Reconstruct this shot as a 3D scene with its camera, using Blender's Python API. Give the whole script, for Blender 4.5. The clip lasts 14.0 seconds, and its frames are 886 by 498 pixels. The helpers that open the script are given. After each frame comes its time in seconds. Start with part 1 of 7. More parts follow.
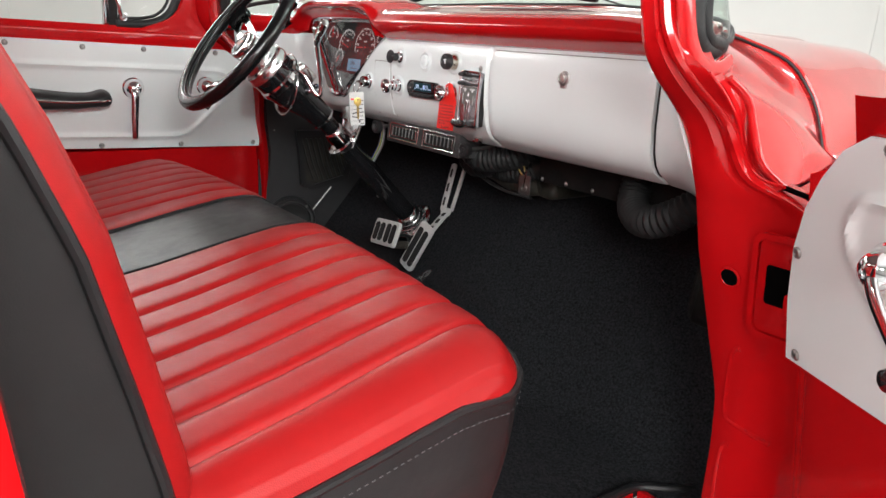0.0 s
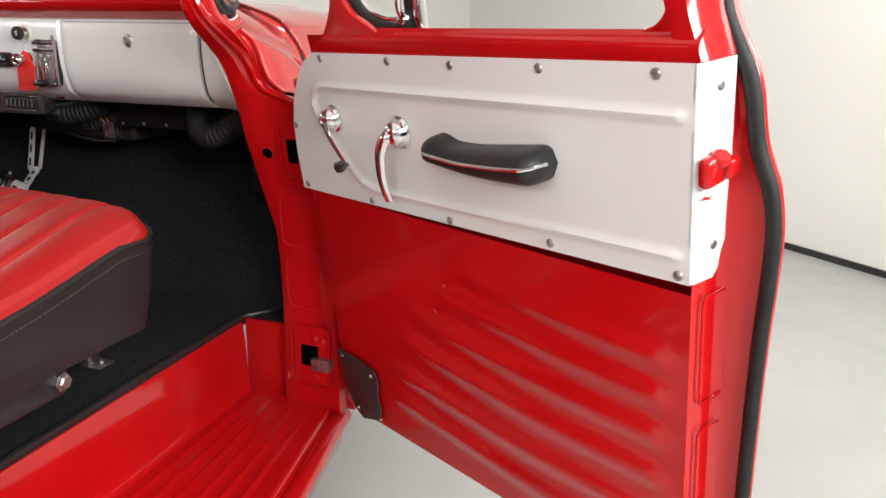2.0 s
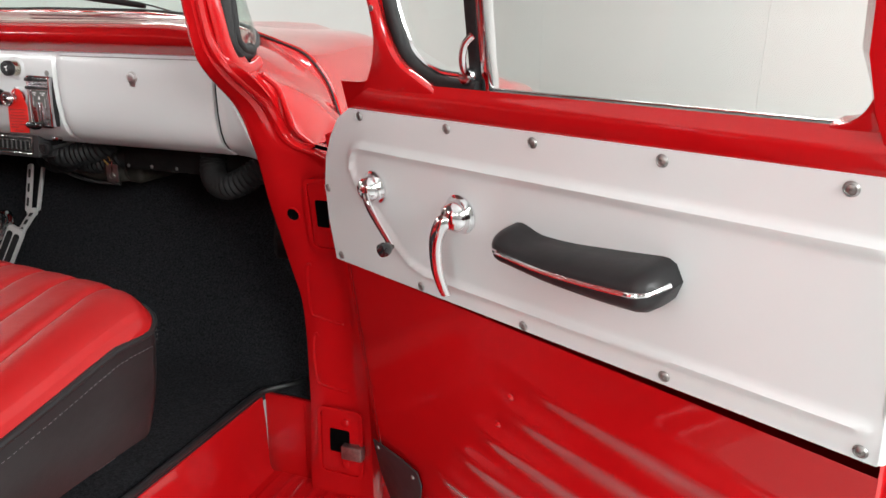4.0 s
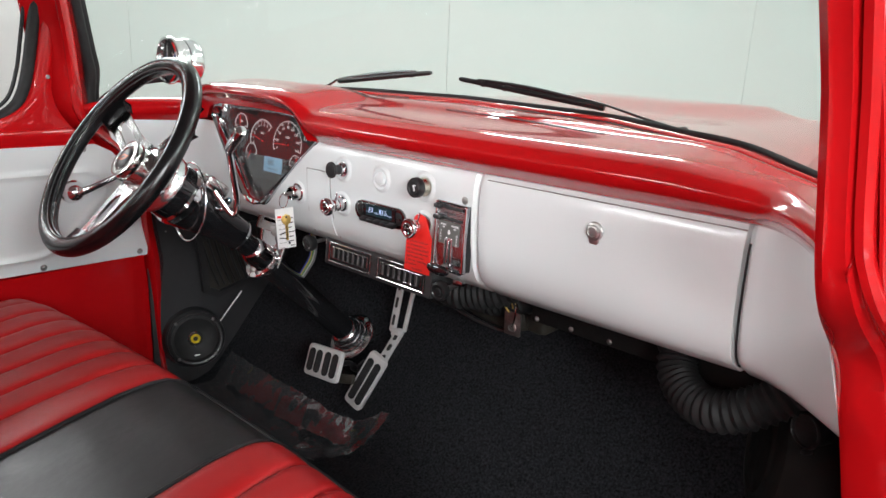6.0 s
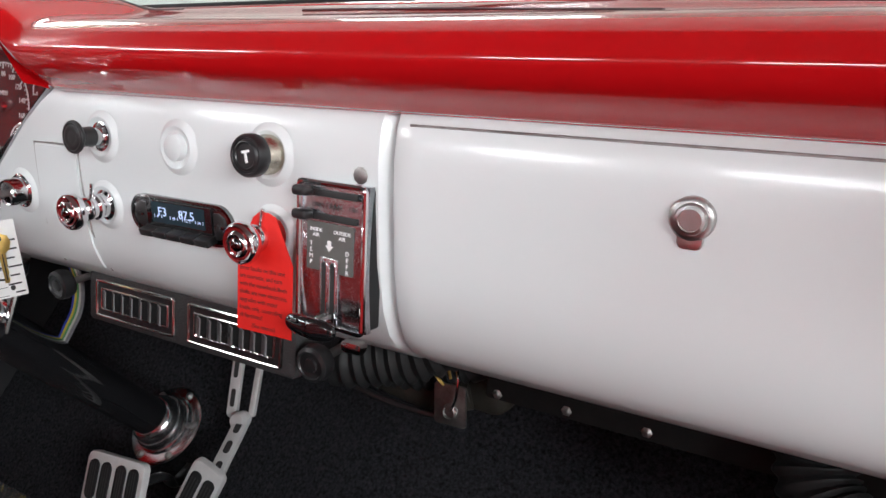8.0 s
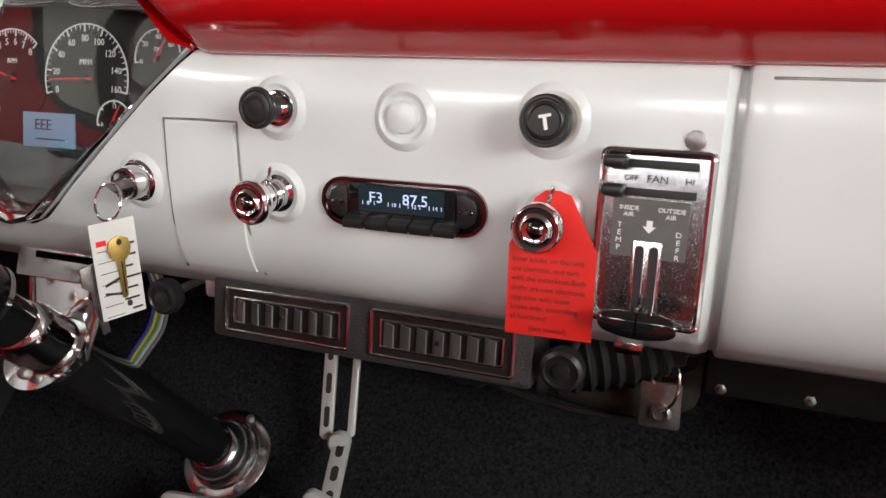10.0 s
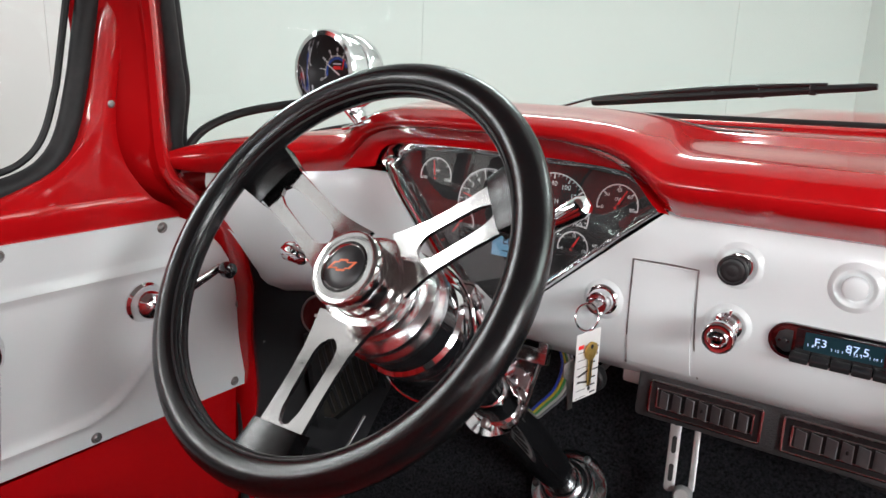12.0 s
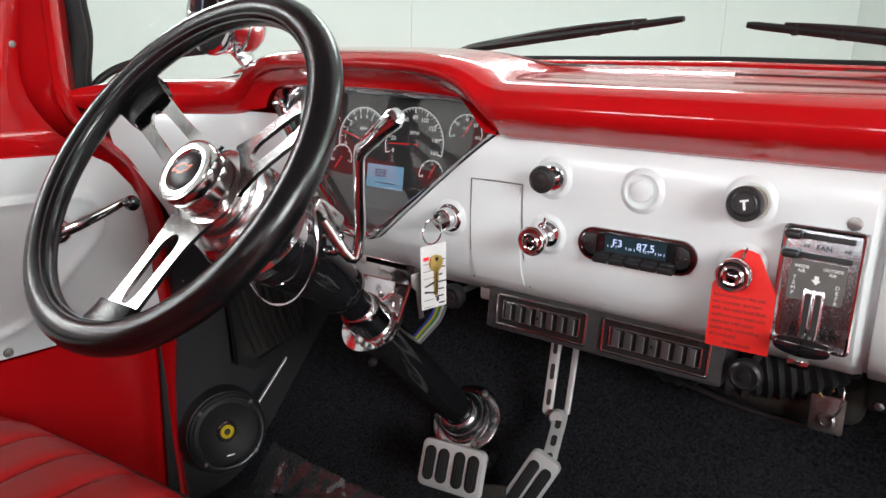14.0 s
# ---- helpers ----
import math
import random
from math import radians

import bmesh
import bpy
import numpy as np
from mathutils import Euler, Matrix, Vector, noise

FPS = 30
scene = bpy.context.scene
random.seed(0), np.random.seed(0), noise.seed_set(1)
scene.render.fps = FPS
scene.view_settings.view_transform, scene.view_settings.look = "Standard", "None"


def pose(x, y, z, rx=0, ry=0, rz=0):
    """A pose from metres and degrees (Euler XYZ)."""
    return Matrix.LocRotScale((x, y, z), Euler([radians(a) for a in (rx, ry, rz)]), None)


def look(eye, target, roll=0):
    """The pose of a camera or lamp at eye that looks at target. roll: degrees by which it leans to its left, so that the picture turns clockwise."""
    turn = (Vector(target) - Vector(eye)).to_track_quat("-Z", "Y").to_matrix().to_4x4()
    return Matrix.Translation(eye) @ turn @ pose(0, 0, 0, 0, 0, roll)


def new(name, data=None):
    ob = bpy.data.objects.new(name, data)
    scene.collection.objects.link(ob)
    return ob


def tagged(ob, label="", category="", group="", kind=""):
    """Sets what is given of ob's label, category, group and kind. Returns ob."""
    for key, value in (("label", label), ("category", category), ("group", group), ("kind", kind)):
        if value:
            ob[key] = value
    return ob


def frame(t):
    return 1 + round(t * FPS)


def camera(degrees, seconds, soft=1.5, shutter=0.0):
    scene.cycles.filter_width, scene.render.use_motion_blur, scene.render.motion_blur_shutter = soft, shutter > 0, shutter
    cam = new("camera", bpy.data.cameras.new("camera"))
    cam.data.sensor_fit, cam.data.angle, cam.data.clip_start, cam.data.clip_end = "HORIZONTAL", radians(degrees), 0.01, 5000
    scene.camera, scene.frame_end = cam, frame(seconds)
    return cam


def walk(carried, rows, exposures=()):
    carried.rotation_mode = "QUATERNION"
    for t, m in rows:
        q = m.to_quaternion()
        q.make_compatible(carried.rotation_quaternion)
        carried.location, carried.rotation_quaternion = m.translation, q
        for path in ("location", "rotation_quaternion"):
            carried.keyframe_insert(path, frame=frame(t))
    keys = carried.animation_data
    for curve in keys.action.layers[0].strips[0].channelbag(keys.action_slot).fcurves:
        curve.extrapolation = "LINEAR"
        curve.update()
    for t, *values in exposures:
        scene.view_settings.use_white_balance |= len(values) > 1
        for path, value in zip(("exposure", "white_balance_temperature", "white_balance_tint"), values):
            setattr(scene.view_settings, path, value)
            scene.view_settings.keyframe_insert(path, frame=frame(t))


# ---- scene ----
cam = camera(63.5, 14.0)
PATH = [
    (0, (1.2485, 0.3731, 1.2449), (-0.1310, 1.4505, 0.7444), 3.7),
    (0.5, (1.2922, 0.3385, 1.2676), (0.0664, 1.5907, 0.7735), 3.0),
    (1, (1.3586, 0.2084, 1.2722), (0.5123, 1.7445, 0.7835), 1.5),
    (1.5, (1.5070, 0.0319, 1.2494), (0.8882, 1.6680, 0.7462), 1.1),
    (2, (1.6034, -0.1065, 1.2185), (1.0620, 1.5525, 0.7034), 1.0),
    (2.2, (1.6180, -0.1611, 1.2121), (1.0956, 1.5033, 0.6962), 1.0),
    (4.3, (1.3586, 0.2321, 1.3095), (0.7571, 1.8664, 0.7817), 0.9),
    (4.5, (1.2849, 0.3221, 1.3150), (0.5697, 1.9165, 0.8054), 1.4),
    (5, (1.0965, 0.4932, 1.3486), (0.0955, 1.9283, 0.8472), 2.4),
    (5.5, (0.9464, 0.5151, 1.3923), (-0.1793, 1.8500, 0.8791), 2.3),
    (6, (0.8363, 0.4914, 1.4187), (-0.3349, 1.7954, 0.9273), 2.5),
    (6.5, (0.7462, 0.5833, 1.3614), (-0.4395, 1.8864, 0.9073), 2.5),
    (7, (0.6252, 0.7990, 1.3168), (-0.5142, 2.1522, 0.8891), 2.9),
    (7.2, (0.5988, 0.8527, 1.3104), (-0.4659, 2.2668, 0.8882), 2.6),
    (9.3, (0.2302, 0.9000, 1.2330), (-0.5314, 2.4907, 0.7817), 1.7),
    (9.5, (0.2157, 0.8882, 1.2367), (-0.5023, 2.4998, 0.7890), 1.7),
    (10, (0.1756, 0.8436, 1.2403), (-0.4386, 2.4980, 0.7953), 1.4),
    (10.5, (0.1083, 0.7389, 1.2767), (-0.4859, 2.4033, 0.8408), 1.3),
    (11, (0.0619, 0.6761, 1.3541), (-0.7225, 2.2559, 0.9054), 1.7),
    (11.5, (0.0355, 0.6434, 1.3950), (-0.9364, 2.1167, 0.9500), 1.8),
    (12, (0.0218, 0.5897, 1.3850), (-0.9701, 2.0466, 0.9291), 1.9),
    (12.5, (0.0364, 0.5287, 1.3614), (-0.9528, 1.9838, 0.8963), 1.8),
    (13, (0.0455, 0.4914, 1.3559), (-0.9364, 1.9510, 0.8900), 1.8),
    (13.5, (0.0819, 0.5424, 1.3432), (-0.8909, 2.0102, 0.8818), 1.7),
    (14, (0.2248, 0.6106, 1.3204), (-0.7953, 2.0493, 0.8700), 1.7),
]
walk(cam, [(t, look(eye, target, roll)) for t, eye, target, roll in PATH],
     [(0.0, -0.1, 6500, 10), (0.5, -0.1, 6650, 10), (1.0, -0.15, 6850, 10), (1.5, -0.3, 6850, 10), (2.2, -0.47, 6750, 10), (4.3, -0.35, 6450, 10), (5.0, -0.25, 6600, 10), (5.5, -0.15, 6450, 10), (6.5, -0.12, 6250, 12), (7.2, -0.15, 6150, 13), (9.3, -0.28, 6550, 10), (10.5, -0.18, 6700, 10), (11.2, -0.12, 6650, 10), (12.0, -0.14, 6350, 12), (13.0, -0.12, 6350, 13), (14.0, -0.05, 6350, 11)])

# ---- light ----
world = bpy.data.worlds.new("world")
scene.world = world
world.use_nodes = True
world.node_tree.nodes["Background"].inputs[0].default_value = (0.95, 0.97, 1.0, 1)
world.node_tree.nodes["Background"].inputs[1].default_value = 0.3


def area_light(name, eye, target, sx, sy, watts, colour=(1, 1, 1)):
    d = bpy.data.lights.new(name, "AREA")
    d.shape, d.size, d.size_y, d.energy, d.color = "RECTANGLE", sx, sy, watts, colour
    ob = new(name, d)
    ob.matrix_world = look(eye, target)
    return ob


REAR_W, SIDE_W, FAR_W, FRONT_W = 37, 102, 46, 60  # watts of each unseen light bank
scene.view_settings.exposure = 0.0

# ---- materials ----
def nodes_of(name):
    m = bpy.data.materials.new(name)
    m.use_nodes = True
    nt = m.node_tree
    return m, nt, nt.nodes["Principled BSDF"]


def noise_node(nt, scale, detail=4.0, rough=0.6):
    tc = nt.nodes.new("ShaderNodeTexCoord")
    n = nt.nodes.new("ShaderNodeTexNoise")
    n.inputs["Scale"].default_value, n.inputs["Detail"].default_value, n.inputs["Roughness"].default_value = scale, detail, rough
    nt.links.new(tc.outputs["Object"], n.inputs["Vector"])
    return n


def ramp(nt, src, a, b, lo=0.3, hi=0.7):
    r = nt.nodes.new("ShaderNodeValToRGB")
    r.color_ramp.elements[0].position, r.color_ramp.elements[0].color = lo, (*a, 1)
    r.color_ramp.elements[1].position, r.color_ramp.elements[1].color = hi, (*b, 1)
    nt.links.new(src, r.inputs[0])
    return r


def surface(name, a, b, rough=(0.4, 0.5), metal=0.0, scale=8.0, grain=300.0, bump=0.0, coat=0.0, dist=0.0006, spec=0.5, film=0.05):
    """Base colour between a and b by a broad noise, roughness by another, relief by a fine one."""
    m, nt, p = nodes_of(name)
    n1 = noise_node(nt, scale, 5.0)
    nt.links.new(ramp(nt, n1.outputs["Fac"], a, b).outputs[0], p.inputs["Base Color"])
    n2 = noise_node(nt, scale * 4.3, 3.0)
    r = ramp(nt, n2.outputs["Fac"], (rough[0],) * 3, (rough[1],) * 3)
    nt.links.new(r.outputs[0], p.inputs["Roughness"])
    p.inputs["Metallic"].default_value = metal
    p.inputs["Coat Weight"].default_value = coat
    p.inputs["Coat Roughness"].default_value = film
    p.inputs["Specular IOR Level"].default_value = spec
    if bump:
        n3 = noise_node(nt, grain, 3.0, 0.55)
        bp = nt.nodes.new("ShaderNodeBump")
        bp.inputs["Strength"].default_value, bp.inputs["Distance"].default_value = bump, dist
        nt.links.new(n3.outputs["Fac"], bp.inputs["Height"])
        nt.links.new(bp.outputs[0], p.inputs["Normal"])
    return m


def vinyl(name, a, b, rough):
    """Leathery vinyl: cell grain and soft creases."""
    m = surface(name, a, b, rough, scale=5.0, spec=0.34)
    nt, p = m.node_tree, m.node_tree.nodes["Principled BSDF"]
    tc = nt.nodes.new("ShaderNodeTexCoord")
    v = nt.nodes.new("ShaderNodeTexVoronoi")
    v.inputs["Scale"].default_value = 700.0
    nt.links.new(tc.outputs["Object"], v.inputs["Vector"])
    n = noise_node(nt, 14.0, 3.0)
    b1, b2 = nt.nodes.new("ShaderNodeBump"), nt.nodes.new("ShaderNodeBump")
    b1.inputs["Strength"].default_value, b1.inputs["Distance"].default_value = 0.25, 0.0004
    b2.inputs["Strength"].default_value, b2.inputs["Distance"].default_value = 0.35, 0.004
    nt.links.new(v.outputs["Distance"], b1.inputs["Height"])
    nt.links.new(n.outputs["Fac"], b2.inputs["Height"])
    nt.links.new(b2.outputs[0], b1.inputs["Normal"])
    nt.links.new(b1.outputs[0], p.inputs["Normal"])
    return m


def glass_mat(name, tint, gloss=0.03, sheen=0.0):
    m, nt, p = nodes_of(name)
    nt.nodes.remove(p)
    out = nt.nodes["Material Output"]
    tr, gl = nt.nodes.new("ShaderNodeBsdfTransparent"), nt.nodes.new("ShaderNodeBsdfGlossy")
    tr.inputs[0].default_value = (*tint, 1)
    gl.inputs["Roughness"].default_value = 0.01
    lw, mx = nt.nodes.new("ShaderNodeLayerWeight"), nt.nodes.new("ShaderNodeMixShader")
    lw.inputs["Blend"].default_value = 0.5
    pw, ma = nt.nodes.new("ShaderNodeMath"), nt.nodes.new("ShaderNodeMath")
    pw.operation, ma.operation = "POWER", "MULTIPLY_ADD"
    pw.inputs[1].default_value, ma.inputs[1].default_value, ma.inputs[2].default_value = 4.5, 0.8, gloss
    nt.links.new(lw.outputs["Facing"], pw.inputs[0])
    nt.links.new(pw.outputs[0], ma.inputs[0])
    nt.links.new(ma.outputs[0], mx.inputs[0])
    nt.links.new(tr.outputs[0], mx.inputs[1])
    nt.links.new(gl.outputs[0], mx.inputs[2])
    # a pale diffuse share stands in for the sheen of reflected light
    if sheen:
        df, m2 = nt.nodes.new("ShaderNodeBsdfDiffuse"), nt.nodes.new("ShaderNodeMixShader")
        df.inputs[0].default_value = (0.7, 0.7, 0.72, 1)
        m2.inputs[0].default_value = sheen
        nt.links.new(mx.outputs[0], m2.inputs[1])
        nt.links.new(df.outputs[0], m2.inputs[2])
        mx = m2
    nt.links.new(mx.outputs[0], out.inputs[0])
    return m


def glow(name, colour, strength):
    m, nt, p = nodes_of(name)
    p.inputs["Base Color"].default_value = (*colour, 1)
    p.inputs["Emission Color"].default_value = (*colour, 1)
    p.inputs["Emission Strength"].default_value = strength
    return m


RED = surface("red_paint", (0.44, 0.004, 0.006), (0.48, 0.005, 0.007), (0.20, 0.26), coat=1.0, grain=420, bump=0.03, spec=0.12)
WHITE = surface("white_paint", (0.700, 0.735, 0.735), (0.706, 0.741, 0.742), (0.28, 0.29), coat=0.38, scale=3, film=0.12)
VRED = vinyl("red_vinyl", (0.36, 0.008, 0.009), (0.41, 0.010, 0.011), (0.34, 0.46))
VBLACK = vinyl("black_vinyl", (0.014, 0.0138, 0.0145), (0.021, 0.0205, 0.0215), (0.34, 0.46))
CARPET = surface("black_carpet", (0.005, 0.0052, 0.006), (0.042, 0.044, 0.050), (0.85, 0.95), scale=220, grain=300, bump=1.0, dist=0.006, spec=0.1)
CHROME = surface("chrome", (0.80, 0.80, 0.81), (0.84, 0.84, 0.85), (0.06, 0.12), metal=1.0, scale=20)
ALU = surface("polished_aluminium", (0.52, 0.51, 0.50), (0.60, 0.59, 0.58), (0.12, 0.20), metal=1.0, scale=30)
BRUSHED = surface("satin_metal", (0.48, 0.48, 0.47), (0.56, 0.56, 0.55), (0.28, 0.40), metal=1.0, scale=60, grain=900, bump=0.15)
STEEL = surface("dull_steel", (0.25, 0.24, 0.23), (0.42, 0.41, 0.40), (0.35, 0.55), metal=1.0, scale=90)
BLACK = surface("black_plastic", (0.012, 0.012, 0.013), (0.020, 0.020, 0.021), (0.30, 0.42), scale=30, grain=800, bump=0.15)
GRAIN = surface("grained_black_plastic", (0.032, 0.032, 0.033), (0.050, 0.050, 0.051), (0.38, 0.5), scale=30, grain=520, bump=0.9, dist=0.001)
SLAT = surface("grey_vent_plastic", (0.12, 0.12, 0.122), (0.16, 0.16, 0.163), (0.30, 0.42), scale=60, grain=600, bump=0.1)
RUBBER = surface("black_rubber", (0.010, 0.010, 0.0105), (0.018, 0.018, 0.0185), (0.5, 0.65), scale=40, grain=500, bump=0.2, spec=0.3)
# darkened black that puts the shade under the dash into the colour
UNDER = surface("underdash_shade_black", (0.006, 0.006, 0.0065), (0.014, 0.013, 0.012), (0.65, 0.8), scale=14, grain=300, bump=0.2, spec=0.2)
GLOSSBLACK = surface("gloss_black_paint", (0.008, 0.008, 0.009), (0.010, 0.010, 0.011), (0.05, 0.1), coat=1.0)
FOAM = surface("black_foam_grip", (0.004, 0.004, 0.0045), (0.006, 0.006, 0.0065), (0.16, 0.24), scale=25, grain=900, bump=0.25)
DARKFELT = surface("matt_black_board", (0.019, 0.019, 0.0205), (0.028, 0.028, 0.030), (0.38, 0.5), scale=12, grain=300, bump=0.2)
GLASS = glass_mat("green_tint_glass", (0.80, 0.91, 0.87))
PADMETAL = surface("cast_aluminium", (0.62, 0.62, 0.61), (0.70, 0.70, 0.69), (0.34, 0.48), metal=0.35, scale=60, grain=900, bump=0.15)
PITTED = surface("pitted_chrome", (0.52, 0.53, 0.56), (0.80, 0.81, 0.84), (0.14, 0.30), metal=1.0, scale=260, grain=700, bump=0.12)
CLEAR = glass_mat("clear_glass", (0.95, 0.96, 0.95))
COVER = glass_mat("gauge_cover_glass", (0.94, 0.95, 0.95), 0.10)
FILM = glass_mat("clear_plastic_film", (0.90, 0.90, 0.92), 0.19, 0.05)
WALLP = surface("white_wall_panel", (0.730, 0.724, 0.700), (0.755, 0.749, 0.725), (0.45, 0.6), scale=1.2, grain=60, bump=0.05)
EPOXY = surface("grey_epoxy_floor", (0.32, 0.325, 0.32), (0.37, 0.375, 0.365), (0.28, 0.45), scale=1.6, grain=40, bump=0.05)
CEIL = surface("white_ceiling", (0.70, 0.70, 0.70), (0.76, 0.76, 0.76), (0.7, 0.8), scale=2)
LINER = surface("grey_headliner", (0.30, 0.30, 0.295), (0.34, 0.34, 0.335), (0.8, 0.9), scale=6, grain=400, bump=0.3)
LAMP = glow("lamp_diffuser", (1.0, 0.98, 0.95), 3.0)
WHITEPART = surface("white_card", (0.70, 0.70, 0.68), (0.76, 0.76, 0.74), (0.5, 0.6), scale=60)
REDTAG = surface("red_card", (0.75, 0.012, 0.008), (0.80, 0.018, 0.010), (0.5, 0.6), scale=60)
INK = surface("black_ink", (0.02, 0.02, 0.02), (0.03, 0.03, 0.03), (0.6, 0.7))
BRASS = surface("brass", (0.66, 0.46, 0.12), (0.80, 0.58, 0.20), (0.34, 0.5), metal=1.0, scale=200)
YELLOW = surface("yellow_cone", (0.55, 0.42, 0.01), (0.65, 0.50, 0.02), (0.25, 0.35), scale=60)
BRASSY = surface("worn_nickel", (0.50, 0.46, 0.38), (0.66, 0.62, 0.52), (0.18, 0.3), metal=1.0, scale=120)
DIAL = surface("black_dial", (0.008, 0.008, 0.009), (0.012, 0.012, 0.013), (0.6, 0.7), scale=30)
DIALGREY = surface("grey_dial", (0.08, 0.08, 0.085), (0.10, 0.10, 0.105), (0.35, 0.45), scale=30)
# faint self-glow brightens white print and red needles, though neither is a lamp
MARK = glow("glowing_white_marking", (0.80, 0.80, 0.80), 0.12)
NEEDLE = glow("glowing_red_marking", (0.75, 0.02, 0.02), 0.25)
LCD = glow("blue_display", (0.14, 0.30, 0.44), 0.30)
LCDTEXT = glow("display_digits", (0.50, 0.66, 0.95), 0.45)
LCDDARK = surface("dark_display", (0.01, 0.03, 0.04), (0.015, 0.04, 0.05), (0.12, 0.2))
BLUEARC = surface("blue_print", (0.02, 0.09, 0.5), (0.03, 0.12, 0.6), (0.4, 0.5))
ORANGE = surface("orange_badge", (0.60, 0.10, 0.02), (0.66, 0.13, 0.03), (0.3, 0.4))
BROWNPIPE = surface("dirty_duct", (0.010, 0.009, 0.007), (0.034, 0.029, 0.022), (0.5, 0.7), scale=30, grain=200, bump=0.3)
TURNED = surface("turned_aluminium", (0.74, 0.75, 0.76), (0.78, 0.79, 0.80), (0.20, 0.25), metal=1.0, scale=60)
DARKCHROME = surface("dark_chrome", (0.17, 0.165, 0.165), (0.22, 0.215, 0.215), (0.10, 0.18), metal=1.0, scale=60)
LEGEND = surface("grey_legend_panel", (0.105, 0.105, 0.098), (0.13, 0.13, 0.122), (0.4, 0.5), scale=80)
# near-black colour stands in for shade inside openings that are not cut
VOID = surface("opening_shade_black", (0.002, 0.002, 0.002), (0.003, 0.003, 0.003), (0.9, 1.0), spec=0.0)

# ---- builders ----
def thing(name, base, label, category, group="", kind=""):
    ob = new(name)
    ob.location = base
    ob.empty_display_size = 0.05
    return tagged(ob, label, category, group, kind)


def base_of(ob):
    v = Vector(ob.location)
    while ob.parent:
        ob = ob.parent
        v += ob.location
    return v


def part(name, bm, mat, parent, label="", smooth=True, sharp=40, fix=True):
    """Links a bmesh, given in world metres, as one mesh object under parent."""
    if fix:
        bmesh.ops.recalc_face_normals(bm, faces=bm.faces)
    if parent is not None:
        bmesh.ops.translate(bm, verts=bm.verts, vec=-base_of(parent))
    me = bpy.data.meshes.new(name)
    if smooth:
        for f in bm.faces:
            f.smooth = True
        for e in bm.edges:
            if len(e.link_faces) == 2 and e.calc_face_angle(0) > radians(sharp):
                e.smooth = False
    bm.to_mesh(me)
    bm.free()
    me.materials.append(mat)
    ob = new(name, me)
    ob.parent = parent
    if label:
        ob["label"] = label
    return ob


def spline(pts, n, closed=False):
    """Catmull-Rom through pts, n steps a span."""
    P = [Vector(p) for p in pts]
    k = len(P)
    out = []
    for i in range(k if closed else k - 1):
        a, b, c, d = (P[(i + j) % k] if closed else P[min(max(i + j, 0), k - 1)] for j in (-1, 0, 1, 2))
        for s in range(n):
            t = s / n
            out.append(0.5 * (2 * b + (c - a) * t + (2 * a - 5 * b + 4 * c - d) * t * t + (3 * b - a - 3 * c + d) * t ** 3))
    if not closed:
        out.append(P[-1])
    return out


def interp(x, xs, ys):
    return float(np.interp(x, xs, ys))


def sstep(t):
    t = min(max(t, 0.0), 1.0)
    return t * t * (3 - 2 * t)


def grid(rows, bm=None, closed=False):
    bm = bm or bmesh.new()
    vs = [[bm.verts.new(p) for p in r] for r in rows]
    for a, b in zip(vs[:-1], vs[1:]):
        m = len(a)
        for i in range(m if closed else m - 1):
            j = (i + 1) % m
            bm.faces.new((a[i], a[j], b[j], b[i]))
    return bm


def shell(rows, thick):
    """A sheet with a second skin moved by the vector thick, closed round its rim."""
    bm = bmesh.new()
    t = Vector(thick)
    n, m = len(rows), len(rows[0])
    A = [[bm.verts.new(p) for p in r] for r in rows]
    B = [[bm.verts.new(Vector(p) + t) for p in r] for r in rows]
    for i in range(n - 1):
        for j in range(m - 1):
            bm.faces.new((A[i][j], A[i][j + 1], A[i + 1][j + 1], A[i + 1][j]))
            bm.faces.new((B[i][j], B[i + 1][j], B[i + 1][j + 1], B[i][j + 1]))
    for i in range(n - 1):
        for j in (0, m - 1):
            bm.faces.new((A[i][j], A[i + 1][j], B[i + 1][j], B[i][j]))
    for j in range(m - 1):
        for i in (0, n - 1):
            bm.faces.new((A[i][j], A[i][j + 1], B[i][j + 1], B[i][j]))
    return bm


def tube(pts, r, n=12, bm=None, closed=False, flat=1.0, up=None):
    """A round bar along pts; r one radius or one a point; flat squeezes it."""
    bm = bm or bmesh.new()
    P = [Vector(p) for p in pts]
    k = len(P)
    R = r if isinstance(r, (list, tuple)) else [r] * k
    T = []
    for i in range(k):
        a, b = (P[(i - 1) % k], P[(i + 1) % k]) if closed else (P[max(i - 1, 0)], P[min(i + 1, k - 1)])
        T.append((b - a).normalized())
    N = Vector(up) if up is not None else (Vector((0, 0, 1)) if abs(T[0].z) < 0.9 else Vector((1, 0, 0)))
    N = (N - T[0] * N.dot(T[0])).normalized()
    rows = []
    for i in range(k):
        N = (N - T[i] * N.dot(T[i])).normalized()
        B = T[i].cross(N)
        rows.append([P[i] + (N * math.cos(2 * math.pi * j / n) * flat + B * math.sin(2 * math.pi * j / n)) * R[i] for j in range(n)])
    vs = [[bm.verts.new(p) for p in row] for row in rows]
    for i in range(k if closed else k - 1):
        a, b = vs[i], vs[(i + 1) % k]
        for j in range(n):
            bm.faces.new((a[j], a[(j + 1) % n], b[(j + 1) % n], b[j]))
    if not closed:
        bm.faces.new(vs[0][::-1])
        bm.faces.new(vs[-1])
    return bm


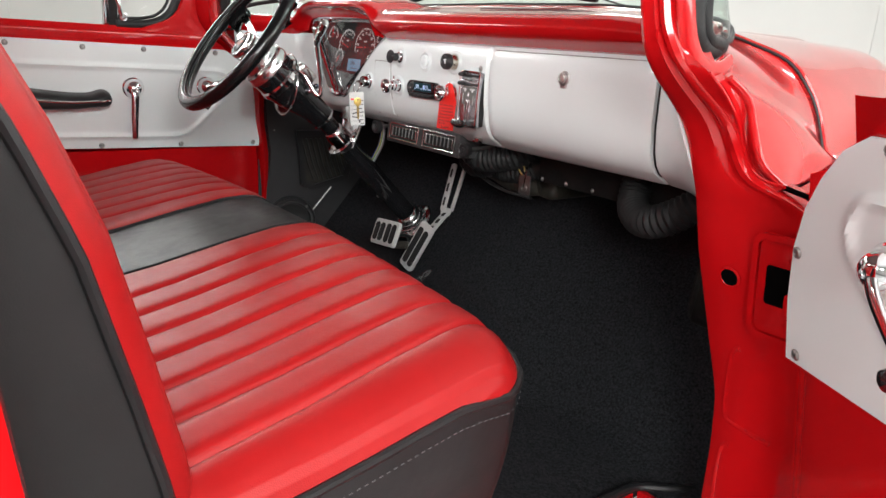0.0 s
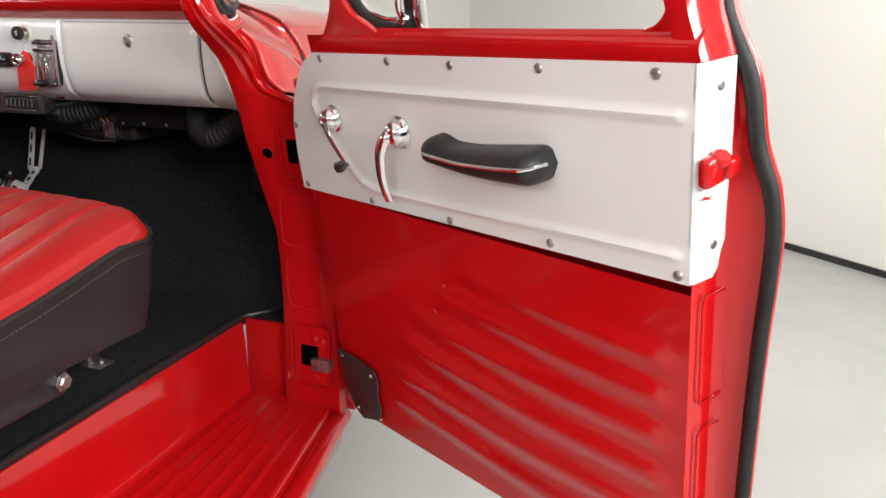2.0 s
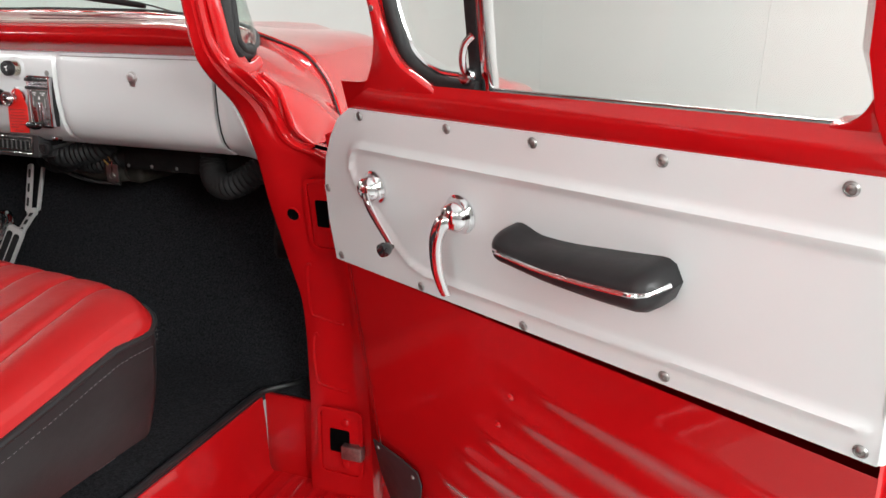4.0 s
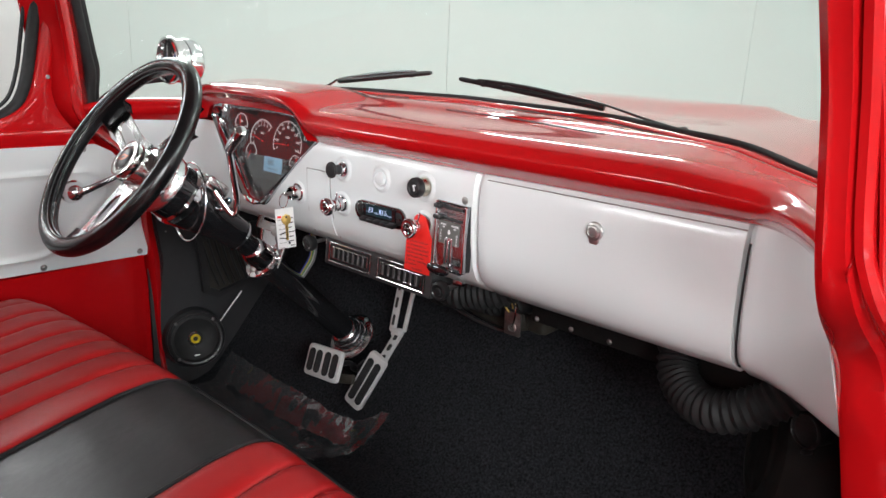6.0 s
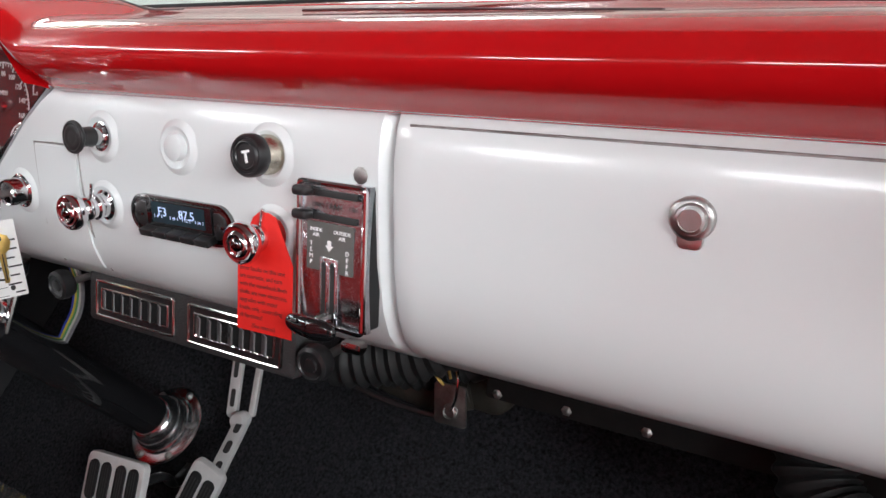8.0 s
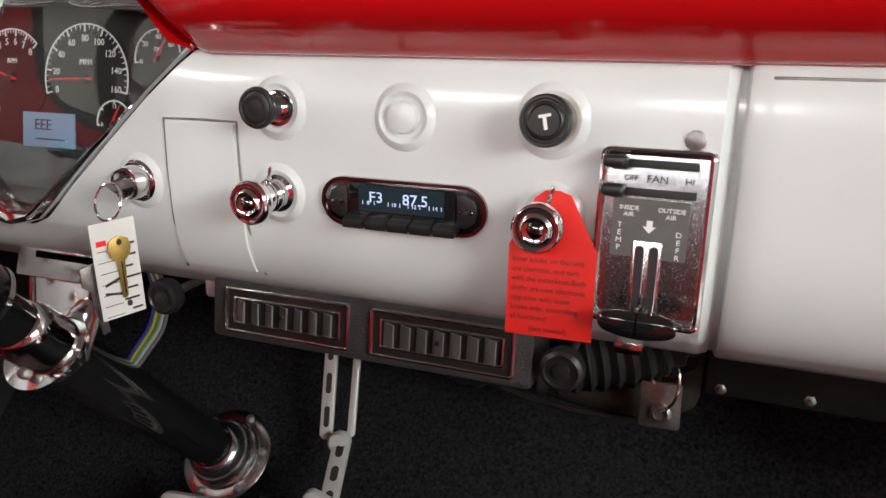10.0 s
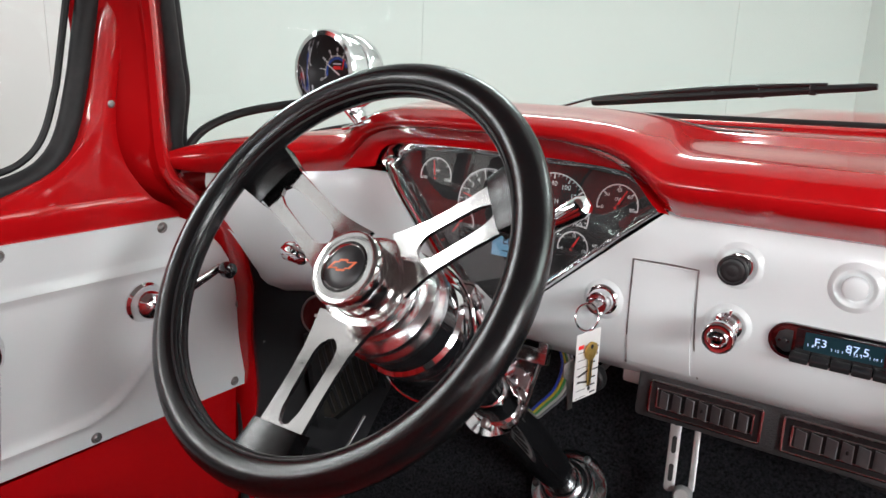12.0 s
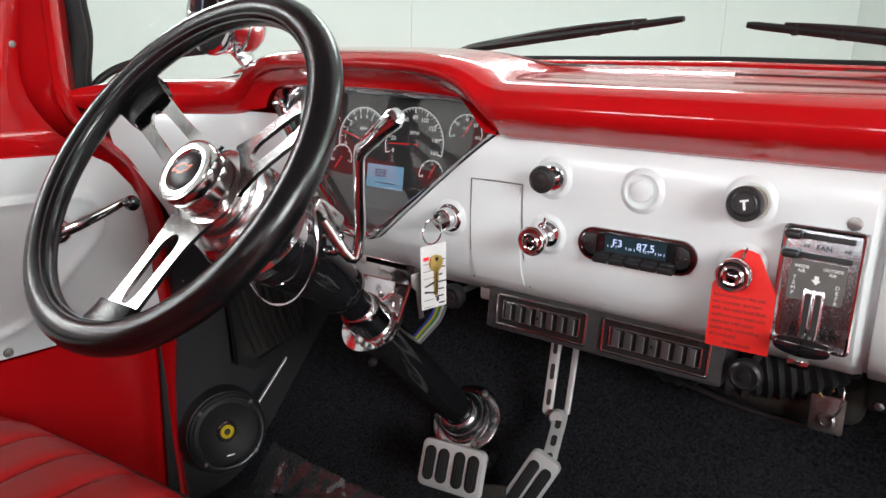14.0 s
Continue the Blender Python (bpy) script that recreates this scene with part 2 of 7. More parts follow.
def axes(o, x, y):
    """A pose with its origin at o, local x along x and local y nearly along y."""
    X = Vector(x).normalized()
    Z = X.cross(Vector(y)).normalized()
    Y = Z.cross(X)
    m = Matrix.Identity(4)
    for i, c in enumerate((X, Y, Z)):
        m.col[i][:3] = c
    m.translation = Vector(o)
    return m


def along(o, z, up=(0, 0, 1)):
    """A pose with its origin at o and local z along z."""
    Z = Vector(z).normalized()
    U = Vector(up)
    if abs(Z.dot(U)) > 0.98:
        U = Vector((0, 1, 0))
    X = U.cross(Z).normalized()
    return axes(o, X, Z.cross(X))


def lathe(prof, m=None, n=32, bm=None):
    """Turned shape: prof is (radius, height along local z)."""
    bm = bm or bmesh.new()
    m = m or Matrix.Identity(4)
    vs = []
    for r, h in prof:
        if r < 1e-6:
            vs.append([bm.verts.new(m @ Vector((0, 0, h)))])
        else:
            vs.append([bm.verts.new(m @ Vector((r * math.cos(2 * math.pi * j / n), r * math.sin(2 * math.pi * j / n), h))) for j in range(n)])
    for a, b in zip(vs[:-1], vs[1:]):
        for j in range(n):
            q = (j + 1) % n
            if len(a) == 1 and len(b) == 1:
                continue
            if len(a) == 1:
                bm.faces.new((a[0], b[q], b[j]))
            elif len(b) == 1:
                bm.faces.new((a[j], a[q], b[0]))
            else:
                bm.faces.new((a[j], a[q], b[q], b[j]))
    return bm


def rbox(sx, sy, sz, m=None, bevel=0.002, seg=2, bm=None):
    """A box with rounded edges, its middle at m."""
    b2 = bmesh.new()
    bmesh.ops.create_cube(b2, size=1.0)
    bmesh.ops.scale(b2, verts=b2.verts, vec=(sx, sy, sz))
    if bevel > 0:
        bmesh.ops.bevel(b2, geom=b2.edges[:], offset=min(bevel, 0.45 * min(sx, sy, sz)), segments=seg, affect="EDGES", profile=0.5)
    if m is not None:
        b2.transform(m)
    return join(bm, b2)


def join(bm, b2):
    if bm is None:
        return b2
    me = bpy.data.meshes.new("tmp")
    b2.to_mesh(me)
    b2.free()
    bm.from_mesh(me)
    bpy.data.meshes.remove(me)
    return bm


def prism(poly, depth, m=None, bevel=0.0, seg=2, bm=None, z0=0.0):
    """An outline in local x, y pushed from z0 to z0 + depth."""
    b2 = bmesh.new()
    f = b2.faces.new([b2.verts.new((p[0], p[1], z0)) for p in poly])
    g = bmesh.ops.extrude_face_region(b2, geom=[f])
    top = [e for e in g["geom"] if isinstance(e, bmesh.types.BMVert)]
    bmesh.ops.translate(b2, verts=top, vec=(0, 0, depth))
    if bevel > 0:
        zt = z0 + depth
        ed = [e for e in b2.edges if all(abs(v.co.z - zt) < 1e-6 for v in e.verts)]
        bmesh.ops.bevel(b2, geom=ed, offset=bevel, segments=seg, affect="EDGES", profile=0.5)
    bmesh.ops.recalc_face_normals(b2, faces=b2.faces)
    if m is not None:
        b2.transform(m)
    return join(bm, b2)


def rrect(w, h, r, n=5, cx=0.0, cy=0.0):
    out = []
    for sx, sy, a0 in ((1, 1, 0), (-1, 1, 90), (-1, -1, 180), (1, -1, 270)):
        for i in range(n + 1):
            a = radians(a0 + 90 * i / n)
            out.append((cx + sx * (w / 2 - r) + r * math.cos(a), cy + sy * (h / 2 - r) + r * math.sin(a)))
    return out


def ring(outer, inner, depth, m=None, bm=None, z0=0.0):
    """A frame between two outlines of as many points, from z0 to z0 + depth."""
    b2 = bmesh.new()
    n = len(outer)
    L = [[b2.verts.new((p[0], p[1], z)) for p in o] for o, z in ((outer, z0), (outer, z0 + depth), (inner, z0 + depth), (inner, z0))]
    for a in range(4):
        A, B = L[a], L[(a + 1) % 4]
        for i in range(n):
            j = (i + 1) % n
            b2.faces.new((A[i], A[j], B[j], B[i]))
    if m is not None:
        b2.transform(m)
    return join(bm, b2)


def hoop(w, h, r, m, thick, z=0.0, bm=None):
    """A round bar bent into a rectangle with rounded corners."""
    return tube([m @ Vector((x, y, z)) for x, y in rrect(w, h, r)], thick, 8, bm, closed=True)


def text(name, body, size, m, mat, parent, label="", depth=0.0002, align="CENTER", spacing=1.0):
    """Words in the built-in font as a mesh, their middle at m."""
    c = bpy.data.curves.new(name, "FONT")
    c.body, c.size, c.extrude, c.align_x, c.align_y = body, size, depth, align, "CENTER"
    c.resolution_u, c.space_character = 2, spacing
    ob = bpy.data.objects.new(name, c)
    me = bpy.data.meshes.new_from_object(ob)
    bpy.data.objects.remove(ob)
    bpy.data.curves.remove(c)
    bm = bmesh.new()
    bm.from_mesh(me)
    bpy.data.meshes.remove(me)
    bm.transform(m)
    return part(name, bm, mat, parent, label, smooth=False, fix=False)


def at(m, x=0, y=0, z=0, rx=0, ry=0, rz=0):
    return m @ pose(x, y, z, rx, ry, rz)

# ---- the hall round the truck ----
RA = radians(-44)  # the hall stands askew to the truck
RX, RY = Vector((math.cos(RA), math.sin(RA), 0)), Vector((-math.sin(RA), math.cos(RA), 0))
HALL = axes((0, 0, 0), RX, RY)
NORTH, SOUTH, EAST, WEST, HIGH = 4.93, -6.0, 5.6, -5.6, 3.6


def slab(name, cx, cy, cz, sx, sy, sz, mat, label, category):
    bm = rbox(sx, sy, sz, HALL @ Matrix.Translation((cx, cy, cz)), 0)
    ob = part(name, bm, mat, None, smooth=False)
    return tagged(ob, label, category, "", "structure")


floor = slab("floor", 0, 0, -0.05, 13, 13, 0.1, EPOXY, "pale grey epoxy-coated hall floor with faint stains", "floor")
ceiling = slab("ceiling", 0, 0, HIGH + 0.06, 13, 13, 0.1, CEIL, "plain white ceiling of the hall", "ceiling")
mid_x, mid_y = (EAST + WEST) / 2, (NORTH + SOUTH) / 2
wall_north = slab("wall_north", mid_x, NORTH + 0.08, HIGH / 2, EAST - WEST, 0.1, HIGH, WALLP, "off-white panelled hall wall", "wall")
wall_south = slab("wall_south", mid_x, SOUTH - 0.08, HIGH / 2, EAST - WEST, 0.1, HIGH, WALLP, "off-white panelled hall wall", "wall")
wall_east = slab("wall_east", EAST + 0.08, mid_y, HIGH / 2, 0.1, NORTH - SOUTH, HIGH, WALLP, "off-white panelled hall wall", "wall")
wall_west = slab("wall_west", WEST - 0.08, mid_y, HIGH / 2, 0.1, NORTH - SOUTH, HIGH, WALLP, "off-white panelled hall wall", "wall")


def wall_panels(wall, start, end, fixed, along_x, side):
    """Sheets of panelling with thin joints, each a piece of its wall."""
    w, i = 2.44, 0
    while start + i * w < end - 0.05:
        a, b = max(start + i * w, (WEST if along_x else SOUTH) + 0.012), min(start + (i + 1) * w, end)
        c, length = (a + b) / 2, b - a - 0.0015
        m = HALL @ Matrix.Translation((c, fixed, HIGH / 2) if along_x else (fixed, c, HIGH / 2))
        sx, sy = (length, 0.024) if along_x else (0.024, length)
        part("panel", rbox(sx, sy, HIGH - 0.004, m, 0.002, 1), WALLP, wall, smooth=False)
        i += 1


wall_panels(wall_north, WEST + 0.9 - 2.44, EAST, NORTH, True, -1)
wall_panels(wall_south, WEST, EAST, SOUTH, True, 1)
wall_panels(wall_east, SOUTH, NORTH, EAST, False, -1)
wall_panels(wall_west, SOUTH, NORTH, WEST, False, 1)
for wall, m, sx, sy in ((wall_north, (mid_x, NORTH - 0.02, 0.02), EAST - WEST, 0.012), (wall_east, (EAST - 0.02, mid_y, 0.02), 0.012, NORTH - SOUTH),
                        (wall_west, (WEST + 0.02, mid_y, 0.02), 0.012, NORTH - SOUTH), (wall_south, (mid_x, SOUTH + 0.02, 0.02), EAST - WEST, 0.012)):
    part("skirting", rbox(sx, sy, 0.04, HALL @ Matrix.Translation(m), 0.002, 1), BLACK, wall, "low black skirting strip")
# a bracket or two on the skirting
for dx in (0.30, 0.36):
    part("fitting", rbox(0.03, 0.02, 0.03, HALL @ Matrix.Translation((-0.62 + dx, NORTH - 0.035, 0.03)), 0.004), STEEL, wall_north, "small metal skirting clip")


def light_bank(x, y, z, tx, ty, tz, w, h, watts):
    """A long light bank, added out of view, hung from the ceiling and tipped to its target."""
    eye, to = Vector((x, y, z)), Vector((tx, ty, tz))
    t = thing("unseen_light_bank", (x, y, HIGH), "long white light bank added out of view to light the scene", "light", "hall lights")
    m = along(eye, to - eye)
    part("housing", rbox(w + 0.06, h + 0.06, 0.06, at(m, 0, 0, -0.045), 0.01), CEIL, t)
    part("diffuser", rbox(w, h, 0.012, at(m, 0, 0, -0.008), 0.004), LAMP, t, "glowing white diffuser of the added light bank")
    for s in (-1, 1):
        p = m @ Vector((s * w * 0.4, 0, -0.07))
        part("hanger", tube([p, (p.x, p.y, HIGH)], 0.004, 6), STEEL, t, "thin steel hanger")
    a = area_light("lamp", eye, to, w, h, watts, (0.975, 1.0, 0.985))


# unseen banks behind, beside and before the truck; the rear row matches dash highlights
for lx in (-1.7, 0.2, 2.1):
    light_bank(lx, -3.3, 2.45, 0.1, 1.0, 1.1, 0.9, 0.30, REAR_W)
# side row added to carry light across to the driver's footwell
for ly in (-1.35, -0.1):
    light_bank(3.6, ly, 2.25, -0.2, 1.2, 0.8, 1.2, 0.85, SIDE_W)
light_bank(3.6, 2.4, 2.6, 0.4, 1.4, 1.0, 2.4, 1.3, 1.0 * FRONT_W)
# added only to brighten the north wall
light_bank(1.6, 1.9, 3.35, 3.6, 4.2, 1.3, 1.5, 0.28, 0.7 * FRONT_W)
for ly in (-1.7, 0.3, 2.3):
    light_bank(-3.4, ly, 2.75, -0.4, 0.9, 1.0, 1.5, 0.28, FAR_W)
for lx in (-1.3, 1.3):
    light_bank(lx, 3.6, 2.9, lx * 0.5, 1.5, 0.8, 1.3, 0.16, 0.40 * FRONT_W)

# ---- the cab ----
cab = thing("pickup_cab", (0, 1.0, 0.0), "glossy red vintage pickup cab body with white inner panels", "truck body")


def eased(z, zs, vs, r=0.016):
    """A table read with its bends rounded off over r."""
    return sum(w * interp(z + d * r, zs, vs) for d, w in ((-1.5, 0.08), (-1, 0.14), (-0.5, 0.18), (0, 0.20), (0.5, 0.18), (1, 0.14), (1.5, 0.08)))


def pillar_y(z):
    """How far forward the door post stands at a height."""
    return eased(z, (0.36, 0.56, 0.70, 0.80, 0.90, 1.00, 1.08, 1.142, 1.175, 1.20, 1.224, 1.25, 1.28, 1.40, 1.80), (1.258, 1.258, 1.248, 1.246, 1.236, 1.215, 1.208, 1.188, 1.168, 1.138, 1.106, 1.081, 1.072, 1.062, 1.00), 0.010)


def pillar_in(z):
    return eased(z, (0.36, 0.56, 0.72, 0.80, 0.90, 1.0, 1.05, 1.10, 1.16, 1.20, 1.25, 1.4, 1.8), (0.765, 0.772, 0.776, 0.770, 0.744, 0.727, 0.718, 0.709, 0.702, 0.697, 0.698, 0.682, 0.62))


def pillar_out(z):
    return eased(z, (0.36, 0.9, 1.04, 1.077, 1.086, 1.096, 1.10, 1.113, 1.135, 1.162, 1.187, 1.204, 1.23, 1.256, 1.282, 1.313, 1.40, 1.8), (0.915, 0.90, 0.888, 0.873, 0.857, 0.832, 0.808, 0.788, 0.776, 0.770, 0.765, 0.758, 0.749, 0.740, 0.731, 0.726, 0.717, 0.67), 0.005)


# door posts: a folded sheet with a soft bead along its outer edge
for s, side in ((1, "right"), (-1, "left")):
    rows = []
    for z in [0.362 + 0.016 * k for k in range(43)] + [1.042 + 0.004 * k for k in range(60)] + [1.286 + 0.019 * k for k in range(27)]:
        y, a, b = pillar_y(z), pillar_in(z), pillar_out(z)
        yf = y + 0.13
        w = b - a
        g = sstep((z - 1.06) / 0.12)
        dip = 0.005 * g
        cols = [(a + 0.030, y + 0.034), (a + 0.012, y + 0.016), (a + 0.003, y + 0.006), (a + 0.001, y + 0.002), (a + 0.006, y - 0.001), (a + w * 0.25, y), (a + w * 0.45, y + 0.001), (a + w * 0.56, y + 0.003 * (1 - g)),
                (a + w * 0.62, y + 0.003 + 0.3 * dip), (a + w * 0.68, y + 0.004 + dip), (a + w * 0.74, y + 0.004 + dip), (a + w * 0.80, y + 0.004 + 0.5 * dip),
                (b - 0.012 + 0.004 * g, y - 0.002 + 0.004 * g), (b - 0.004, y - 0.002 + 0.004 * g), (b, y + 0.006), (b + 0.002, y + 0.03), (b + 0.004, y + 0.06)]
        rows.append([(s * x, yy, z) for x, yy in cols])
    ob = part("door_post", grid(rows), RED, cab, "glossy red door post with a swept bend")
    md = ob.modifiers.new("thick", "SOLIDIFY")
    md.thickness, md.offset = 0.004, 0

# floor with carpet, toe board and firewall
rows = []
prof = [(0.20, 0.557), (0.7, 0.557), (1.0, 0.557), (1.30, 0.557), (1.34, 0.560), (1.375, 0.575), (1.40, 0.60), (1.55, 0.787), (1.66, 0.925), (1.70, 0.98), (1.705, 1.03), (1.65, 1.08), (1.50, 1.24)]
for k in range(41):
    x = -0.775 + 1.415 * k / 40
    hump = 0.07 * math.exp(-(x / 0.20) ** 2)
    rows.append([(x, y, z + hump * (1.0 if z < 0.62 else 0.5 if z < 0.8 else 0.0)) for y, z in prof])
part("floor_carpet", shell(rows, (0, 0.01, -0.02)), CARPET, cab, "deep black loop-pile floor carpet")
rows = [[(x, y, z) for y, z in [(1.30, 0.557), (1.34, 0.560), (1.375, 0.575), (1.40, 0.60), (1.55, 0.787), (1.66, 0.925), (1.70, 0.98)]] for x in (0.64, 0.70, 0.76)]
part("toe_carpet", shell(rows, (0, 0.01, -0.02)), CARPET, cab, "deep black carpet on the toe board")
# bound edge of the carpet along the step well
edge = spline([(0.640, 0.20, 0.562), (0.640, 0.80, 0.562), (0.638, 1.20, 0.562), (0.640, 1.265, 0.562), (0.648, 1.290, 0.562), (0.68, 1.33, 0.562), (0.72, 1.385, 0.562)], 6)
part("carpet_binding", tube(edge, 0.007, 8), BLACK, cab, "black carpet binding")

# step well: riser, end wall and ribbed tread
well = [(0.632, 0.553), (0.642, 0.548), (0.647, 0.50), (0.650, 0.42), (0.652, 0.385), (0.660, 0.372)]
rows = [[(x, y, z) for x, z in well] for y in (0.30, 0.6, 0.9, 1.15, 1.279)]
part("step_riser", shell(rows, (-0.003, 0, -0.003)), RED, cab, "red painted riser of the step well")
rows = []
for k in range(97):
    u = k / 96
    row = []
    for y in (0.30, 0.40, 0.8, 1.15, 1.25, 1.283):
        xo = interp(y, (0.3, 0.855, 1.287), (1.02, 0.967, 0.89))
        x = 0.660 + (xo - 0.660) * u
        rib = 0.003 * max(0.0, math.sin(2 * math.pi * (u - 0.06) * 7.5)) if 0.06 < u < 0.86 and 0.35 < y < 1.26 else 0
        row.append((x, y, 0.372 + rib - (0.05 * sstep((u - 0.93) / 0.07))))
    rows.append(row)
part("step_tread", shell(rows, (0, 0, -0.003)), RED, cab, "red step tread with long pressed ribs")
lip = [(interp(y, (0.3, 0.855, 1.287), (1.02, 0.967, 0.89)) + 0.004, y, 0.335) for y in (0.25, 0.5, 0.75, 1.0, 1.2, 1.30)]
part("rocker_edge", tube(spline(lip, 4), 0.024, 12), RED, cab, "rounded red lower body edge")
part("rocker_panel", shell([[(x + 0.012, y, 0.345) for x, y, z in lip], [(x - 0.004, y, 0.26) for x, y, z in lip], [(x - 0.05, y, 0.20) for x, y, z in lip]], (-0.004, 0, 0)), RED, cab)
part("well_end", rbox(0.29, 0.012, 0.195, Matrix.Translation((0.79, 1.290, 0.459)), 0.003), RED, cab, "red end wall of the step well")
part("seam", tube([(0.742, 1.2805, 0.375), (0.742, 1.2805, 0.555)], 0.0012, 6), RED, cab)

# hinge pockets in the right post
for z, h, w in ((0.982, 0.140, 0.086), (0.50, 0.155, 0.10)):
    px = 0.852 if z > 0.7 else 0.842
    yy = pillar_y(z) - 0.006
    tilt = math.degrees(math.atan2(pillar_y(z - 0.06) - pillar_y(z + 0.06), 0.12))
    m = axes((px, yy, z), (1, 0, 0), (0, 0, 1)) @ pose(0, 0, 0, tilt if z > 0.7 else 0)
    hp = part("hinge_pocket", ring(rrect(w, h, 0.016), rrect(w - 0.014, h - 0.014, 0.011), 0.006, m), RED, cab, "pressed red surround of the door hinge")
    part("hinge_plate", prism(rrect(w - 0.016, h - 0.016, 0.01), 0.0025, m, 0.001), RED, hp)
    part("hinge_slot_shade", prism(rrect(0.044, 0.052, 0.004, cx=-0.002, cy=0.004), 0.0035, m, 0), VOID, hp, "black plate standing in for the shaded opening behind the hinge")
    part("hinge_arm", rbox(0.045, 0.03, 0.02, at(m, 0.03, -0.012, 0.008), 0.003), RED if z > 0.7 else STEEL, hp)
    for dy in (-0.052, 0.052):
        part("hinge_bolt", lathe([(0, 0.007), (0.006, 0.007), (0.009, 0.005), (0.0095, 0)], at(m, 0.012, dy * h / 0.17, 0.001), 6), RED, hp, "painted hinge bolt")
# long pressed ribs of the post
for z0, z1 in ((0.768, 0.880), (0.62, 0.735)):
    xl = 0.786 if z0 > 0.7 else 0.790
    c = [(xl + 0.012, pillar_y(z1) - 0.002, z1), (xl + 0.002, pillar_y(z1 - .01) - 0.002, z1 - 0.010), (xl, pillar_y((z0 + z1) / 2) - 0.002, (z0 + z1) / 2), (xl + 0.003, pillar_y(z0) - 0.002, z0 + 0.010), (xl + 0.02, pillar_y(z0) - 0.001, z0), (xl + 0.07, pillar_y(z0) + 0.001, z0 - 0.006)]
    part("post_rib", tube(spline(c, 6), 0.0034, 8), RED, cab, "pressed red rib")
hm = along((0.776, pillar_y(0.977) - 0.0025, 0.977), (0, -0.95, -0.30))
part("post_hole", lathe([(0.0115, 0.0005), (0.0125, 0.002), (0.0145, 0.0012), (0.015, 0)], hm, 24), RED, cab, "rim of a round hole")
# the hole is not cut; a black disc paints its shade
part("hole_shade", lathe([(0, 0.0012), (0.0118, 0.0012)], hm, 20), VOID, cab, "black disc standing in for the shade of a round hole")

# cowl sides: from the glass and the hood's rear edge down to the post and the fender joint
HOOD_EDGE = [(0.50, 1.462, 1.300), (0.62, 1.450, 1.272), (0.673, 1.460, 1.250), (0.700, 1.474, 1.215), (0.716, 1.480, 1.185), (0.732, 1.476, 1.150), (0.745, 1.470, 1.126), (0.767, 1.473, 1.113)]
GLASS_EDGE = [(0.50, 1.405, 1.312), (0.60, 1.350, 1.298), (0.66, 1.290, 1.280), (0.700, 1.235, 1.258), (0.722, 1.190, 1.240), (0.738, 1.172, 1.233), (0.750, 1.166, 1.229), (0.762, 1.164, 1.226)]
LOW_EDGE = [(0.762, 1.164, 1.226), (0.775, 1.188, 1.204), (0.785, 1.197, 1.166), (0.797, 1.205, 1.130), (0.818, 1.230, 1.102), (0.806, 1.30, 1.101), (0.786, 1.39, 1.106), (0.767, 1.473, 1.113)]
def even(line, n):
    """A smooth line with n points at even steps."""
    c = spline(line, 8)
    d = [0.0]
    for a, b in zip(c[:-1], c[1:]):
        d.append(d[-1] + (b - a).length)
    return [Vector([interp(d[-1] * k / (n - 1), d, [p[i] for p in c]) for i in range(3)]) for k in range(n)]


def cowl_rows():
    """One smooth sheet: glass line and bead on one side, hood and fender joints on the other."""
    a, b = spline(GLASS_EDGE, 4), spline(HOOD_EDGE, 4)
    n = 24
    left, right = a + even(LOW_EDGE[:5], n + 1)[1:], b + even(LOW_EDGE[4:][::-1], n + 1)[1:]
    net = [[l.lerp(r, j / 14) for j in range(15)] for l, r in zip(left, right)]
    for _ in range(160):
        for k in range(1, len(net) - 1):
            for j in range(1, 14):
                net[k][j] = (net[k - 1][j] + net[k + 1][j] + net[k][j - 1] + net[k][j + 1]) / 4
    for k, row in enumerate(net):
        f = k / (len(net) - 1)
        span = (left[k] - right[k]).length
        for j in range(1, 14):
            row[j] = row[j] + Vector((0.035, 0, 0.020)) * span * math.sin(math.pi * j / 14) * min(1.0, 3 * f)
    return net


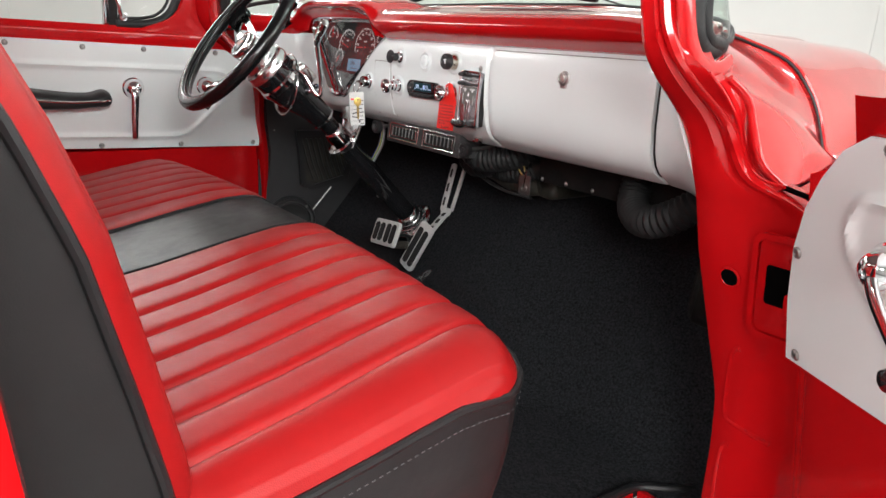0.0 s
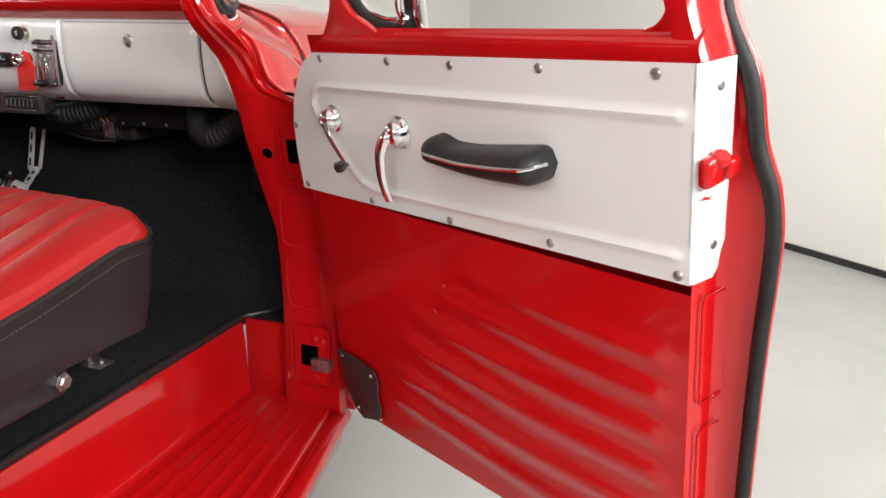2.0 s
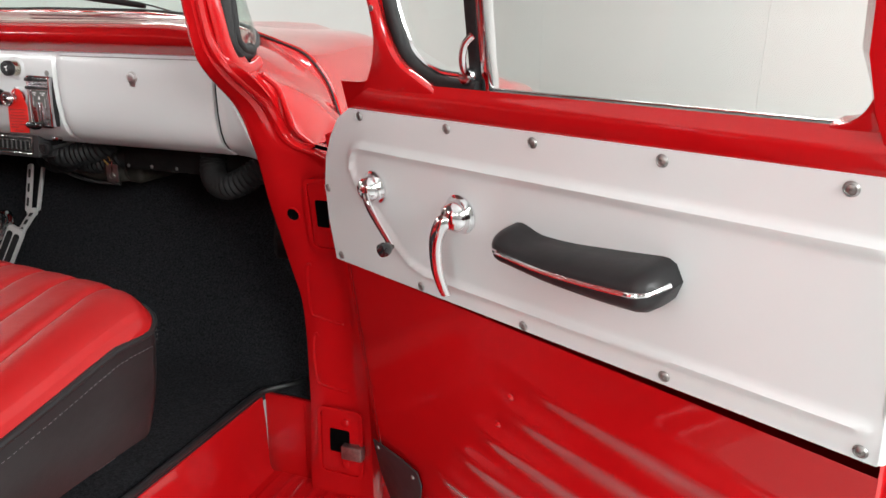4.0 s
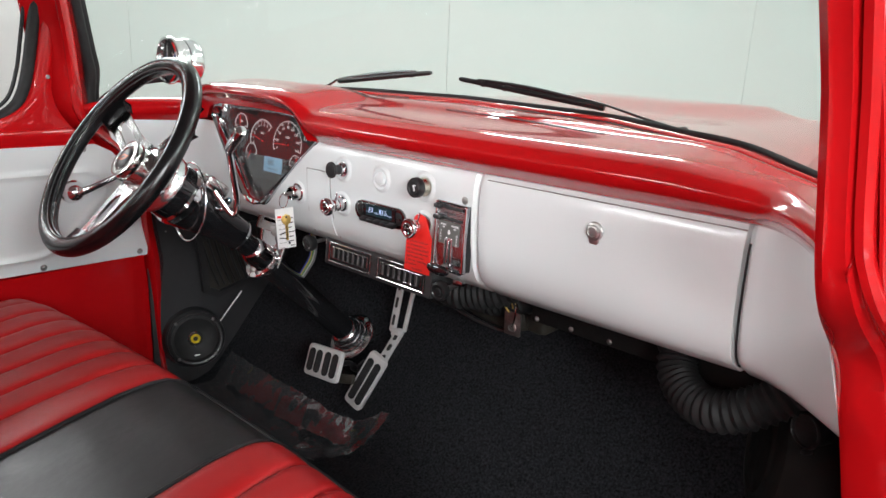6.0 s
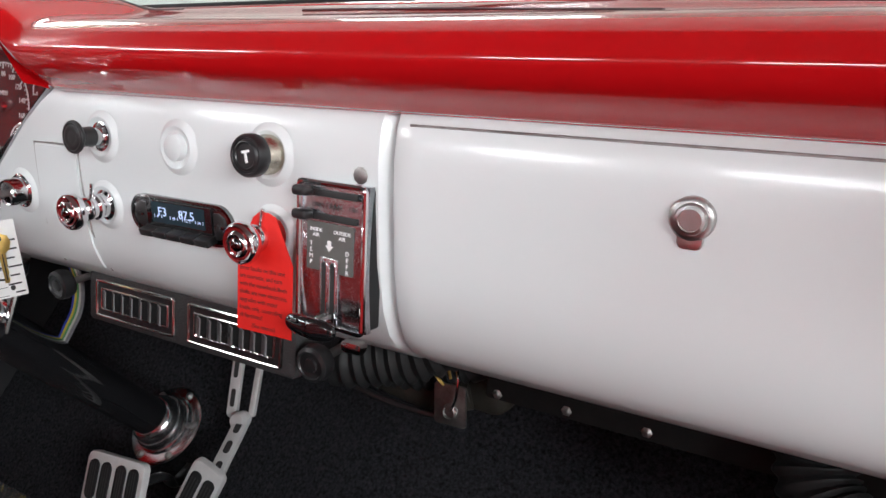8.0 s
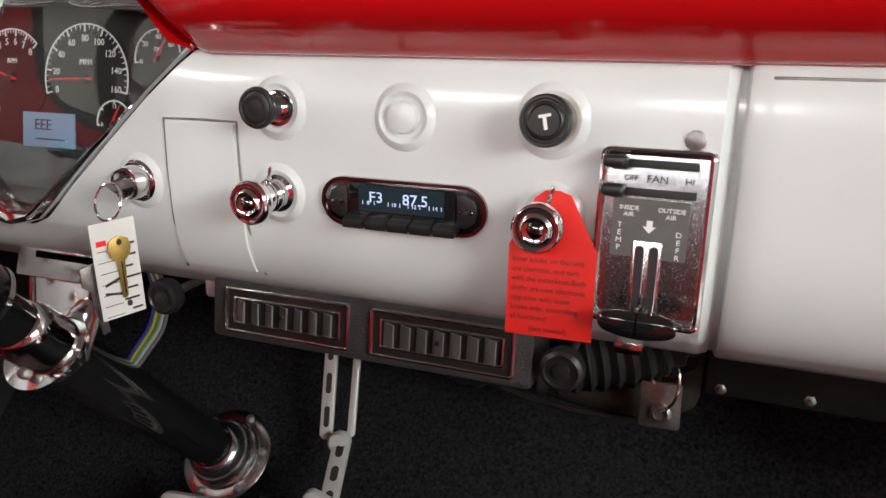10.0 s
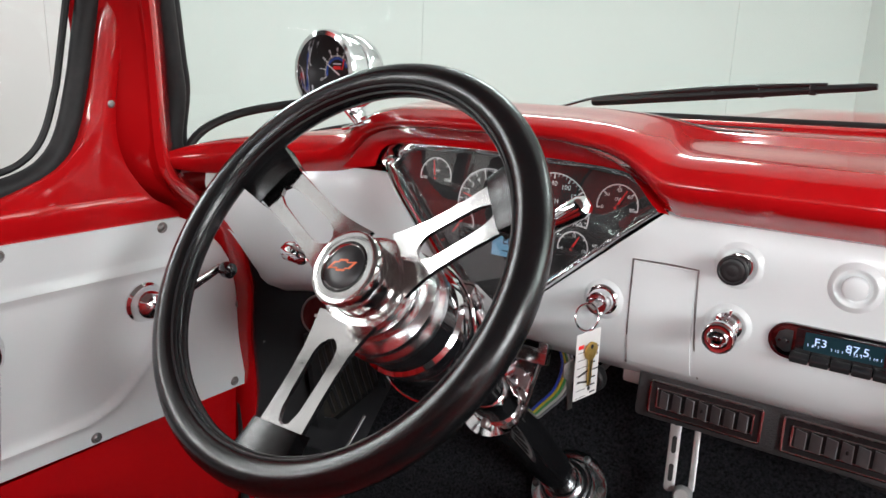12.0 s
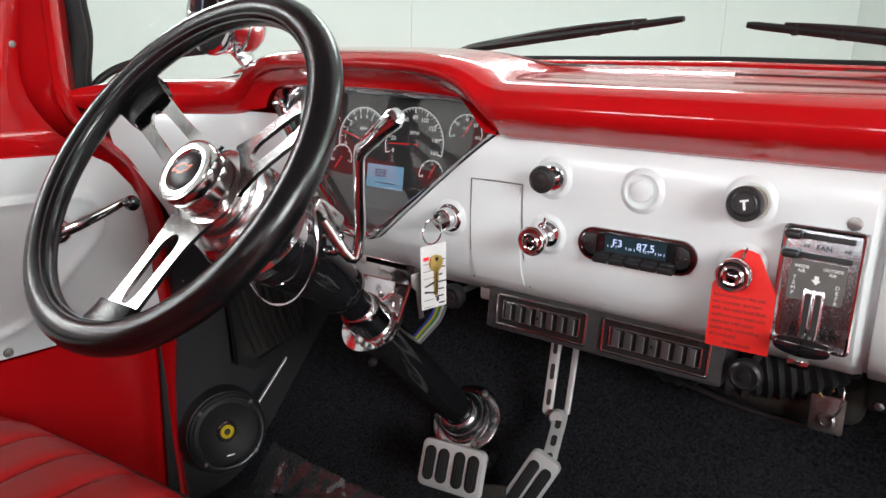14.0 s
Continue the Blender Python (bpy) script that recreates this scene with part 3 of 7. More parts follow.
GROOVE = [(0.742, 1.091, 1.258), (0.768, 1.112, 1.232), (0.775, 1.138, 1.209), (0.774, 1.175, 1.179), (0.775, 1.195, 1.151), (0.781, 1.205, 1.127), (0.791, 1.209, 1.115), (0.807, 1.211, 1.108), (0.828, 1.212, 1.106)]
COWL = cowl_rows()
for s in (1, -1):
    ob = part("cowl_side", grid([[(s * p.x, p.y, p.z) for p in row] for row in COWL]), RED, cab, "curved red cowl side below the windshield")
    ob.modifiers.new("thick", "SOLIDIFY").thickness = 0.003
    rim = even(LOW_EDGE[:5], 33)
    groove = even(GROOVE[1:], 33)
    ledge = even(GROOVE, 41)
    fold = even([(pillar_out(z) - 0.002, pillar_y(z) + 0.004, z) for z in (1.262, 1.236, 1.213, 1.187, 1.156, 1.128, 1.110, 1.102, 1.098)], 41)
    part("cowl_bead", tube([(s * p.x, p.y - 0.001, p.z + 0.001) for p in rim], 0.0050, 10), RED, cab, "rolled red edge of the cowl side")
    part("cowl_groove", shell([[(s * (a.x + (b.x - a.x) * f - 0.006 * math.sin(math.pi * f)), a.y + (b.y - a.y) * f + 0.006 * math.sin(math.pi * f), a.z + (b.z - a.z) * f - 0.004 * math.sin(math.pi * f)) for f in np.linspace(0, 1, 9)] for a, b in zip(groove, rim)], (0, 0.003, -0.002)), RED, cab, "hollow red groove beside the bead")
    part("post_ledge", shell([[(s * (a.x + (b.x - a.x) * f), a.y + (b.y - a.y) * f, a.z + (b.z - a.z) * f) for f in np.linspace(0, 1, 5)] for a, b in zip(fold, ledge)], (0, 0.003, -0.001)), RED, cab, "flat red ledge beside the door post")
    part("cowl_bead", tube([(s * p.x, p.y, p.z) for p in groove], 0.0022, 8), RED, cab, "fine inner bead of the ledge")
    if s < 0:
        rows = [[(-pillar_out(z) + 0.03, pillar_y(z) + 0.004, z), (-pillar_out(z), pillar_y(z) - 0.012, z), (-pillar_out(z) - 0.03, pillar_y(z) - 0.05, z)] for z in np.linspace(1.16, 1.77, 20)]
        part("jamb", shell([[(-0.795, 1.14, z), (-0.797, 1.20, z), (-0.798, pillar_y(z) + 0.01, z)] for z in np.linspace(0.38, 1.17, 12)], (-0.003, 0, 0)), RED, cab, "red inner face of the door jamb")
        part("door_stop", shell(rows, (0, 0.003, 0)), RED, cab, "red door stop flange")

# ---- hood and fenders ----
hood = thing("hood", (0, 2.0, 1.0), "glossy red pickup hood reflecting the white hall", "hood")
edge = spline([(-x, y, z) for x, y, z in HOOD_EDGE[::-1]] + [(-0.25, 1.487, 1.318), (0.0, 1.495, 1.322), (0.25, 1.487, 1.318)] + list(HOOD_EDGE), 3)
rows = []
for k in range(25):
    t = k / 24
    row = []
    for n, p in enumerate(edge):
        u = n / (len(edge) - 1) * 2 - 1
        a = abs(u)
        yf = p.y + 0.006 + (2.55 - p.y) * t
        w = interp(yf, (1.47, 2.0, 2.3, 2.6), (0.764, 0.636, 0.555, 0.470))
        x = p.x / 0.767 * w
        prof = interp(abs(x) / w, (0, 0.6, 0.70, 0.787, 0.83, 0.874, 0.90, 0.935, 1.0), (1.302, 1.302, 1.298, 1.286, 1.272, 1.247, 1.222, 1.188, 1.168))
        z = p.z * (1 - sstep(t * 2.2)) + prof * sstep(t * 2.2) - 0.035 * sstep((yf - 2.2) / 0.4)
        z += 0.020 * sstep((0.275 - abs(x)) / 0.03) * sstep((t - 0.35) * 4)
        if a > 0.985:
            x = math.copysign(interp(yf, (1.24, 1.473, 2.0, 2.3, 2.6), (0.818, 0.764, 0.636, 0.555, 0.470)), u)
            z = interp(yf, (1.24, 1.473, 2.0, 2.3, 2.6), (1.10, 1.114, 1.160, 1.158, 1.135))
        row.append((x, yf, z))
    rows.append(row)
part("hood_skin", shell(rows, (0, 0.002, -0.010)), RED, hood, "smooth red hood skin")
part("hood_edge", tube([p + Vector((0, 0.007, 0.001)) for p in edge], 0.004, 6), RED, hood, "rolled rear hood edge")
# a black strip paints the shade in the joint behind the hood
part("hood_joint_shade", tube([p + Vector((0, 0.0005, -0.001)) for p in edge], 0.0034, 6), RUBBER, hood, "black strip standing in for shade in the hood joint")

for s in (1, -1):
    f = thing("fender", (s * 0.85, 2.0, 0.4), "rounded glossy red front fender", "fender", "front fenders")
    def gap(y):
        return interp(y, (1.24, 1.473, 2.0, 2.3, 2.6), (0.823, 0.770, 0.642, 0.561, 0.476)), interp(y, (1.24, 1.473, 2.0, 2.3, 2.6), (1.097, 1.110, 1.156, 1.154, 1.131))

    # one rounded skin from the hood joint over the crown and down the side
    FP = ((0, 0), (0.08, 0.000), (0.16, 0.005), (0.30, 0.024), (0.46, 0.042), (0.62, 0.041), (0.74, 0.022), (0.84, -0.010), (0.92, -0.06), (0.97, -0.12), (1.0, -0.22), (1.0, -0.50))
    rows = []
    for k in range(41):
        y = 1.247 + 1.35 * k / 40
        xi, zi = gap(y)
        xo = interp(y, (1.247, 1.45, 1.8, 2.6), (0.915, 0.955, 0.985, 0.97))
        grow = interp(y, (1.247, 1.5, 1.8, 2.6), (0.15, 0.5, 0.85, 0.4))
        row = [(s * (xi + (xo - xi) * a), y, zi + (h * grow if h > 0 else h)) for a, h in FP]
        rows.append([tuple(p) for p in spline(row, 3)])
    part("fender_skin", shell(rows, (-s * 0.003, 0, -0.004)), RED, f, "rounded red fender skin")
    r0 = rows[0]
    part("fender_end", shell([r0, [(x, y + 0.002, max(z - 0.05, 0.6)) for x, y, z in r0], [(x, y + 0.03, max(z - 0.09, 0.58)) for x, y, z in r0]], (0, 0.002, 0)), RED, f, "red rear return of the fender")
    # black strips laid along the joints put the shade of the gaps into colour
    part("hood_gap_shade", tube([(s * (gap(y)[0] - 0.002), y, gap(y)[1] - 0.0025) for y in np.linspace(1.26, 2.5, 40)], 0.0036, 8), VOID, f, "black strip standing in for shade between hood and fender")
    part("door_gap_shade", tube([(s * x, y, z) for x, y, z in ((0.819, 1.2215, 1.1042), (0.828, 1.2185, 1.1035), (0.851, 1.2175, 1.0995), (0.874, 1.217, 1.0920), (0.905, 1.217, 1.078))], 0.0034, 8), VOID, f, "black strip standing in for shade between fender and door post")

# ---- windshield ----
shield = thing("windshield", (0, 1.45, 1.33), "panoramic green-tinted windshield in a black rubber seal", "windshield")


def shield_base(u):
    """The glass line round the cowl; u from -1 to 1."""
    a = abs(u)
    x = math.copysign(interp(a, (0, 0.35, 0.6, 0.78, 0.9, 1.0), (0, 0.30, 0.51, 0.645, 0.715, 0.742)), u)
    y = interp(a, (0, 0.35, 0.6, 0.78, 0.9, 1.0), (1.475, 1.455, 1.405, 1.325, 1.225, 1.135))
    z = interp(a, (0, 0.35, 0.6, 0.78, 0.9, 1.0), (1.335, 1.331, 1.318, 1.298, 1.270, 1.262))
    return Vector((x, y, z))


base = spline([shield_base(i / 10 - 1) for i in range(21)], 4)
rows = []
for k in range(13):
    h = k / 12
    rows.append([(p.x * (1 - 0.10 * h), p.y - 0.20 * h * (1.0 if abs(p.x) < 0.5 else 1.0 - 0.55 * sstep((abs(p.x) - 0.5) / 0.25)), p.z + (1.72 - p.z) * h) for p in base])
gl = part("glass", grid(rows), GLASS, shield, "green-tinted curved glass")
gl.visible_shadow = False
part("rubber_seal", tube([p + Vector((0, 0, 0.001)) for p in base], 0.0042, 10), RUBBER, shield, "black rubber windshield seal")
for s in (1, -1):
    e = [rows[k][-1 if s > 0 else 0] for k in range(13)]
    b = base[-1] if s > 0 else base[0]
    lead = [(0.722, 1.190, 1.264), (0.730, 1.160, 1.258), (0.735, 1.130, 1.262), (0.735, 1.115, 1.282)]
    up = [Vector((s * x, y, z)) for x, y, z in lead] + [Vector(p) + Vector((s * -0.002, -0.002, 0)) for p in e[2:]]
    part("corner_seal", tube(spline(up, 4), 0.0135, 12), RUBBER, shield, "black rubber windshield corner seal")
    part("seal_lip", tube(spline([p + Vector((s * 0.004, 0.014, 0.006)) for p in up[1:]], 4), 0.0095, 10), RUBBER, shield, "inner lip of the seal")
    flange = [(0.700, 1.060, 1.50), (0.722, 1.080, 1.40), (0.734, 1.090, 1.325), (0.741, 1.098, 1.275), (0.746, 1.110, 1.248), (0.749, 1.132, 1.234), (0.748, 1.160, 1.234), (0.741, 1.190, 1.243)]
    part("corner_flange", tube(spline([(s * x, y, z) for x, y, z in flange], 6), 0.013, 14, flat=0.45, up=Vector((s, -0.3, 0.2))), RED, shield, "smooth red flange round the glass corner")
top = [Vector(p) for p in rows[-1]]

# ---- roof and back of the cab ----
roof = []
for k in range(15):
    v = k / 14
    row = []
    for j in range(-12, 13):
        u = j / 12
        y = 0.02 + 1.26 * v
        x = u * 0.73
        z = 1.75 + 0.07 * (1 - u * u) * math.sin(math.pi * min(max(v, 0.08), 0.95)) - 0.03 * abs(u) ** 4
        row.append((x, y - 0.10 * (1 - abs(u) ** 3) * 0 + 0.0, z))
    roof.append(row)
part("roof", shell([[(x, y, z + 0.012) for x, y, z in r] for r in roof], (0, 0, 0.01)), RED, cab, "red cab roof")
part("headliner", shell(roof, (0, 0, 0.006)), LINER, cab, "grey cloth headliner")
# rear wall in two parts with a window opening between them
part("back_panel", shell([[(x, 0.10, z) for x in (-0.80, -0.4, 0.0, 0.4, 0.80)] for z in (0.40, 0.8, 1.24)], (0, -0.03, 0)), RED, cab, "red rear cab wall")
part("back_header", shell([[(x, 0.06, z) for x in (-0.74, -0.4, 0.0, 0.4, 0.74)] for z in (1.64, 1.70, 1.765)], (0, -0.03, 0)), RED, cab)
for s in (1, -1):
    rows = []
    for k in range(25):
        z = 0.36 + 1.40 * k / 24
        x = interp(z, (0.36, 0.9, 1.2, 1.76), (0.90, 0.90, 0.87, 0.72))
        xi = interp(z, (0.36, 0.56, 0.9, 1.2, 1.76), (0.72, 0.76, 0.79, 0.77, 0.66))
        y = interp(z, (0.36, 0.9, 1.2, 1.76), (0.425, 0.415, 0.385, 0.35))
        rows.append([(s * xi, 0.09, z), (s * (xi + 0.005), y - 0.06, z), (s * (xi + 0.015), y - 0.01, z), (s * (xi + 0.03), y, z), (s * (x - 0.02), y + 0.002, z), (s * (x - 0.006), y, z), (s * x, y - 0.01, z), (s * (x + 0.005), y - 0.08, z), (s * (x - 0.02), 0.06, z)])
    part("rear_post", grid(rows), RED, cab, "glossy red rear door post")

# ---- dashboard ----
def back_off(x, z=1.25):
    """The ends of the dashboard sweep back to the posts, the top further than the bottom."""
    return -0.188 * sstep((abs(x) - 0.575) / 0.20) ** 1.1 * interp(z, (1.05, 1.10, 1.15, 1.20, 1.25), (0.52, 0.53, 0.68, 0.91, 1.0)) * 1.22


def dash_y(z):
    return interp(z, (1.050, 1.064, 1.072, 1.085, 1.105, 1.14, 1.18, 1.215, 1.236, 1.25), (1.345, 1.322, 1.309, 1.298, 1.290, 1.2845, 1.2825, 1.2825, 1.286, 1.292))


FACE = [1.250, 1.243, 1.236, 1.225, 1.215, 1.20, 1.18, 1.16, 1.14, 1.12, 1.105, 1.095, 1.085, 1.078, 1.072, 1.067, 1.064, 1.058, 1.052]
dash = thing("dashboard", (0, 1.35, 1.2), "white painted steel dashboard under a glossy red top", "dashboard")


def face_part(name, x0, x1, n, lift=0.0, edge=0.004, zcut=None, label="", rim=True):
    """A stretch of the white face from x0 to x1, proud by lift, its two ends turned in."""
    xs = [x0, x0 + edge * 0.35, x0 + edge] + [x0 + edge + (x1 - x0 - 2 * edge) * k / n for k in range(1, n)] + [x1 - edge, x1 - edge * 0.35, x1]
    rows = []
    for i, x in enumerate(xs):
        inset = 0.0
        if i in (0, len(xs) - 1):
            inset = 0.009
        elif i in (1, len(xs) - 2):
            inset = 0.0015
        rows.append([(min(x, pillar_in(z) - 0.001), dash_y(z) + back_off(min(x, pillar_in(z) - 0.001), z) - lift + inset, z) for z in FACE])
    return part(name, shell(rows, (0, 0.004, 0)), WHITE, dash, label)


# bezel opening: the face left of the radio stops at the slanted bezel
def bez_low(x):
    """Lower edge of the gauge bezel, a V."""
    if x < -0.378:
        return interp(x, (-0.556, -0.425, -0.378), (1.262, 1.112, 1.098))
    return interp(x, (-0.378, -0.352, -0.188), (1.098, 1.108, 1.250))


bm = bmesh.new()
rows = []
N = 130
for k in range(N + 1):
    x = -0.702 + (0.1868 + 0.702) * k / N
    top = 1.250 if not -0.556 < x < -0.188 else min(1.250, bez_low(x))
    zs = [z * 1.0 for z in FACE]
    rows.append([(x, dash_y(min(zz, 1.25)) + back_off(x, zz) + (0.008 if k == N else 0.0), zz + 0.016 * sstep((-0.56 - x) / 0.14) * (1.25 - zz) / 0.2) for zz in [1.052 + (top - 1.052) * (z - 1.052) / (1.250 - 1.052) for z in zs]])
part("dash_face", shell(rows, (0, 0.004, 0)), WHITE, dash, "white painted dash face")
glove = face_part("glove_box_door", 0.1908, 0.573, 24, 0.001, label="large white glove box door")
face_part("dash_end", 0.580, 0.718, 16, 0.001, label="white dash end panel")
# shadow board behind the gaps
rows = [[(x, dash_y(z) + back_off(x, z) + 0.012, z) for z in FACE] for x in (0.15, 0.2, 0.4, 0.5, 0.58, 0.62, 0.66)]
part("inner_frame", grid(rows), WHITE, dash)
# black edge strip right of the glove box door
part("gap_strip", tube([(0.5765, dash_y(z) + back_off(0.5765, z) + 0.004, z) for z in FACE[3:-3]], 0.0014, 6), RUBBER, dash, "dark gap beside the glove box door")
LOCK = axes((0.386, dash_y(1.202) - 0.001, 1.202), (1, 0, 0), (0, 0, 1))
lock = part("lock", lathe([(0.0124, 0), (0.0124, 0.002), (0.0112, 0.0035), (0.0090, 0.004), (0.0080, 0.0075), (0.0062, 0.0082), (0.006, 0.0068), (0, 0.0068)], LOCK, 28), BRUSHED, glove, "round chrome glove box lock")
part("lock_tab", prism(rrect(0.014, 0.014, 0.004, cy=-0.010), 0.0025, LOCK, 0.0008), BRUSHED, glove, "chrome lock plate")

# red top: a rolled nose with a crest, a flat shelf to the sill, and a visor arched over the gauges
LIP_X = (-0.612, -0.594, -0.579, -0.564, -0.545, -0.515, -0.46, -0.36, -0.29, -0.250, -0.228, -0.211, -0.198, -0.188, -0.178)
LIP_Z = (1.247, 1.252, 1.267, 1.285, 1.299, 1.308, 1.3125, 1.313, 1.311, 1.304, 1.294, 1.279, 1.263, 1.2515, 1.247)


def lip_z(x):
    return sum(interp(x + d, LIP_X, LIP_Z) for d in (-0.008, -0.004, 0.0, 0.004, 0.008)) / 5


def brow(x):
    return (lip_z(x) - 1.247) / 0.066


def sill_line(x):
    """Where the dash top meets the windshield sill."""
    a = abs(x)
    return interp(a, (0, 0.30, 0.51, 0.645, 0.705, 0.735), (1.468, 1.448, 1.398, 1.315, 1.205, 1.12)), interp(a, (0, 0.30, 0.51, 0.645, 0.705, 0.735), (1.331, 1.327, 1.313, 1.293, 1.274, 1.265))


def top_profile(x):
    b, off = brow(x), back_off(x)
    lz = lip_z(x)
    side = sstep((abs(x) - 0.45) / 0.25)
    yb, zb = sill_line(x)
    yb -= 0.018 * (1 - side)
    n = 1.252 + off

    def h(plain, arched):
        return lz + plain * (1 - b) + arched * b - side * plain * 0.30 * (1 - b)

    zt = h(0.0635, 0.025)
    back = min(n + 0.11, yb - 0.03) if n + 0.06 < yb - 0.03 else yb - 0.012
    p = [(1.315 + off, lz + 0.004), (1.2885 + off, lz), (n + 0.024, h(0.0070, 0.0)), (n + 0.012, h(0.0155, 0.0005)), (n + 0.004, h(0.0235, 0.003)), (n, h(0.0340, 0.008)), (n + 0.003, h(0.0420, 0.0135)),
         (n + 0.011, h(0.0520, 0.019)), (n + 0.026, h(0.0590, 0.0235)), (max(n + 0.03, min(n + 0.055, back - 0.012)), zt), (max(back, n + 0.036), zt + 0.005 * (1 - side)), ((back + yb) / 2, (zt + 0.008 * (1 - side) + zb) / 2 + 0.002), (yb, zb - 0.002)]
    if x < -0.672:
        f = math.sqrt(max(0.0, 1 - ((-0.672 - x) / 0.044) ** 2))
        p = [(1.086 + (y - 1.086) * (0.15 + 0.85 * f), 1.264 + (z - 1.264) * (0.12 + 0.88 * f)) for y, z in p]
    return p


rows = []
for k in range(241):
    x = -0.716 + 1.436 * k / 240
    rows.append([(x, p.y, p.z) for p in spline([(0, y, z) for y, z in top_profile(x)], 4)])
part("dash_top", shell(rows, (0, 0.004, -0.0015)), RED, dash, "glossy red dash top with a rolled front edge")
# the flared inside of the visor, from its lip back to the bezel
lip_c = spline([(-0.600, 1.262, 1.250)] + [(x, 1.2625 + back_off(x) * 0.6, lip_z(x) + 0.0004) for x in LIP_X[1:-1]], 4)
bez_c = spline([(-0.558, 1.284, 1.258), (-0.556, 1.284, 1.264), (-0.552, 1.284, 1.273), (-0.545, 1.284, 1.281), (-0.533, 1.284, 1.287), (-0.505, 1.284, 1.2905), (-0.45, 1.284, 1.2920), (-0.36, 1.284, 1.2920), (-0.29, 1.284, 1.2905), (-0.243, 1.284, 1.2875), (-0.222, 1.284, 1.2825), (-0.207, 1.284, 1.275), (-0.196, 1.284, 1.264), (-0.1835, 1.284, 1.2475)], 4)
rows = []
for k in range(7):
    f = k / 6
    rows.append([a.lerp(c, f) + Vector((0, 0.004, 0)) * math.sin(math.pi * f) for a, c in zip(lip_c, bez_c)])
part("visor_inside", grid(rows), RED, dash, "red inside of the visor over the gauges")
# sill strip between the dash top and the glass, and the dark joint before it
rows = []
for k in range(91):
    x = -0.66 + 1.32 * k / 90
    yb, zb = sill_line(x)
    w = 1 - sstep((abs(x) - 0.45) / 0.25) * 0.45
    rows.append([(x, yb - 0.0145 * w, zb - 0.004), (x, yb - 0.0135 * w, zb + 0.001), (x, yb - 0.010 * w, zb + 0.0032), (x, yb - 0.004, zb + 0.0042), (x, yb + 0.004, zb + 0.0030), (x, yb + 0.006, zb - 0.004)])
part("sill_strip", grid(rows), RED, dash, "narrow red windshield sill strip")
for s in (1, -1):
    part("sill_joint", tube([(s * x, sill_line(x)[0] - 0.0165 * (1 - 0.45 * sstep((x - 0.45) / 0.25)), sill_line(x)[1] - 0.0028) for x in np.linspace(0.12, 0.655, 30)], 0.0022, 6), RUBBER, dash, "dark joint before the sill strip")
# fine joint above the glove box door
part("door_joint", tube([(x, dash_y(1.2395) + back_off(x, 1.2395) - 0.0012, 1.2395) for x in np.linspace(0.203, 0.572, 30)], 0.0009, 6), STEEL, dash, "fine joint above the glove box door")
# defroster slots
for x0, x1, y in ((-0.42, -0.14, 1.405), (0.03, 0.34, 1.385)):
    pts = []
    for k in range(25):
        x = x0 + (x1 - x0) * k / 24
        yy = y - 0.05 * (x / 0.5) ** 2
        pr = spline([(0, a, b) for a, b in top_profile(x)], 4)
        z = interp(yy, [p.y for p in pr[30:]], [p.z for p in pr[30:]])
        pts.append((x, yy, z - 0.0005))
    part("defroster_slot", tube(pts, 0.0035, 8, flat=0.4), DARKFELT, dash, "dark narrow defroster slot")
# small ashtray-like lid left of the radio
lid_line = [(-0.219, 1.078), (-0.2155, 1.12), (-0.2145, 1.16), (-0.2145, 1.199), (-0.18, 1.1995), (-0.149, 1.199), (-0.148, 1.16), (-0.146, 1.12), (-0.142, 1.080)]
part("lid_gap", tube([(x, dash_y(z) - 0.0003, z) for x, z in lid_line], 0.0011, 6), STEEL, dash, "fine joint round the small white lid")
xs = np.linspace(-0.2125, -0.151, 9)
rows = [[(x + (1.197 - z) * 0.02 * (1 if x > -0.18 else -1), dash_y(z) - 0.002, z) for z in (1.197, 1.19, 1.17, 1.15, 1.13, 1.11, 1.10, 1.09, 1.082)] for x in xs]
part("ashtray_lid", shell(rows, (0, 0.003, 0)), WHITE, dash, "small white lid flush in the dash")

# ---- bench seat ----
seat = thing("bench_seat", (0, 0.65, 0.557), "red and black pleated vinyl bench seat with black piping", "seat")
SEAMS = [0.120, 0.207, 0.276, 0.345, 0.415, 0.485, 0.555, 0.625]


def front_y(x):
    a = abs(x)
    return 1.000 - 0.034 * (a / 0.7) ** 2 - (0.085 * (1 - math.sqrt(max(0, 1 - ((a - 0.60) / 0.119) ** 2))) if a > 0.60 else 0)


def slant(a):
    return 0.08 * sstep((a - 0.13) / 0.06) * sstep((0.70 - a) / 0.05)


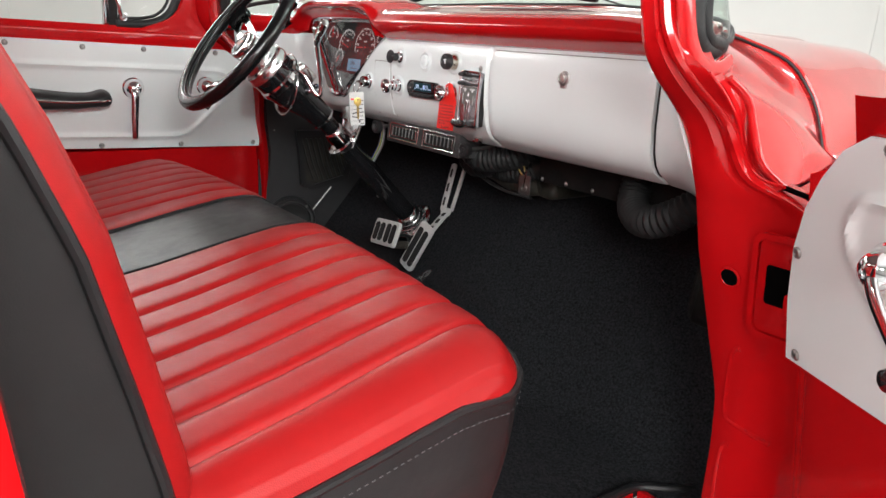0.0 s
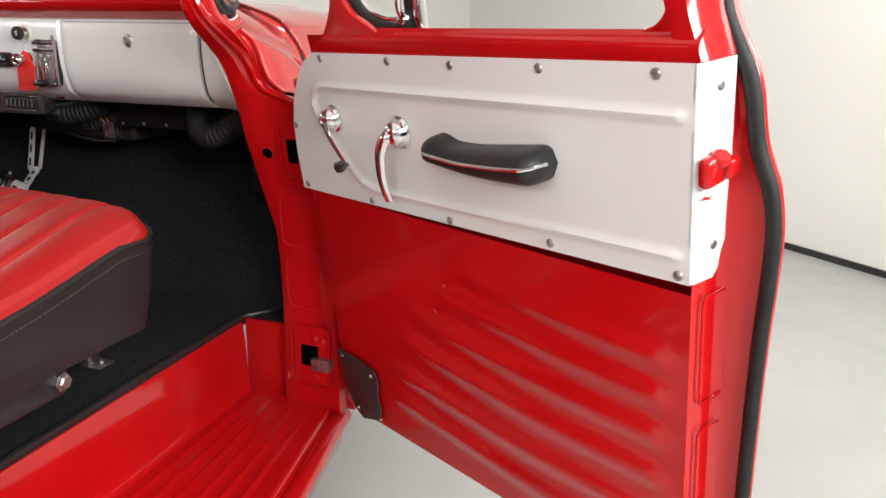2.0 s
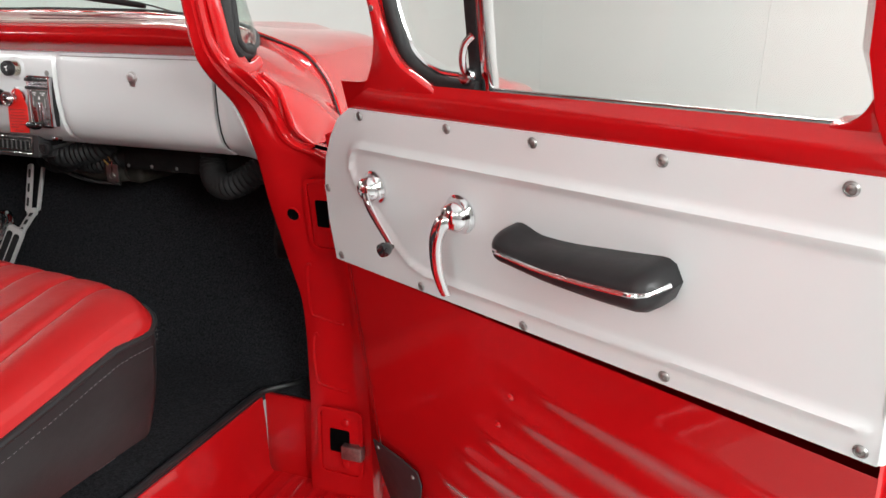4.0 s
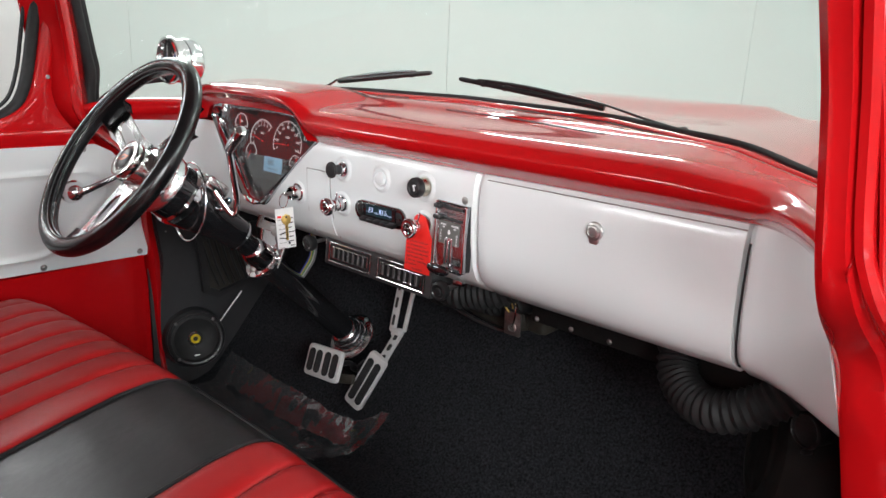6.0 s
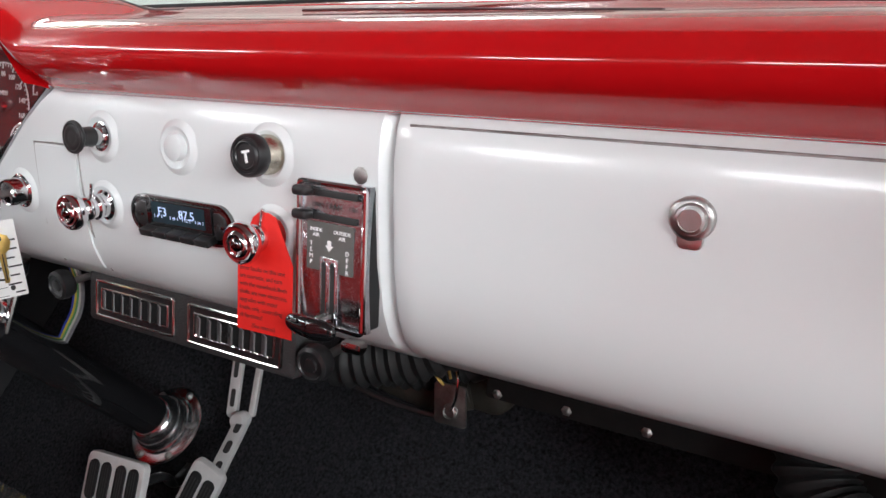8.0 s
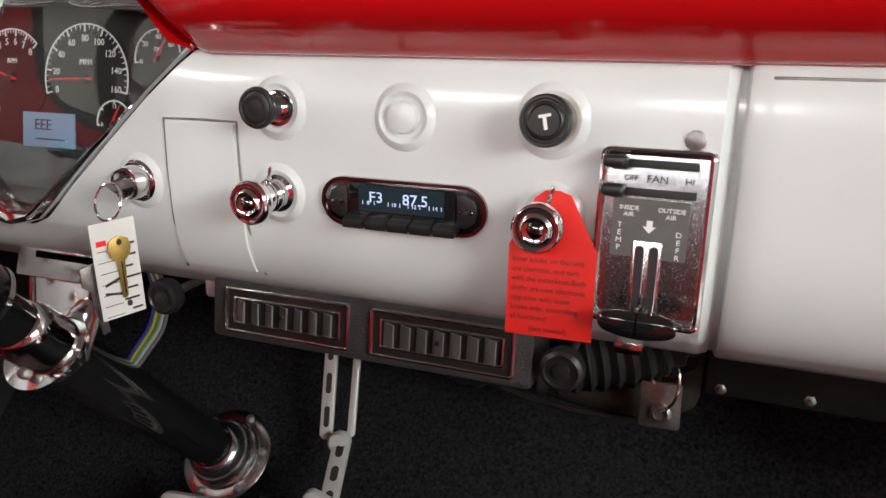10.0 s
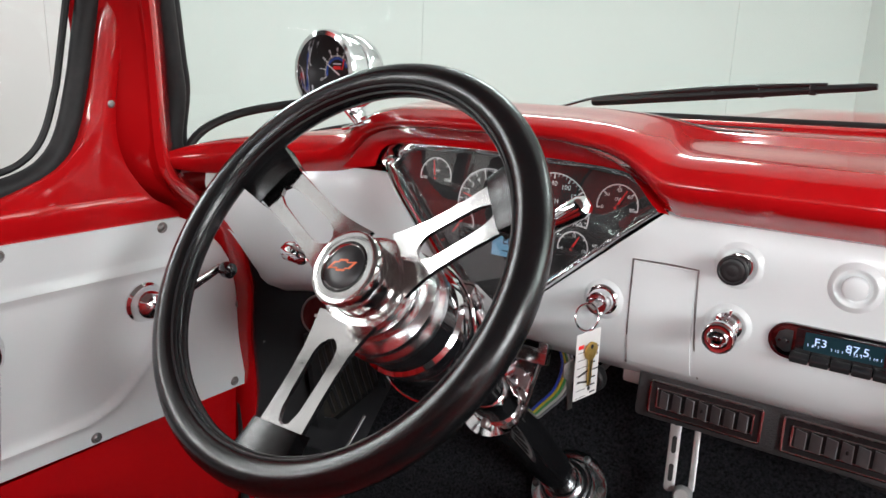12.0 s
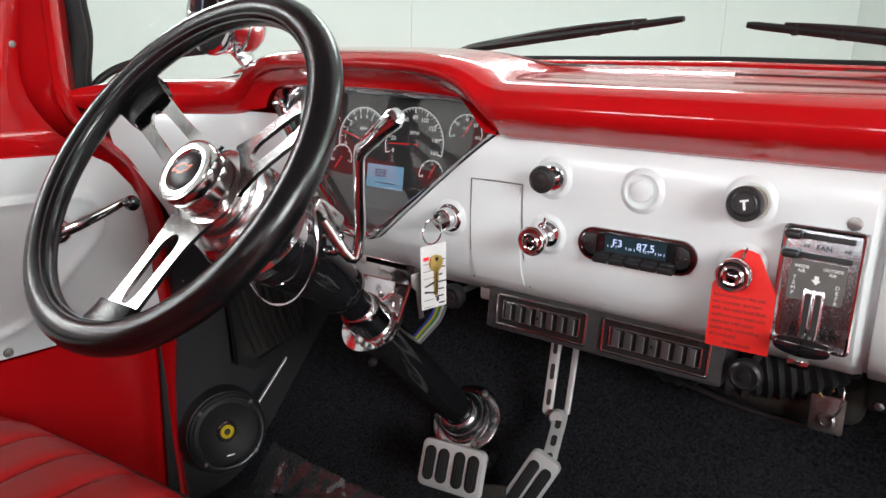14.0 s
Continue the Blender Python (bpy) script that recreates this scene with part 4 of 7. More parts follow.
def cushion_z(x, y):
    a = abs(x)
    z = interp(y, (0.40, 0.55, 0.68, 0.80, 0.88, 1.000), (0.842, 0.855, 0.878, 0.905, 0.920, 0.927))
    z -= 0.010 * (a / 0.7) ** 2
    d = front_y(x) - y
    side = max(0.0, (a - 0.60) / 0.118) ** 2.6 * interp(y, (0.42, 0.66, 0.90), (0.030, 0.036, 0.036))
    front = max(0.0, (0.085 - d) / 0.085) ** 2.6 * 0.046
    z -= (side ** 4 + front ** 4) ** 0.25
    q = a + slant(a) * (y - 0.78)
    if 0.120 < a < 0.70 and d > 0.002:
        fade = sstep((d - 0.002) / 0.030)
        k = sum(1 for e in SEAMS if e <= q)
        if 0 < k < len(SEAMS):
            f = (q - SEAMS[k - 1]) / (SEAMS[k] - SEAMS[k - 1])
            z += 0.0065 * fade * (1 - abs(2 * f - 1) ** 5)
        g = min(abs(e - q) for e in SEAMS[1:])
        z -= 0.0022 * math.exp(-(g / 0.0026) ** 2) * fade
        if k == len(SEAMS):
            z += 0.0065 * fade * (1 - math.exp(-((q - SEAMS[-1]) / 0.018)))
    return z


def cushion(name, x0, x1, mat, label):
    xs = []
    step = 0.0032
    n = int((x1 - x0) / step)
    xs = [x0 + (x1 - x0) * i / n for i in range(n + 1)]
    rows = []
    for x in xs:
        fy = front_y(x)
        row = []
        for j in range(46):
            v = j / 45
            v = 1 - (1 - v) ** 1.5
            y = 0.42 + (fy - 0.42) * v
            sx = x - math.copysign(slant(abs(x)), x) * (y - 0.78)
            row.append((sx, y, cushion_z(sx, y)))
        rows.append(row)
    return part(name, shell(rows, (0, 0, -0.004)), mat, seat, label)


cushion("seat_insert", -0.718, -0.1205, VRED, "red pleated vinyl cushion")
cushion("centre_stripe", -0.1195, 0.1195, VBLACK, "smooth black vinyl centre stripe")
cushion("seat_insert", 0.1205, 0.718, VRED, "red pleated vinyl cushion")
outline = [(0.718, y, cushion_z(0.718, y)) for y in (0.42, 0.55, 0.65, 0.72, 0.78, 0.83)] + [(x, front_y(x), cushion_z(x, front_y(x))) for x in (0.716, 0.710, 0.705, 0.695, 0.68, 0.65, 0.60, 0.5, 0.35, 0.2, 0.1, 0)]
rim = [Vector(p) for p in outline] + [Vector((-p[0], p[1], p[2])) for p in outline[::-1][1:]]
part("piping", tube(rim, 0.0055, 8), VBLACK, seat, "black vinyl piping round the cushion")
for s in (1, -1):
    part("stripe_piping", tube([(s * 0.120, 0.43 + (front_y(0.12) - 0.435) * k / 24, cushion_z(s * 0.12, 0.43 + (front_y(0.12) - 0.435) * k / 24) + 0.002) for k in range(25)], 0.003, 6), VBLACK, seat, "black piping beside the centre stripe")
# skirt hangs from the piping and is drawn in a little below
rows = []
for p in rim:
    c = Vector((p.x * 0.93, min(p.y, 0.80) if p.y > 0.8 else p.y, 0))
    d = Vector((p.x, p.y, 0)) - Vector((p.x * 0.9, min(p.y, 0.86) - 0.03, 0))
    d = d.normalized()
    row = []
    for k in range(9):
        v = k / 8
        low = 0.700
        z = p.z - 0.004 + (low - p.z) * v
        out = 0.006 * math.sin(math.pi * v) - 0.022 * v
        row.append((p.x + d.x * out, p.y + d.y * out, z))
    rows.append(row)
part("skirt", shell(rows, (0, 0, -0.004)), VBLACK, seat, "black vinyl seat side with a stitched top seam")
# dashes of stitching below the piping
bm = bmesh.new()
for a, b in zip(rim[:-1], rim[1:]):
    L = (b - a).length
    n = max(1, int(L / 0.008))
    for i in range(n):
        q = a.lerp(b, (i + 0.5) / n)
        if q.x < 0.3:
            continue
        dirv = (b - a).normalized()
        o = Vector((0.004 if q.y < 0.85 else 0.002, 0.0 if q.y < 0.85 else 0.003, -0.020))
        tube([q + o - dirv * 0.0022, q + o + dirv * 0.0022], 0.0007, 5, bm)
part("stitching", bm, DIALGREY, seat, "dark grey stitching")
# back rest
def back_front(z):
    return interp(z, (0.80, 0.86, 0.95, 1.083, 1.172, 1.25, 1.34, 1.38), (0.560, 0.553, 0.532, 0.498, 0.463, 0.425, 0.375, 0.33))


def rest(name, x0, x1, mat, label, pleats):
    n = max(8, int((x1 - x0) / 0.006))
    rows = []
    for i in range(n + 1):
        x = x0 + (x1 - x0) * i / n
        a = abs(x)
        row = []
        for j in range(40):
            z = 0.80 + 0.58 * j / 39
            y = back_front(z)
            if a > 0.655:
                y -= 0.028 * ((a - 0.655) / 0.045) ** 2
            if pleats and 0.10 < a < 0.64:
                g = min(abs(q - a) for q in SEAMS)
                y += 0.004 * math.sin(math.pi * min(1, g / 0.035)) - 0.005 * math.exp(-(g / 0.0045) ** 2)
            row.append((x, y, z))
        rows.append(row)
    return part(name, shell(rows, (0, -0.03, 0)), mat, seat, label)


rest("backrest", -0.70, -0.1205, VRED, "red pleated vinyl backrest", True)
rest("backrest_stripe", -0.1195, 0.1195, VBLACK, "black vinyl backrest stripe", False)
rest("backrest", 0.1205, 0.70, VRED, "red pleated vinyl backrest", True)
for s in (1, -1):
    pip = [(s * 0.702, back_front(z) - 0.030, z) for z in np.linspace(0.80, 1.38, 24)]
    part("backrest_piping", tube(pip, 0.0055, 8), VBLACK, seat, "black vinyl piping")
    rows = []
    for z in np.linspace(0.72, 1.38, 20):
        y0 = back_front(max(z, 0.80)) - 0.034
        rows.append([(s * (0.700 + 0.006 * math.sin(math.pi * u)), y0 + (0.20 - y0) * u, z) for u in np.linspace(0, 1, 9)])
    part("backrest_side", shell(rows, (-s * 0.004, 0, 0)), VBLACK, seat, "black vinyl backrest side")
part("backrest_rear", shell([[(x, 0.20, z) for x in (-0.70, 0, 0.70)] for z in (0.72, 1.0, 1.38)], (0, -0.01, 0)), VBLACK, seat)
# frame, hinge arm and feet
part("seat_frame", rbox(1.20, 0.44, 0.05, Matrix.Translation((0, 0.63, 0.690)), 0.01), BLACK, seat, "black steel seat frame")
arm = axes((0.680, 0.588, 0.674), (0, 1, 0.0), (0, 0, 1))
ha = part("hinge_arm", prism(rrect(0.26, 0.052, 0.016), 0.010, at(arm, 0, 0, 0), 0.003), BLACK, seat, "black steel seat hinge arm")
part("bolt", lathe([(0, 0.016), (0.009, 0.016), (0.0125, 0.013), (0.0125, 0.008), (0.016, 0.008), (0.016, 0)], at(arm, 0.112, 0.0, 0.010), 6), STEEL, ha, "steel pivot bolt")
for fx, fy in ((0.490, 0.955), (-0.490, 0.955), (0.56, 0.45), (-0.56, 0.45)):
    ft = part("foot", rbox(0.050, 0.045, 0.004, Matrix.Translation((fx + 0.02, fy, 0.5605)), 0.0015), STEEL, seat, "bare steel seat foot")
    part("foot_bracket", rbox(0.03, 0.035, 0.13, Matrix.Translation((fx, fy, 0.62)), 0.006), STEEL, ft)
    part("foot_bolt", lathe([(0, 0.008), (0.006, 0.008), (0.007, 0.002), (0.010, 0)], Matrix.Translation((fx + 0.03, fy, 0.5625)), 6), STEEL, ft)

# ---- doors ----
def door(name, base, M, label, opened):
    """A door in its own frame: u from the hinge edge, v up, w to the inside."""
    t = thing(name, base, label, "door", "cab doors")

    def P(u, v, w):
        return M @ Vector((u, v, w))

    def lean(v):
        """The rear edge leans in above the trim."""
        return 0.028 * sstep((v - 0.25) / 0.10)

    # lower inner skin with long pressed ribs, u and v over a fine grid
    rows = []
    RIBS = ((-0.118, 0.34), (-0.180, 0.31), (-0.245, 0.24), (-0.315, 0.19), (-0.390, 0.13), (-0.460, 0.12))
    for j in range(111):
        v = -0.015 - (0.565 - 0.015) * j / 110
        row = []
        for i in range(67):
            u = -0.028 + (0.815 + 0.028) * i / 66
            w = -0.004
            for rv, ru in RIBS:
                dv = v - (rv + 0.05 * (1 - sstep((u - ru) / 0.45)) * 0.6)
                w += 0.0068 * math.exp(-(dv / 0.020) ** 2) * sstep((u - ru) / 0.10) * sstep((0.80 - u) / 0.03)
            w -= 0.014 * (1 - sstep((u + 0.028) / 0.035))
            w -= 0.05 * sstep((-0.535 - v) / 0.03)
            row.append(P(u + (0.03 * sstep((-0.40 - v) / 0.16) * (1 - i / 66) if opened else 0), v, w))
        rows.append(row)
    part("inner_skin", grid(rows), RED, t, "red door skin with long pressed ribs")
    # upper rail above the trim, up to the glass
    rows = []
    for j in range(13):
        v = 0.255 + ((0.297 if opened else 0.302) - 0.255) * j / 12
        rows.append([P(u, v, -0.004 - 0.010 * sstep((j - 8) / 4.0) + 0.004 * math.sin(math.pi * j / 12)) for u in np.linspace(0.075 + 0.06 * sstep(j / 12), 0.815, 40)])
    part("window_rail", grid(rows), RED, t, "rolled red window rail")
    # front window post, flared into the rail
    rows = []
    for k in range(61):
        v = 0.255 + (0.80 - 0.255) * k / 60
        AV = ((0.255, 0.268, 0.286, 0.313, 0.341, 0.376, 0.419, 0.454, 0.80), (0.070, 0.092, 0.112, 0.134, 0.148, 0.152, 0.147, 0.138, 0.075))
        BV = ((0.255, 0.298, 0.302, 0.315, 0.337, 0.365, 0.403, 0.453, 0.80), (0.30, 0.27, 0.232, 0.207, 0.188, 0.176, 0.166, 0.157, 0.10) if opened else (0.33, 0.32, 0.285, 0.238, 0.208, 0.191, 0.180, 0.171, 0.11))
        a, b = (sum(interp(v + d, *T) for d in (-0.016, -0.008, 0.0, 0.008, 0.016)) / 5 for T in (AV, BV))
        rows.append([P(a + 0.002, v, -0.05), P(a, v, -0.012), P(a + 0.003, v, -0.006), P(a + (b - a) * 0.3, v, -0.003), P(a + (b - a) * 0.6, v, -0.003), P(b - 0.004, v, -0.006), P(b, v, -0.012), P(b - (0.016 if opened else -0.003), v, -0.028)])
    part("front_window_post", grid(rows), RED, t, "red front window post")
    # rear window post
    rows = []
    for k in range(13):
        v = 0.2648 + 0.5402 * k / 12
        o = lean(v)
        rows.append([P(0.778 + 0.02 * (1 - sstep((v - 0.29) / 0.03)) - o, v, -0.03), P(0.788 - o, v, -0.012), P(0.792 - o, v, -0.004), P(0.805 - o, v, -0.003), P(0.818 - o, v, -0.004), P(0.823 - o, v, -0.012), P(0.830 - o, v, -0.06), P(0.835 - o, v, -0.085)])
    part("rear_window_post", grid(rows), RED, t, "red rear window post")
    arc = [(0.738 + 0.030 * math.sin(radians(a)), 0.327 - 0.030 * math.cos(radians(a))) for a in range(0, 91, 10)]
    part("window_corner", prism(arc + [(0.795, 0.327), (0.795, 0.288), (0.738, 0.288)], 0.034, M, 0.002, z0=-0.046), RED, t, "rounded red window corner")
    part("top_rail", prism([(0.075, 0.78), (0.83, 0.78), (0.82, 0.83), (0.08, 0.83)], -0.05, M, 0), RED, t)
    # door shut face at the rear, and the outer skin
    def strip_u(v):
        knots = (-0.565, -0.343, -0.171, -0.085, -0.005, 0.033, 0.069, 0.1156, 0.1345, 0.147, 0.166, 0.198, 0.23, 0.26, 0.29, 0.32, 0.83)
        return sum(interp(v + d, knots, (0.862, 0.8675, 0.8709, 0.874, 0.8786, 0.8804, 0.8802, 0.8727, 0.8635, 0.858, 0.853, 0.8486, 0.8442, 0.8314, 0.815, 0.8044, 0.778)) for d in (-0.012, 0.0, 0.012)) / 3

    rows = []
    for k in range(113):
        v = -0.565 + (0.83 + 0.565) * k / 112
        e = strip_u(v)
        o = lean(v)
        rows.append([P(0.815 - o, v, -0.004), P(0.818 - o, v, -0.010), P(0.821 - o, v, -0.045), P(0.8235 - o + 0.15 * (e - 0.815 + o), v, -0.062), P(e - 0.018 if e > 0.845 else 0.8245 - o, v, -0.070), P(e + 0.003, v, -0.078), P(e + 0.006, v, -0.081), P(e + 0.0065, v, -0.086), P(e - 0.004, v, -0.110)])
    part("shut_face", grid(rows), RED, t, "red door shut face")
    rows = []
    for k in range(41):
        v = -0.565 + (0.245 + 0.565) * k / 40
        e = strip_u(v) - 0.006
        rows.append([P(u * (e / 0.815) if u > 0 else u, v, -0.10 - (0.035 * math.sin(math.pi * (k / 40) ** 0.8) + 0.02) * math.sin(math.pi * (u + 0.03) / 0.86)) for u in np.linspace(-0.03, 0.815, 25)])
    part("outer_skin", grid(rows), RED, t, "bowed red outer door skin")
    rows = [[P(-0.028 + 0.03 * sstep((-0.40 - v) / 0.16), v, -0.018), P(-0.034 + 0.03 * sstep((-0.40 - v) / 0.16), v, -0.05), P(-0.045, v, -0.10)] for v in np.linspace(-0.565, 0.20, 20)]
    part("front_face", grid(rows), RED, t)
    # the outer skin rises past the trim in a small sail before the window post
    sail = ((-0.038, 0.276), (-0.007, 0.2755), (0.017, 0.277), (0.046, 0.284), (0.069, 0.296), (0.090, 0.318), (0.115, 0.36))
    rows = [[P(u, 0.17 + (hv - 0.17) * j / 8, -0.071 - 0.10 * (u + 0.04) - 0.012 * (1 - j / 8)) for j in range(9)] for u, hv in [(p.x, p.y) for p in spline([(a, b, 0) for a, b in sail], 5)]]
    part("sail", shell(rows, P(0, 0, -0.004) - P(0, 0, 0)), RED, t, "rising red corner of the outer door skin")
    sl = spline([P(u, v, -0.045) for u, v in ((0.112, 0.316), (0.098, 0.293), (0.074, 0.268), (0.045, 0.245), (0.015, 0.226))], 5)
    part("front_seal", tube(sl, [0.0015 + 0.0100 * math.sin(math.pi * (0.04 + 0.92 * i / (len(sl) - 1))) ** 0.9 for i in range(len(sl))], 12), RUBBER, t, "black rubber seal behind the window post")
    part("bottom_face", grid([[P(u, -0.562, w) for w in (-0.05, -0.08, -0.12)] for u in (0.0, 0.4, 0.83)]), RED, t)
    # white trim panel: bowed front end, long pressed bead, turned round the rear corner
    top_l = [(-0.028, -0.013), (-0.030, 0.06), (-0.024, 0.12), (-0.008, 0.168), (0.015, 0.205), (0.045, 0.238), (0.078, 0.2545)]
    out = top_l + [(0.45, 0.259), (0.808, 0.2635), (0.815, 0.2635), (0.8155, 0.0), (0.40, -0.008)]
    fl = []
    rows = []
    H = 60
    for j in range(H + 1):
        f = j / H
        lo_v, hi_v = -0.013, 0.2545
        v0 = lo_v + (hi_v - lo_v) * f
        uL = interp(v0, [p[1] for p in top_l], [p[0] for p in top_l])
        row = []
        for i in range(141):
            u = uL + (0.8135 - uL) * (i / 140)
            vv = v0 + (0.009 * f + 0.013 * (1 - f)) * (u + 0.03) / 0.84
            w = 0.0
            # bead: a long D-shaped loop
            def seg(p, q):
                ax, ay, bx, by = *p, *q
                tt = max(0, min(1, ((u - ax) * (bx - ax) + (vv - ay) * (by - ay)) / ((bx - ax) ** 2 + (by - ay) ** 2)))
                return math.hypot(u - ax - tt * (bx - ax), vv - ay - tt * (by - ay))
            d = min(seg(p, q) for p, q in BEADS)
            w += 0.0055 * math.exp(-(d / 0.0062) ** 2)
            row.append(P(u, vv, w))
        rows.append(row)
    thick = P(0, 0, -0.003) - P(0, 0, 0)
    part("trim_panel", shell(rows, thick), WHITE, t, "white door trim panel with a pressed bead")
    rows = []
    for k in range(13):
        v = 0.0015 + 0.262 * k / 12
        cut = 0.03 * (1 - sstep(k / 3.0)) * 0.6
        rows.append([P(0.8135, v, 0.0), P(0.8175, v, -0.003), P(0.8195, v, -0.010), P(0.825, v, -0.035), P(0.829 - 0.1 * cut, v + cut * 0.6, -0.060 + cut)])
    part("trim_return", shell(rows, P(-0.003, 0, 0) - P(0, 0, 0)), WHITE, t, "white trim turned round the door edge")
    # cup screws
    for u, v in ((0.103, 0.2465), (0.289, 0.2480), (0.432, 0.2475), (0.596, 0.2500), (0.765, 0.2510), (-0.016, 0.117), (-0.010, -0.002), (0.197, -0.001), (0.399, 0.001), (0.6025, 0.008), (0.799, 0.010)):
        q = Matrix.LocRotScale(P(u, v, 0.0005), None, None) @ Matrix(((*M.col[0][:3],), (*M.col[1][:3],), (*M.col[2][:3],))).transposed().to_4x4()
        sc = part("screw", lathe([(0.0068, 0), (0.0066, 0.0010), (0.0049, 0.0024), (0.0045, 0.0015), (0.0040, 0.0013), (0.0031, 0.0020), (0.0012, 0.0022), (0.0010, 0.0009), (0, 0.0009)], q, 20), STEEL, t, "steel cup screw")
    for v in (0.235, 0.045):
        q = along(P(0.8245, v, -0.034), M.to_3x3() @ Vector((1, 0, 0.2)))
        part("screw", lathe([(0.0062, 0), (0.0060, 0.0008), (0.0044, 0.0018), (0.0012, 0.0020), (0, 0.0012)], q, 18), STEEL, t, "steel cup screw")
    q = along(P(0.160, 0.395, -0.0035), M.to_3x3() @ Vector((0, 0, 1)))
    part("screw", lathe([(0.0046, 0), (0.0044, 0.0006), (0.0034, 0.0012), (0.0012, 0.0013), (0, 0.0007)], q, 18), STEEL, t, "steel cup screw")
    part("post_joint", tube([P(0.156, 0.3735, -0.0050), P(0.165, 0.374, -0.0036), P(0.172, 0.3745, -0.0042)], 0.0009, 6), RED, t)

    def crank(u, v, du, dv, knob):
        q = along(P(u, v, 0.001), M.to_3x3() @ Vector((0, 0, 1)), M.to_3x3() @ Vector((0, 1, 0)))
        c = part("vent_crank" if knob else "door_handle", lathe([(w_ * (0.82 if knob else 0.88), h_) for w_, h_ in ((0.030, 0), (0.0305, 0.003), (0.027, 0.006), (0.0262, 0.007), (0.0255, 0.012), (0.021, 0.020), (0.014, 0.026), (0.006, 0.028), (0.0055, 0.026), (0, 0.026))], q, 36), CHROME, t, "chrome window crank" if knob else "chrome inner door handle")
        z = Vector((0, 0, 1))
        if knob:
            pts = [P(u, v, 0.022), P(u + du * 0.25, v + dv * 0.25, 0.030), P(u + du * 0.6, v + dv * 0.6, 0.034), P(u + du, v + dv, 0.036)]
            part("arm", tube(spline(pts, 5), [0.0095 - 0.004 * i / 15 for i in range(16)], 12, flat=0.5, up=M.to_3x3() @ z), CHROME, c, "chrome crank arm")
            k = along(P(u + du, v + dv, 0.034), M.to_3x3() @ z)
            part("knob", lathe([(0.004, 0), (0.0055, 0.004), (0.0065, 0.006), (0.0098, 0.010), (0.0110, 0.016), (0.0098, 0.022), (0.0055, 0.025), (0, 0.026)], k, 24), GLOSSBLACK, c, "round black crank knob")
        else:
            pts = [P(u, v, 0.020), P(u + du * 0.35, v + dv * 0.06, 0.030), P(u + du * 0.85, v + dv * 0.28, 0.034), P(u + du * 1.15, v + dv * 0.6, 0.032), P(u + du * 1.1, v + dv * 0.85, 0.028), P(u + du, v + dv, 0.024)]
            sp = spline(pts, 5)
            part("lever", tube(sp, [0.0115 - 0.004 * i / (len(sp) - 1) for i in range(len(sp))], 12, flat=0.62, up=M.to_3x3() @ z), CHROME, c, "curved chrome lever")
        return c

    if opened:
        crank(0.118, 0.142, 0.068, -0.068, True)
        crank(0.302, 0.136, -0.022, -0.116, False)
    else:
        crank(0.130, 0.158, -0.085, 0.035, True)
        crank(0.318, 0.150, 0.004, -0.125, False)
    # arm rest: a long soft block, narrow in the middle, with a bright strip
    rows = []
    n = 30
    for i in range(n + 1):
        f = i / n
        u = (0.384 if opened else 0.372) + 0.238 * f
        h = 0.0175 + 0.0085 * sstep(f * 1.3) - 0.003 * math.sin(math.pi * f)
        mid = 0.117 + 0.005 * (1 - sstep(f * 2.2)) - 0.006 * math.sin(math.pi * f * 0.8) + 0.014 * f
        topb = 0.0075 * (1 - sstep((f - 0.10) / 0.14))
        endr = math.sqrt(max(0.0, 1 - max(0.0, abs(f - 0.5) * 2 - 0.80) ** 2 / 0.04))
        D = 0.058 - 0.012 * (1 - f)
        row = []
        for k in range(20):
            a = -math.pi / 2 + math.pi * k / 19
            ca = math.copysign(abs(math.cos(a)) ** 0.6, math.cos(a))
            sa = math.copysign(abs(math.sin(a)) ** 0.75, math.sin(a))
            row.append(P(u, mid + (h + topb * (sa > 0)) * endr * sa, 0.0 + D * ca * (0.35 + 0.65 * endr)))
        rows.append(row)
    ar = part("armrest", grid(rows), VBLACK, t, "black padded armrest with a bright strip")
    strip = [P((0.388 if opened else 0.376) + 0.232 * i / n, 0.119 + 0.005 * (1 - sstep(i / n * 2.2)) - 0.006 * math.sin(math.pi * i / n * 0.8) + 0.016 * (i / n), (0.058 - 0.012 * (1 - i / n)) * (0.35 + 0.65 * math.sqrt(max(0.0, 1 - max(0.0, abs(i / n - 0.5) * 2 - 0.80) ** 2 / 0.04))) * 1.0 + 0.0008) for i in range(n + 1)]
    part("bright_strip", tube(strip, 0.0028, 8), CHROME, ar, "narrow chrome armrest strip")
    # glass, vent window and channels
    # the closed door's vent window sits a little further back
    DU, DV, DW = (0.0, 0.0, 0.0) if opened else (0.048, 0.015, 0.022)
    g = part("window_glass", grid([[P(u, v, -0.056) for u in (0.325, 0.56, 0.80)] for v in (0.278, 0.5, 0.80)]), CLEAR, t, "clear side window glass")
    g.visible_shadow = False
    vent = [P(u, v, -0.030) for u, v in ((0.20, 0.42), (0.225, 0.355), (0.26, 0.325), (0.32, 0.312), (0.368, 0.312))]
    vw = part("vent_window", grid([[P(interp(v, (0.315, 0.34, 0.42, 0.80), (0.245, 0.185, 0.162, 0.08)), v, -0.05 + DW), P(0.25 if v < 0.4 else 0.21, v, -0.05 + DW), P(0.312 + DU, v, -0.05 + DW)] for v in (0.315, 0.34, 0.42, 0.80)]), CLEAR, t, "small clear vent window")
    vw.visible_shadow = False
